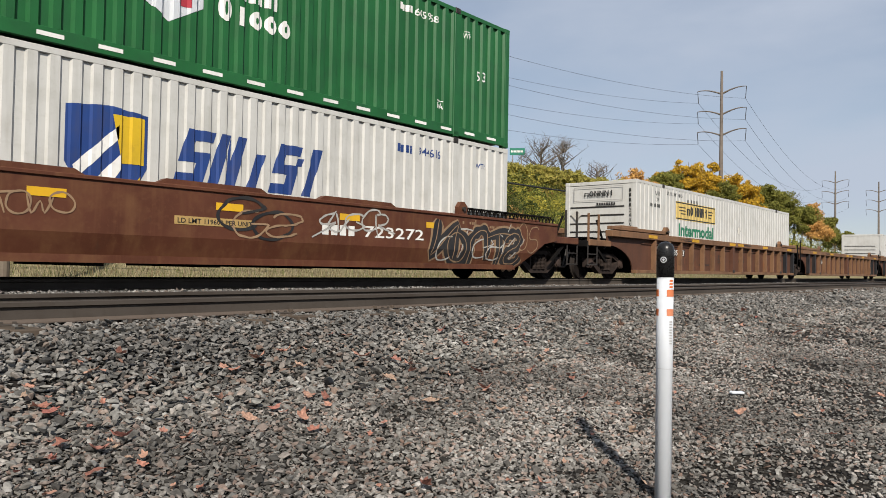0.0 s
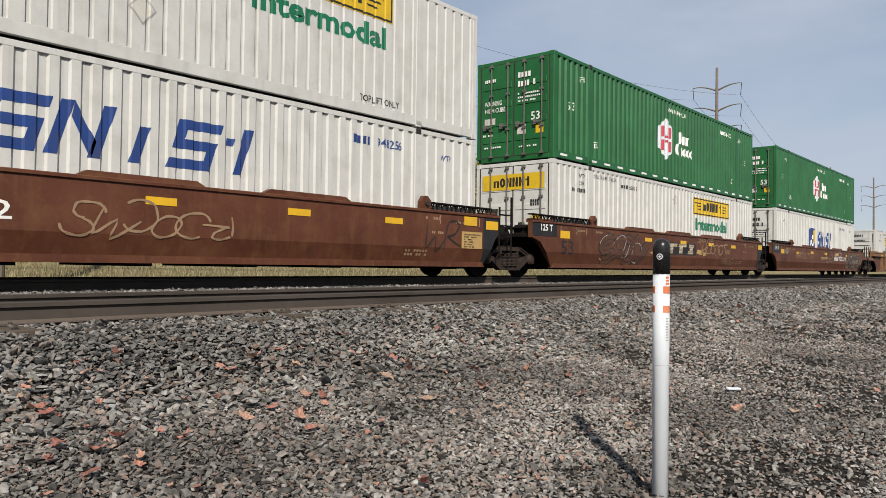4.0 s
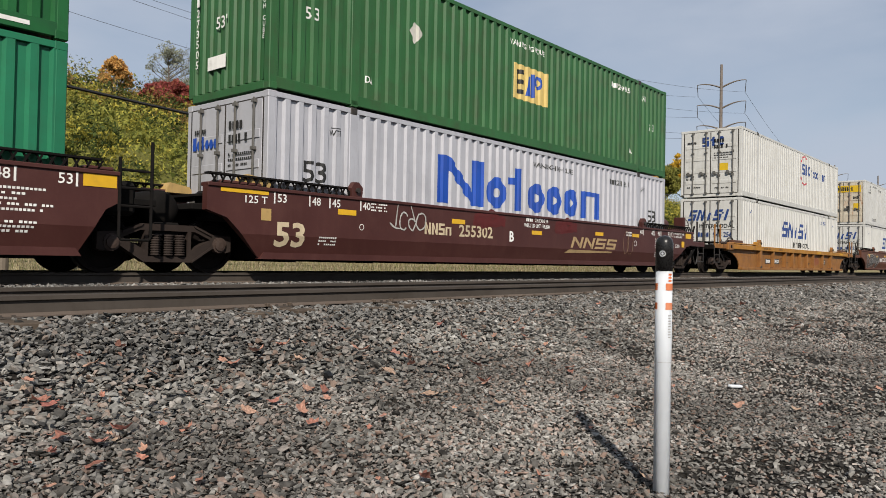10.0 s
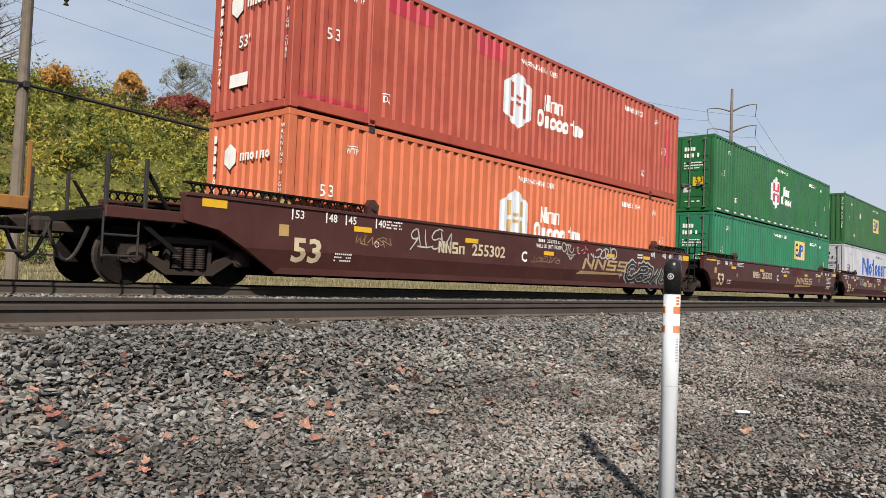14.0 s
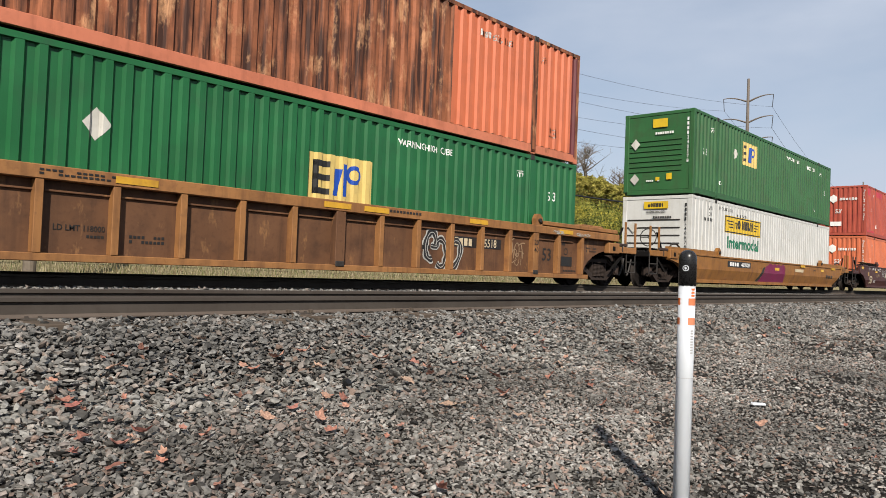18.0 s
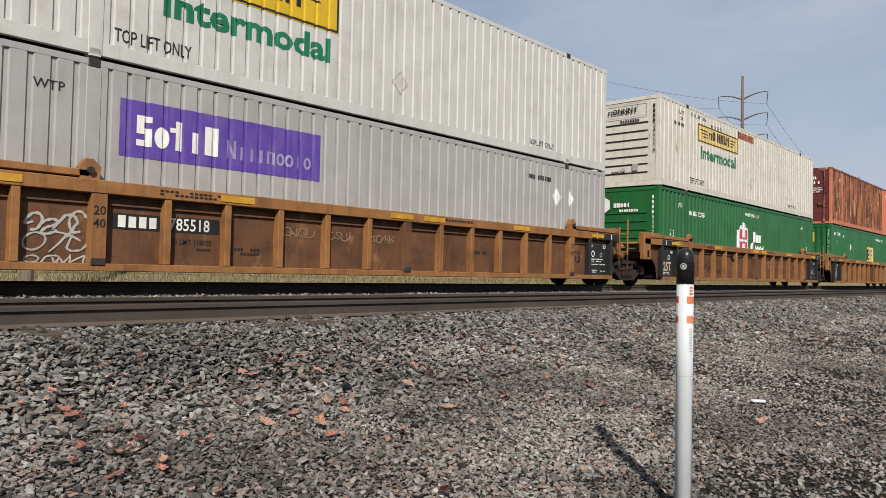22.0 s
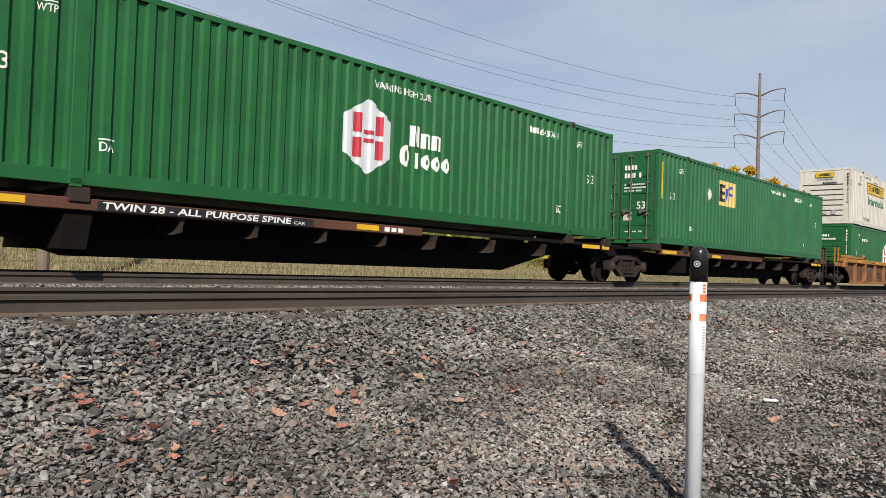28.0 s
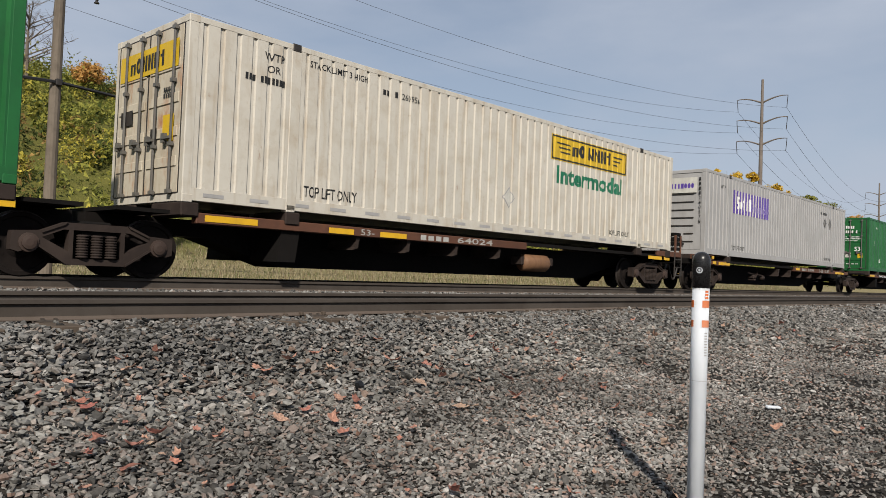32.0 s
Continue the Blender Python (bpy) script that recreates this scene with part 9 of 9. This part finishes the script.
power_pole()
wire("telephone_cable", "thick black cable sagging between poles", (7.0, 8.85, 4.88), (47.0, 8.85, 4.95), 0.55, 0.045, CABLE)
wire("telephone_cable", "thick black cable sagging between poles", (7.0, 8.85, 4.88), (-33.0, 8.85, 4.95), 0.55, 0.045, CABLE)


def pylon(x, y, base, height, label):
    p = empty("transmission_tower")
    tagged(p, label, "pylon")
    p.matrix_basis = pose(x, y, base, 0, 0, 96.0)
    bm = bmesh.new()
    tube(bm, (0, 0, 0), (0, 0, height), 0.45, 0.20, 10)
    part("mast", bm, STEEL_POLE, p)
    ends = []
    for z in (0.895, 0.795, 0.695):
        for s in (-1, 1):
            bm = bmesh.new()
            pts = [(s * 3.9 * i / 6, 0, height * z + 0.9 * math.sin(i / 6 * 1.9) - 0.2) for i in range(7)]
            pipe(bm, pts, 0.16, 6, 0.06)
            part("arm", bm, STEEL_POLE, p, "upswept steel arm")
            bm = bmesh.new()
            tube(bm, (s * 3.9, 0, pts[-1][2]), (s * 3.75, 0, pts[-1][2] - 2.0), 0.06, n=6)
            part("insulator", bm, IRON, p)
            ends.append(p.matrix_basis @ Vector((s * 3.75, 0, pts[-1][2] - 2.0)))
    ends.append(p.matrix_basis @ Vector((0, 0, height)))
    return ends


P1 = pylon(122.0, 33.0, -1.0, 34.6, "brown steel transmission mast with six upswept arms")
P2 = pylon(263.0, 48.0, -1.0, 34.6, "distant brown transmission mast with upswept arms")
pylon(295.0, 41.5, -1.0, 34.0, "far brown transmission mast with upswept arms")
P0 = [p + Vector((-89.8, 16.8, -1.06)) for p in P1]
for a, b in zip(P0[:6], P1[:6]):
    wire("power_line", "thin grey high-voltage wire sagging between masts", a, b, 2.83, 0.018, WIRE, 40, -0.6)
for a, b in zip(P1[:6], P2[:6]):
    wire("power_line", "thin grey high-voltage wire sagging between masts", a, b, 6.0, 0.022, WIRE, 30)


def marker_post():
    p = empty("marker_post")
    tagged(p, "white plastic cable marker post with black cap and orange bands", "marker post")
    p.location = POST_AT
    p.rotation_euler = (0, 0, 0)
    R = 0.0415
    bm = bmesh.new()
    lathe(bm, [(-0.3, R), (0.655, R), (0.657, R + 0.001), (1.145, R + 0.001)], "z", 32)
    part("tube", bm, POST_WHITE, p, smooth=True)
    bm = bmesh.new()
    lathe(bm, [(1.145, R + 0.0035), (1.29, R + 0.0035), (1.303, R), (1.315, R * 0.85), (1.324, R * 0.6), (1.329, R * 0.3), (1.331, 0.002)], "z", 32)
    part("cap", bm, POST_BLACK, p, "domed black cap", smooth=True)

    def patch(a0, a1, z0, z1, mat, name, lift=0.0025, n=8):
        bm = bmesh.new()
        prev = None
        for i in range(n + 1):
            a = radians(a0 + (a1 - a0) * i / n)
            c = (bm.verts.new(((R + lift) * math.cos(a), (R + lift) * math.sin(a), z0)), bm.verts.new(((R + lift) * math.cos(a), (R + lift) * math.sin(a), z1)))
            if prev:
                bm.faces.new((prev[0], c[0], c[1], prev[1]))
            prev = c
        part(name, bm, mat, p)
    # bearing of the viewer from the post
    v = math.degrees(math.atan2(EYE.y - POST_AT.y, EYE.x - POST_AT.x))
    for z in (1.045, 0.945):
        patch(v + 12, v + 75, z, z + 0.036, POST_ORANGE, "orange_band")
        patch(v - 85, v - 45, z, z + 0.036, POST_ORANGE, "orange_band")
    for i in range(3):
        patch(v + 30, v + 58, 1.09 + i * 0.016, 1.10 + i * 0.016, POST_ORANGE, "label_bar")
    patch(v - 70, v + 70, 0.672, 0.6738, GREY, "seam")
    for i in range(9):
        patch(v + 32, v + 55, 0.80 + i * 0.014, 0.806 + i * 0.014, GREY, "label_bar")
    ring = bmesh.new()
    flat_ring(ring, 0, 0, 0.016, 0.016, 0.005, 20)
    flat_poly(ring, [(-0.008, 0), (0, -0.008), (0.008, 0), (0, 0.008)])
    for q in ring.verts:
        a = radians(v - 12) + q.co.x / (R + 0.0035)
        q.co = Vector(((R + 0.0055) * math.cos(a), (R + 0.0055) * math.sin(a), 1.235 + q.co.z))
    part("emblem", ring, POST_WHITE, p, "small white ring emblem")


marker_post()


def road_sign():
    s = empty("road_sign")
    x, y, z = at_az(1.42, 0.275, 48)
    tagged(s, "green rectangular road sign on posts above the trees", "road sign")
    s.matrix_basis = pose(x, y, ground_z(x, y) - 0.2, 0, 0, -54)
    h = z - ground_z(x, y) + 0.2
    bm = bmesh.new()
    box(bm, -0.85, 0.85, -0.03, 0.03, h - 0.45, h + 0.35, 0.01)
    part("panel", bm, SIGN_GREEN, s)
    for a in (-0.5, 0.5):
        bm = bmesh.new()
        box(bm, a - 0.05, a + 0.05, 0.03, 0.13, 0, h)
        part("post", bm, STEEL_POLE, s)
    bm = bmesh.new()
    bars(bm, -0.7, h - 0.15, 9, 1.4, 0.25)
    for v in bm.verts:
        v.co.y = -0.036
    part("lettering", bm, LETTER, s)


road_sign()


def litter():
    bm = bmesh.new()
    box(bm, -0.075, 0.075, -0.022, 0.022, 0.0, 0.022, 0.006)
    me = bpy.data.meshes.new("plastic_scrap")
    bm.to_mesh(me)
    bm.free()
    me.materials.append(POST_WHITE)
    ob = tagged(new("plastic_scrap", me), "small white plastic scrap on the gravel", "litter")
    ob.matrix_basis = pose(6.85, -9.57, ground_z(6.85, -9.57) + 0.03, 5, 4, -25)
    bm = bmesh.new()
    bmesh.ops.create_icosphere(bm, subdivisions=2, radius=0.038)
    for v in bm.verts:
        v.co *= 1 + 0.25 * noise.noise(v.co * 30)
    me = bpy.data.meshes.new("black_rock")
    bm.to_mesh(me)
    bm.free()
    me.materials.append(POST_BLACK)
    ob = tagged(new("black_rock", me), "black coal-like lump among the grey stones", "rock")
    ob.location = (3.74, -7.58, ground_z(3.74, -7.58) + 0.07)


litter()


def motions():
    marks = [0.5 * i for i in range(65)]
    for ob, x, z in MOVING:
        walk(ob, [(t, pose(x + run(t), 0, z)) for t in marks])
    beats = [i / 30 for i in range(961)]
    for k, sx in enumerate((-1, 1)):
        first = WHEELS[k][0]
        walk(first, [(t, pose(sx * 0.90, 0, WHEEL_R, 0, math.degrees(run(t) / WHEEL_R), 0)) for t in beats])
        for w in WHEELS[k][1:]:
            w.rotation_mode = "QUATERNION"
            w.animation_data_create().action = first.animation_data.action
            w.animation_data.action_slot = first.animation_data.action_slot


motions()
